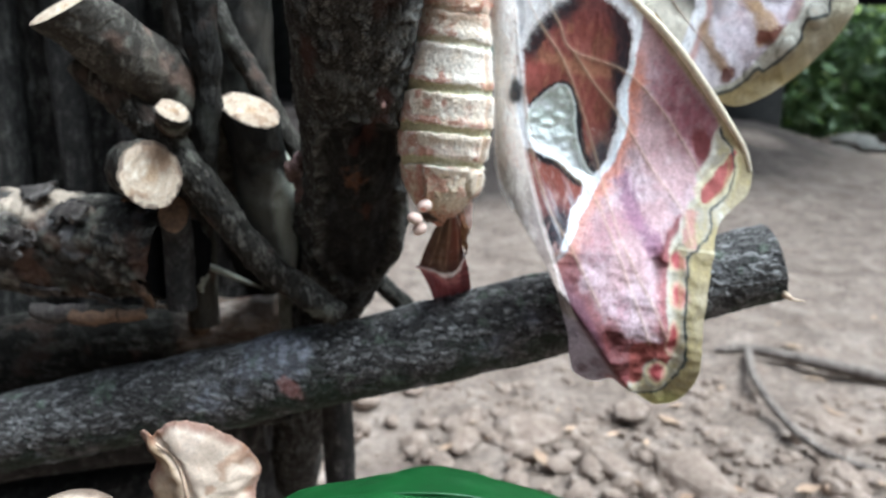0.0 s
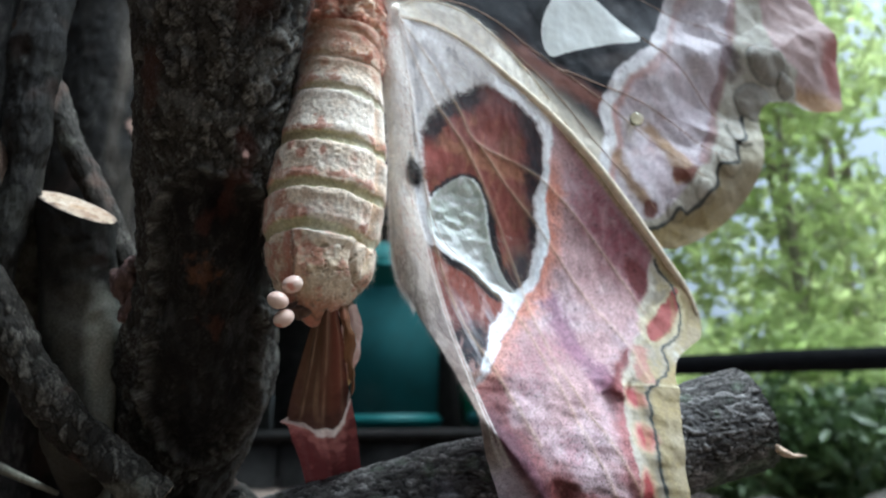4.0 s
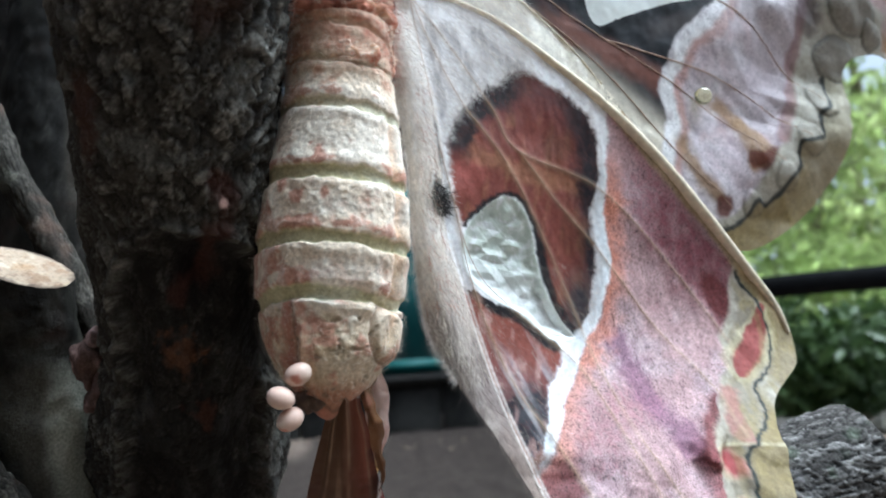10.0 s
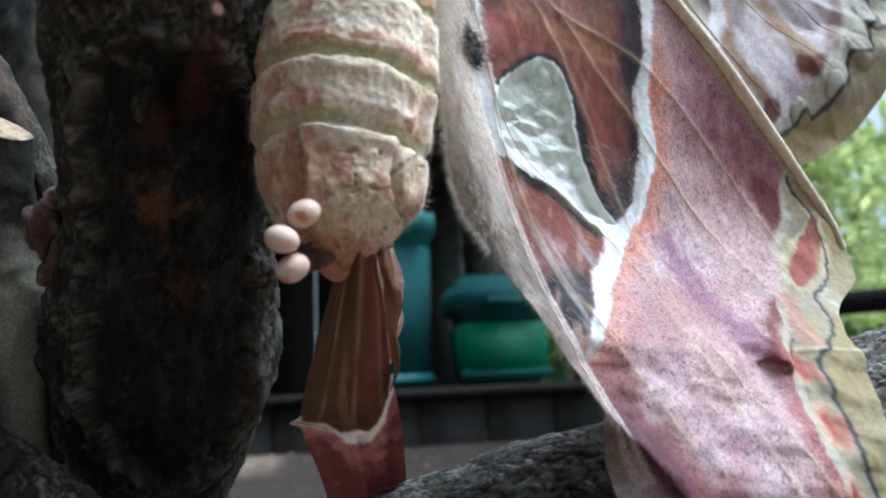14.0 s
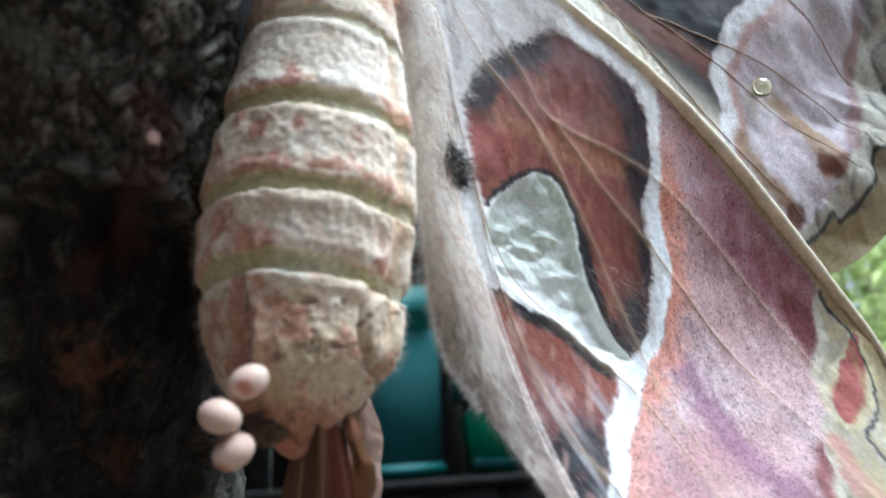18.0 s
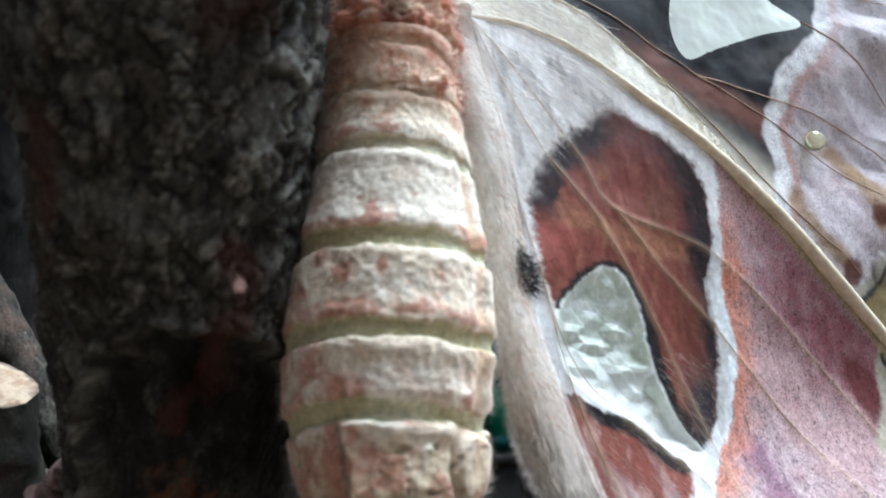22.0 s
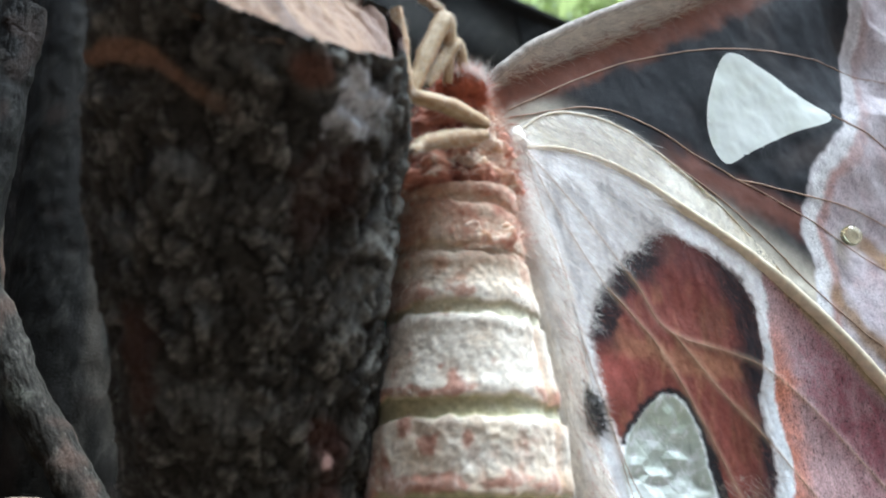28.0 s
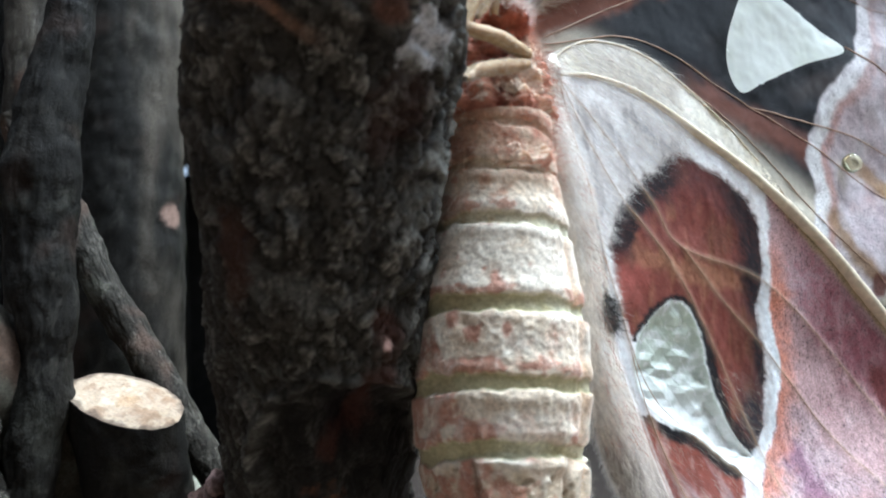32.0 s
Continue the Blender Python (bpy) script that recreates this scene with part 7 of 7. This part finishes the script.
def make_thorax():
    n, m = 160, 200
    zz = np.linspace(264.5, 287.0, n)
    cx = np.interp(zz, [264, 272, 280, 286, 290], [2.8, 3.2, 4.2, 4.8, 5.0])
    cy = np.interp(zz, [264, 280, 290], [158.5, 156.5, 157])
    r = np.interp(zz, [264.5, 267, 270, 273, 276, 279, 282, 285, 287], [6.2, 6.8, 6.0, 6.5, 5.7, 5.8, 4.6, 3.0, 0.3])
    a = np.linspace(0, 2 * np.pi, m, endpoint=False)
    Z = np.repeat(zz, m)
    A = np.tile(a, n)
    p = np.stack([(cx[:, None] + r[:, None] * np.cos(a)).ravel(), (cy[:, None] + r[:, None] * np.sin(a)).ravel(), Z], 1)
    out = np.stack([np.cos(A), np.sin(A), 0 * A], 1)
    v = p + out * (1.7 * fbm(p, 3.4, 4, 71) + 0.9 * (ridged(p, 1.8, 3, 72) - 0.5))[:, None] * np.clip(np.repeat(r, m) / 4, 0, 1)[:, None]
    n_mid, n_big = fbm(p, 1.5, 4, 73), fbm(p, 4, 3, 74)
    c = np.tile(np.array([0.46, 0.20, 0.13]), (len(p), 1))
    c = paint(c, (0.56, 0.36, 0.20), step(0.0, 0.6, n_big) * 0.9)
    # crevice shade painted as dark red into the hollows between lumps
    c = paint(c, (0.12, 0.022, 0.02), step(0.1, 0.6, -fbm(p, 3.4, 4, 71) + 0.3 * n_mid) * 0.9)
    c = paint(c, (0.74, 0.63, 0.50), step(0.05, 0.45, n_mid + n_big) * 0.85)
    body = piece("thorax", v * MM, grid_faces(n, m, True), SKIN_BODY, moth, "woolly russet thorax", colours=c, at=(0.004, 0.157, 0.265))
    g = np.random.default_rng(12)
    for name, mat, count, seed, label in (("russet_hair", HAIR_RED, 9000, 13, "russet wool"), ("cream_hair", HAIR_CREAM, 7000, 14, "cream wool")):
        sel = g.integers(0, len(v), count)
        if seed == 14:
            sel = sel[n_big[sel] > -0.12]
        hv, hf = bristles(v[sel] * MM, out[sel] * 0.7 + np.array([0.1, 0, -0.6]), 0.0017, 0.000018, 0.6, seed, 0.6)
        piece(name, hv, hf, mat, body, label, smooth=False)
    h, hf = noise_drop((0.0050, 0.1525, 0.2828), 0.0027, (1, 1, 0.95), 5, 0.4, 5)
    head = piece("head", h, hf, HAIR_RED, moth, "small woolly russet head")
    k = g.integers(0, len(h), 4000)
    hv, hf = bristles(h[k], (h[k] - h.mean(0)) / 0.0030, 0.0012, 0.000018, 0.5, 15, 0.5)
    piece("head_hair", hv, hf, HAIR_RED, head, "", smooth=False)
    k = np.where((h[:, 2] > 0.2832) & (h[:, 0] > 0.0042))[0]
    k = g.choice(k, 2600)
    hv, hf = bristles(h[k], (h[k] - h.mean(0)) / 0.0030, 0.0014, 0.000018, 0.5, 17, 0.5)
    piece("pale_tuft", hv, hf, HAIR_WHITE, head, "pale tuft", smooth=False)


def make_leg(path, radii, feet=True):
    p = [tuple(c * MM for c in q) for q in path]
    v, f, pts, t = tube(p, [c * MM * 1.05 for c in radii], 110, 20, lambda q, a, b: 0.00010 * fbm(q, 0.0012, 3, 80) + 0.00014 * np.cos(2 * b + 0.6) + 0.00006 * np.cos(5 * b))
    a = np.tile(np.linspace(0, 2 * np.pi, 20, endpoint=False), 110)
    c = np.tile(np.array([0.44, 0.325, 0.19]), (len(v), 1))
    c = paint(c, (0.34, 0.20, 0.10), step(0.3, 0.9, np.cos(2 * a + 0.9) + 0.5 * fbm(v, 0.0015, 3, 82)) * 0.8)
    c = paint(c, (0.60, 0.50, 0.36), step(0.2, 0.8, fbm(v, 0.0012, 3, 83)) * 0.6)
    c = paint(c, (0.22, 0.12, 0.06), step(0.45, 0.8, fbm(v, 0.002, 3, 84)) * 0.7)
    leg = piece("leg", v, f, LEG, moth, "jointed straw-coloured leg", colours=c)
    g = np.random.default_rng(len(path))
    sel = g.integers(0, len(v), 1500)
    hv, hf = bristles(v[sel], np.tile([0.0, -0.5, -0.6], (len(sel), 1)), 0.0006, 0.00002, 0.3, 3, 0.5)
    piece("leg_hair", hv, hf, HAIR_CREAM, leg, smooth=False)


def make_other_wing():
    """The far hind wing, seen almost edge on between abdomen and log: a brown blade with a red, white-lined hem."""
    n, m = 200, 60
    s = np.linspace(0, 1, n)
    left = spline([(-2.5, 161.5, 224.0), (-1.0, 159.5, 220.5), (-2.7, 165.2, 215.3), (-4.4, 170.4, 210.5), (-5.9, 176.2, 205.3), (-5.6, 179.3, 202.4), (-3.8, 185.4, 196.9), (-2.6, 191.4, 191.5)], n)
    right = spline([(4.6, 162.0, 224.0), (3.3, 159.1, 220.8), (4.1, 163.3, 217.0), (4.8, 169.5, 211.4), (5.7, 174.0, 207.3), (6.5, 177.7, 203.9), (7.3, 183.6, 198.5), (7.8, 188.4, 194.2)], n)
    k = np.linspace(0, 1, m)
    v = left[:, None] * (1 - k)[None, :, None] + right[:, None] * k[None, :, None]
    v = v.reshape(-1, 3)
    S, K = np.repeat(s, m), np.tile(k, n)
    v[:, 1] += -2.2 * np.sin(K * np.pi) + 1.0 * np.abs(np.sin(K * 5 + 0.6)) * step(0.0, 0.3, S) + 0.4 * fbm(v, 4, 3, 90)
    n_mid = fbm(v, 1.5, 4, 91)
    c = np.tile(np.array([0.085, 0.042, 0.024]), (len(v), 1))
    c = paint(c, (0.17, 0.055, 0.035), step(0.4, 0.9, K))
    c = paint(c, (0.28, 0.18, 0.11), step(0.1, 0.8, fbm(np.stack([K * 9, 0 * K, S * 1.2], 1), 1.0, 3, 92)) * 0.5)
    for at_ in (0.22, 0.55, 0.84):
        rib_ = np.abs(K - at_ - 0.06 * np.sin(S * 5))
        c = paint(c, (0.40, 0.27, 0.17), step(0.035, 0.01, rib_) * 0.35 * step(0.1, 0.25, S) * (1 + fbm(v, 5, 2, 98)))
        v[:, 1] -= 0.5 * np.exp(-(rib_ / 0.05) ** 2)
    v[:, 0] -= 1.3 * np.exp(-((S - 0.62) / 0.025) ** 2) * (1 - K) ** 6
    hem = S - np.interp(K, [0, 0.15, 0.4, 0.65, 0.82, 1], [0.60, 0.66, 0.74, 0.76, 0.70, 0.52])
    c = paint(c, (0.06, 0.025, 0.02), step(-0.26, -0.03, hem + 0.1 * n_mid) * 0.85)
    c = paint(c, (0.13, 0.032, 0.032), step(0.0, 0.02, hem + 0.02 * n_mid))
    c = paint(c, (0.38, 0.15, 0.135), step(0.0, 0.02, hem) * step(0.10, 0.02, hem + 0.07 * n_mid) * 0.8)
    c = paint(c, (0.30, 0.10, 0.09), step(0.0, 0.02, hem) * step(0.2, 0.8, fbm(v, 2.0, 4, 97)) * 0.6)
    v[:, 1] -= 0.8 * step(-0.02, 0.03, hem)
    c = paint(c, (0.78, 0.68, 0.64), step(0.028, 0.010, np.abs(hem + 0.02 * n_mid)) * (0.5 + 0.5 * step(0.2, 0.5, K)))
    wing = piece("hind_wing", v * MM, grid_faces(n, m), SKIN_WING, moth, "far hind wing seen edge on, brown with a red hem", colours=c)
    # a second brown fold beside it, and the pale rosy edge behind both
    for name, lf, rt, colour, label in (("fold", [(3.0, 163.0, 224.0), (3.3, 159.1, 220.8), (4.1, 163.3, 217.0), (4.8, 169.5, 211.4), (5.7, 174.0, 207.3)], [(5.6, 166.0, 224.0), (5.2, 160.5, 221.4), (5.9, 162.6, 218.2), (6.2, 166.0, 214.8), (5.7, 174.0, 207.3)], (0.15, 0.07, 0.032), "brown folded strip"),
                                        ("folded_edge", [(3.0, 174.0, 224.9), (3.4, 174.0, 219.0), (4.1, 174.0, 213.7), (4.6, 174.0, 209.1)], [(6.6, 174.0, 225.5), (7.3, 174.6, 220.5), (6.2, 173.6, 214.6), (4.7, 174.0, 208.9)], (0.75, 0.56, 0.49), "pale rose folded edge")):
        lf, rt = spline(lf, 60), spline(rt, 60)
        q = np.linspace(0, 1, 20)
        v = (lf[:, None] * (1 - q)[None, :, None] + rt[:, None] * q[None, :, None]).reshape(-1, 3)
        Q, T = np.tile(q, 60), np.repeat(np.linspace(0, 1, 60), 20)
        v += np.stack([0.5 * fbm(v, 3, 2, 96), -1.4 * np.sin(Q * np.pi) + 0.7 * fbm(v, 2.5, 3, 94), 0 * Q], 1)
        c = np.tile(np.array(colour), (len(v), 1))
        c = paint(c, (0.62, 0.48, 0.12), step(0.7, 0.95, T) * (name != "fold"))
        c = paint(c, (0.48, 0.22, 0.16), step(0.2, 0.8, fbm(v, 3, 3, 95)) * 0.5)
        piece(name, v * MM, grid_faces(60, 20), SKIN_WING, wing, label, colours=c)


make_hind_wing()
make_fore_wing()
make_abdomen()
make_thorax()
make_other_wing()
make_leg([(6.3, 150, 277.6), (2.5, 147.5, 278.6), (-1.4, 145.6, 279.0), (-2.0, 144.4, 280.4), (-2.0, 145.0, 285.0), (-2.0, 144.6, 288.6)], [0.75, 0.95, 0.7, 0.6, 0.85, 0.5])
make_leg([(6.0, 150, 276.4), (2.5, 148.2, 275.4), (-0.5, 146.6, 274.2), (-2.2, 145, 272.6)], [0.75, 1.0, 0.9, 0.4])
make_leg([(3.0, 150, 283.0), (3.6, 148, 287.0), (3.7, 147, 288.9), (2.8, 146.6, 288.2), (0.6, 146, 284.0), (-1.4, 145.5, 279.4)], [0.6, 0.75, 0.55, 0.85, 0.8, 0.5])
make_leg([(3.7, 147.2, 289.0), (2.4, 147, 290.6), (0.4, 146.4, 291.9), (-3.2, 145, 293.0)], [0.5, 0.5, 0.45, 0.35])
make_leg([(5.0, 151, 283.0), (4.8, 149, 286.8), (3.6, 148.2, 286.2), (1.8, 147.6, 283.4), (0.2, 147, 281.2)], [0.6, 0.6, 0.6, 0.6, 0.4])

SHELL = scaled("pale egg shell", 0.4, 0.0, 0.0, 0.06, 0.01, 0.0004)
for k, (at, turn, stain) in enumerate((((-4.0, 153.6, 224.2), 25, (-0.3, -0.9, -0.45)), ((-6.1, 153.2, 221.5), -20, (0.4, 0.2, -1.0)), ((-5.2, 154.6, 218.9), 30, (-1.0, -0.1, -0.5)))):
    v, f = noise_drop((0, 0, 0), 0.00155, (1.12, 0.95, 0.88), 0, 0.0, 4)
    u = v / np.linalg.norm(v, axis=1)[:, None]
    c = np.tile(np.array([0.62, 0.44, 0.36]), (len(v), 1))
    c = paint(c, (0.68, 0.54, 0.45), step(0.0, 0.8, fbm(u, 1.2, 3, k + 3)))
    w = u @ (np.array(stain) / np.linalg.norm(stain))
    c = paint(c, (0.46, 0.15, 0.10), step(0.82, 0.95, w + 0.10 * fbm(u, 0.5, 3, k)) * 0.85)
    a = radians(turn)
    v[:, [0, 2]] = v[:, [0, 2]] @ np.array([[math.cos(a), math.sin(a)], [-math.sin(a), math.cos(a)]])
    egg = tagged(piece("egg", v + np.array(at) * MM, f, SHELL, colours=c), ("pale rose moth egg with a brown smear", "pale cream moth egg stuck to the others", "pale moth egg with a rusty underside")[k], "egg", "eggs at the abdomen's tip")


def make_pile_details():
    """A knot on the bare log, a burl on the stake, torn bits of bark and a white chip in the pile."""
    log = [o for o in scene.objects if o.name.startswith("low_log")][0]
    v, f = noise_drop((-0.0782, 0.2172, 0.1745), 0.0034, (1.05, 0.4, 0.9), 11, 0.12, 3)
    piece("knot", v, f, WOOD_BROWN, log, "orange brown knot")
    stake = scene.objects["stake"]
    for at, r, sq, seed in (((-0.0362, 0.1745, 0.2290), 0.0026, (0.9, 1, 1.5), 5), ((-0.0350, 0.1750, 0.2245), 0.0020, (0.9, 1, 1.5), 6), ((-0.0352, 0.1735, 0.2325), 0.0014, (1, 1, 1), 7)):
        v, f = noise_drop(at, r, sq, seed, 0.45, 4)
        c = np.tile(np.array([0.10, 0.06, 0.05]), (len(v), 1))
        c = paint(c, (0.30, 0.20, 0.18), step(0.1, 0.7, fbm(v, 0.0018, 3, seed)))
        piece("burl", v, f, BARK, stake, "reddish grey burl", colours=c)
    g = np.random.default_rng(52)
    for k, (x, y, z, s) in enumerate(((-67.8, 192, 197.5, 3.6), (-97, 172, 193, 5), (-88, 170, 192.5, 4), (-80, 171, 193, 3.4), (-46, 219, 168, 3.0), (-70, 212, 163, 3.2))):
        n, m = 9, 7
        U, A = np.meshgrid(np.linspace(-1, 1, n), np.linspace(-1, 1, m), indexing="ij")
        e = 1 + 0.5 * fbm(np.stack([U.ravel() * 2 + k, A.ravel() * 2, 0 * U.ravel()], 1), 1.0, 2, k).reshape(U.shape)
        w = (1 - 0.45 * np.abs(U)) * e
        tall = k == 0
        q = np.stack([x + (A * s * 0.4 * w if tall else U * s * 1.5), y + 0.3 * s * A ** 2 + 0 * U, z + (U * s * 1.2 if tall else A * s * 0.4 * w + 0.2 * s * U ** 2)], -1).reshape(-1, 3)
        q += 0.25 * np.stack([fbm(q, 3, 2, k + j) for j in range(3)], 1) * s * 0.4
        ob = piece("wood_chip", q * MM, grid_faces(n, m), (BARK_PALE if k == 0 else WOOD_BROWN, BARK_LOG, WOOD_BROWN)[k % 3])
        so = ob.modifiers.new("thickness", "SOLIDIFY")
        so.thickness = 0.0008
        tagged(ob, ("pale chip of split wood", "greyish torn bark chip", "brown torn bark chip")[k % 3] + " caught in the woodpile", "wood chip", "chips in the woodpile")


make_pile_details()

DRY_LEAF = [(-61, 181.6), (-57, 183.0), (-54, 185.4), (-49, 186.2), (-44, 184.2), (-40, 180.4), (-37.2, 176), (-37.6, 171), (-38.5, 160), (-44, 149), (-52, 147), (-58, 156), (-59, 170), (-57.4, 178)]
DRY_SKIN = scaled("dry papery leaf", 0.9, 0.0, 0.25, 0.15, 0.1, 0.0008)


def make_dry_leaf():
    """A broad dry leaf, bellied towards the viewer, with a ragged rim and a torn tip."""
    p, f, edge = sheet(DRY_LEAF, 0.5, [(0, 0), (1, 0), (0, 1)])
    p3 = np.stack([p[:, 0], 0 * p[:, 0], p[:, 1]], 1)
    x, z = p[:, 0] + 0.8 * fbm(p3, 3, 3, 4), p[:, 1] + 0.7 * fbm(p3, 2.5, 3, 5)
    rib = spline([(-56, 182), (-51.5, 178), (-49.5, 168), (-49, 150)], 60)
    d, _ = nearest(p, rib)
    left = p[:, 0] < np.interp(p[:, 1], rib[::-1, 1], rib[::-1, 0])
    rim, _ = nearest(p, edge, True)
    y = 124 + 0.035 * (p[:, 0] + 49) ** 2 + 0.02 * np.maximum(0, p[:, 1] - 174) ** 2 + 1.2 * np.exp(-(d / 0.9) ** 2) + 1.2 * fbm(p3, 9, 3, 6) + 1.6 * left * step(0, 5, d)
    c = np.tile(np.array([0.60, 0.47, 0.36]), (len(p), 1))
    c = paint(c, (0.46, 0.30, 0.16), left * step(0.2, 1.5, d) * (0.7 + 0.4 * fbm(p3, 5, 3, 7)))
    c = paint(c, (0.70, 0.60, 0.50), step(0.1, 0.8, fbm(p3, 6, 4, 8)) * 0.6)
    c = paint(c, (0.26, 0.13, 0.09), step(2.2, 0.3, rim + 0.9 * fbm(p3, 2, 3, 9)) * 0.8)
    c = paint(c, (0.34, 0.17, 0.09), step(0.45, 0.8, fbm(p3, 2.4, 4, 10)) * 0.6)
    c = paint(c, (0.72, 0.60, 0.46), step(0.7, 0.2, d) * 0.6)
    leaf = thing("dry_leaf", (-0.048, 0.125, 0.147), "curled dry tan leaf with a torn brown rim beside the log", "leaf")
    ob = piece("blade", np.stack([x, y, z], 1) * MM, f[:, ::-1], DRY_SKIN, leaf, colours=c)
    so = ob.modifiers.new("thickness", "SOLIDIFY")
    so.thickness = 0.0004
    v, ff, _, _ = tube(np.stack([rib[:, 0], np.interp(rib[:, 1], [147, 174, 186], [124.6, 124.6, 127.4]), rib[:, 1]], 1)[::6] * MM, [0.0002, 0.0004, 0.0006], 40, 8)
    piece("midrib", v, ff, LEAF_DRY, leaf)


make_dry_leaf()
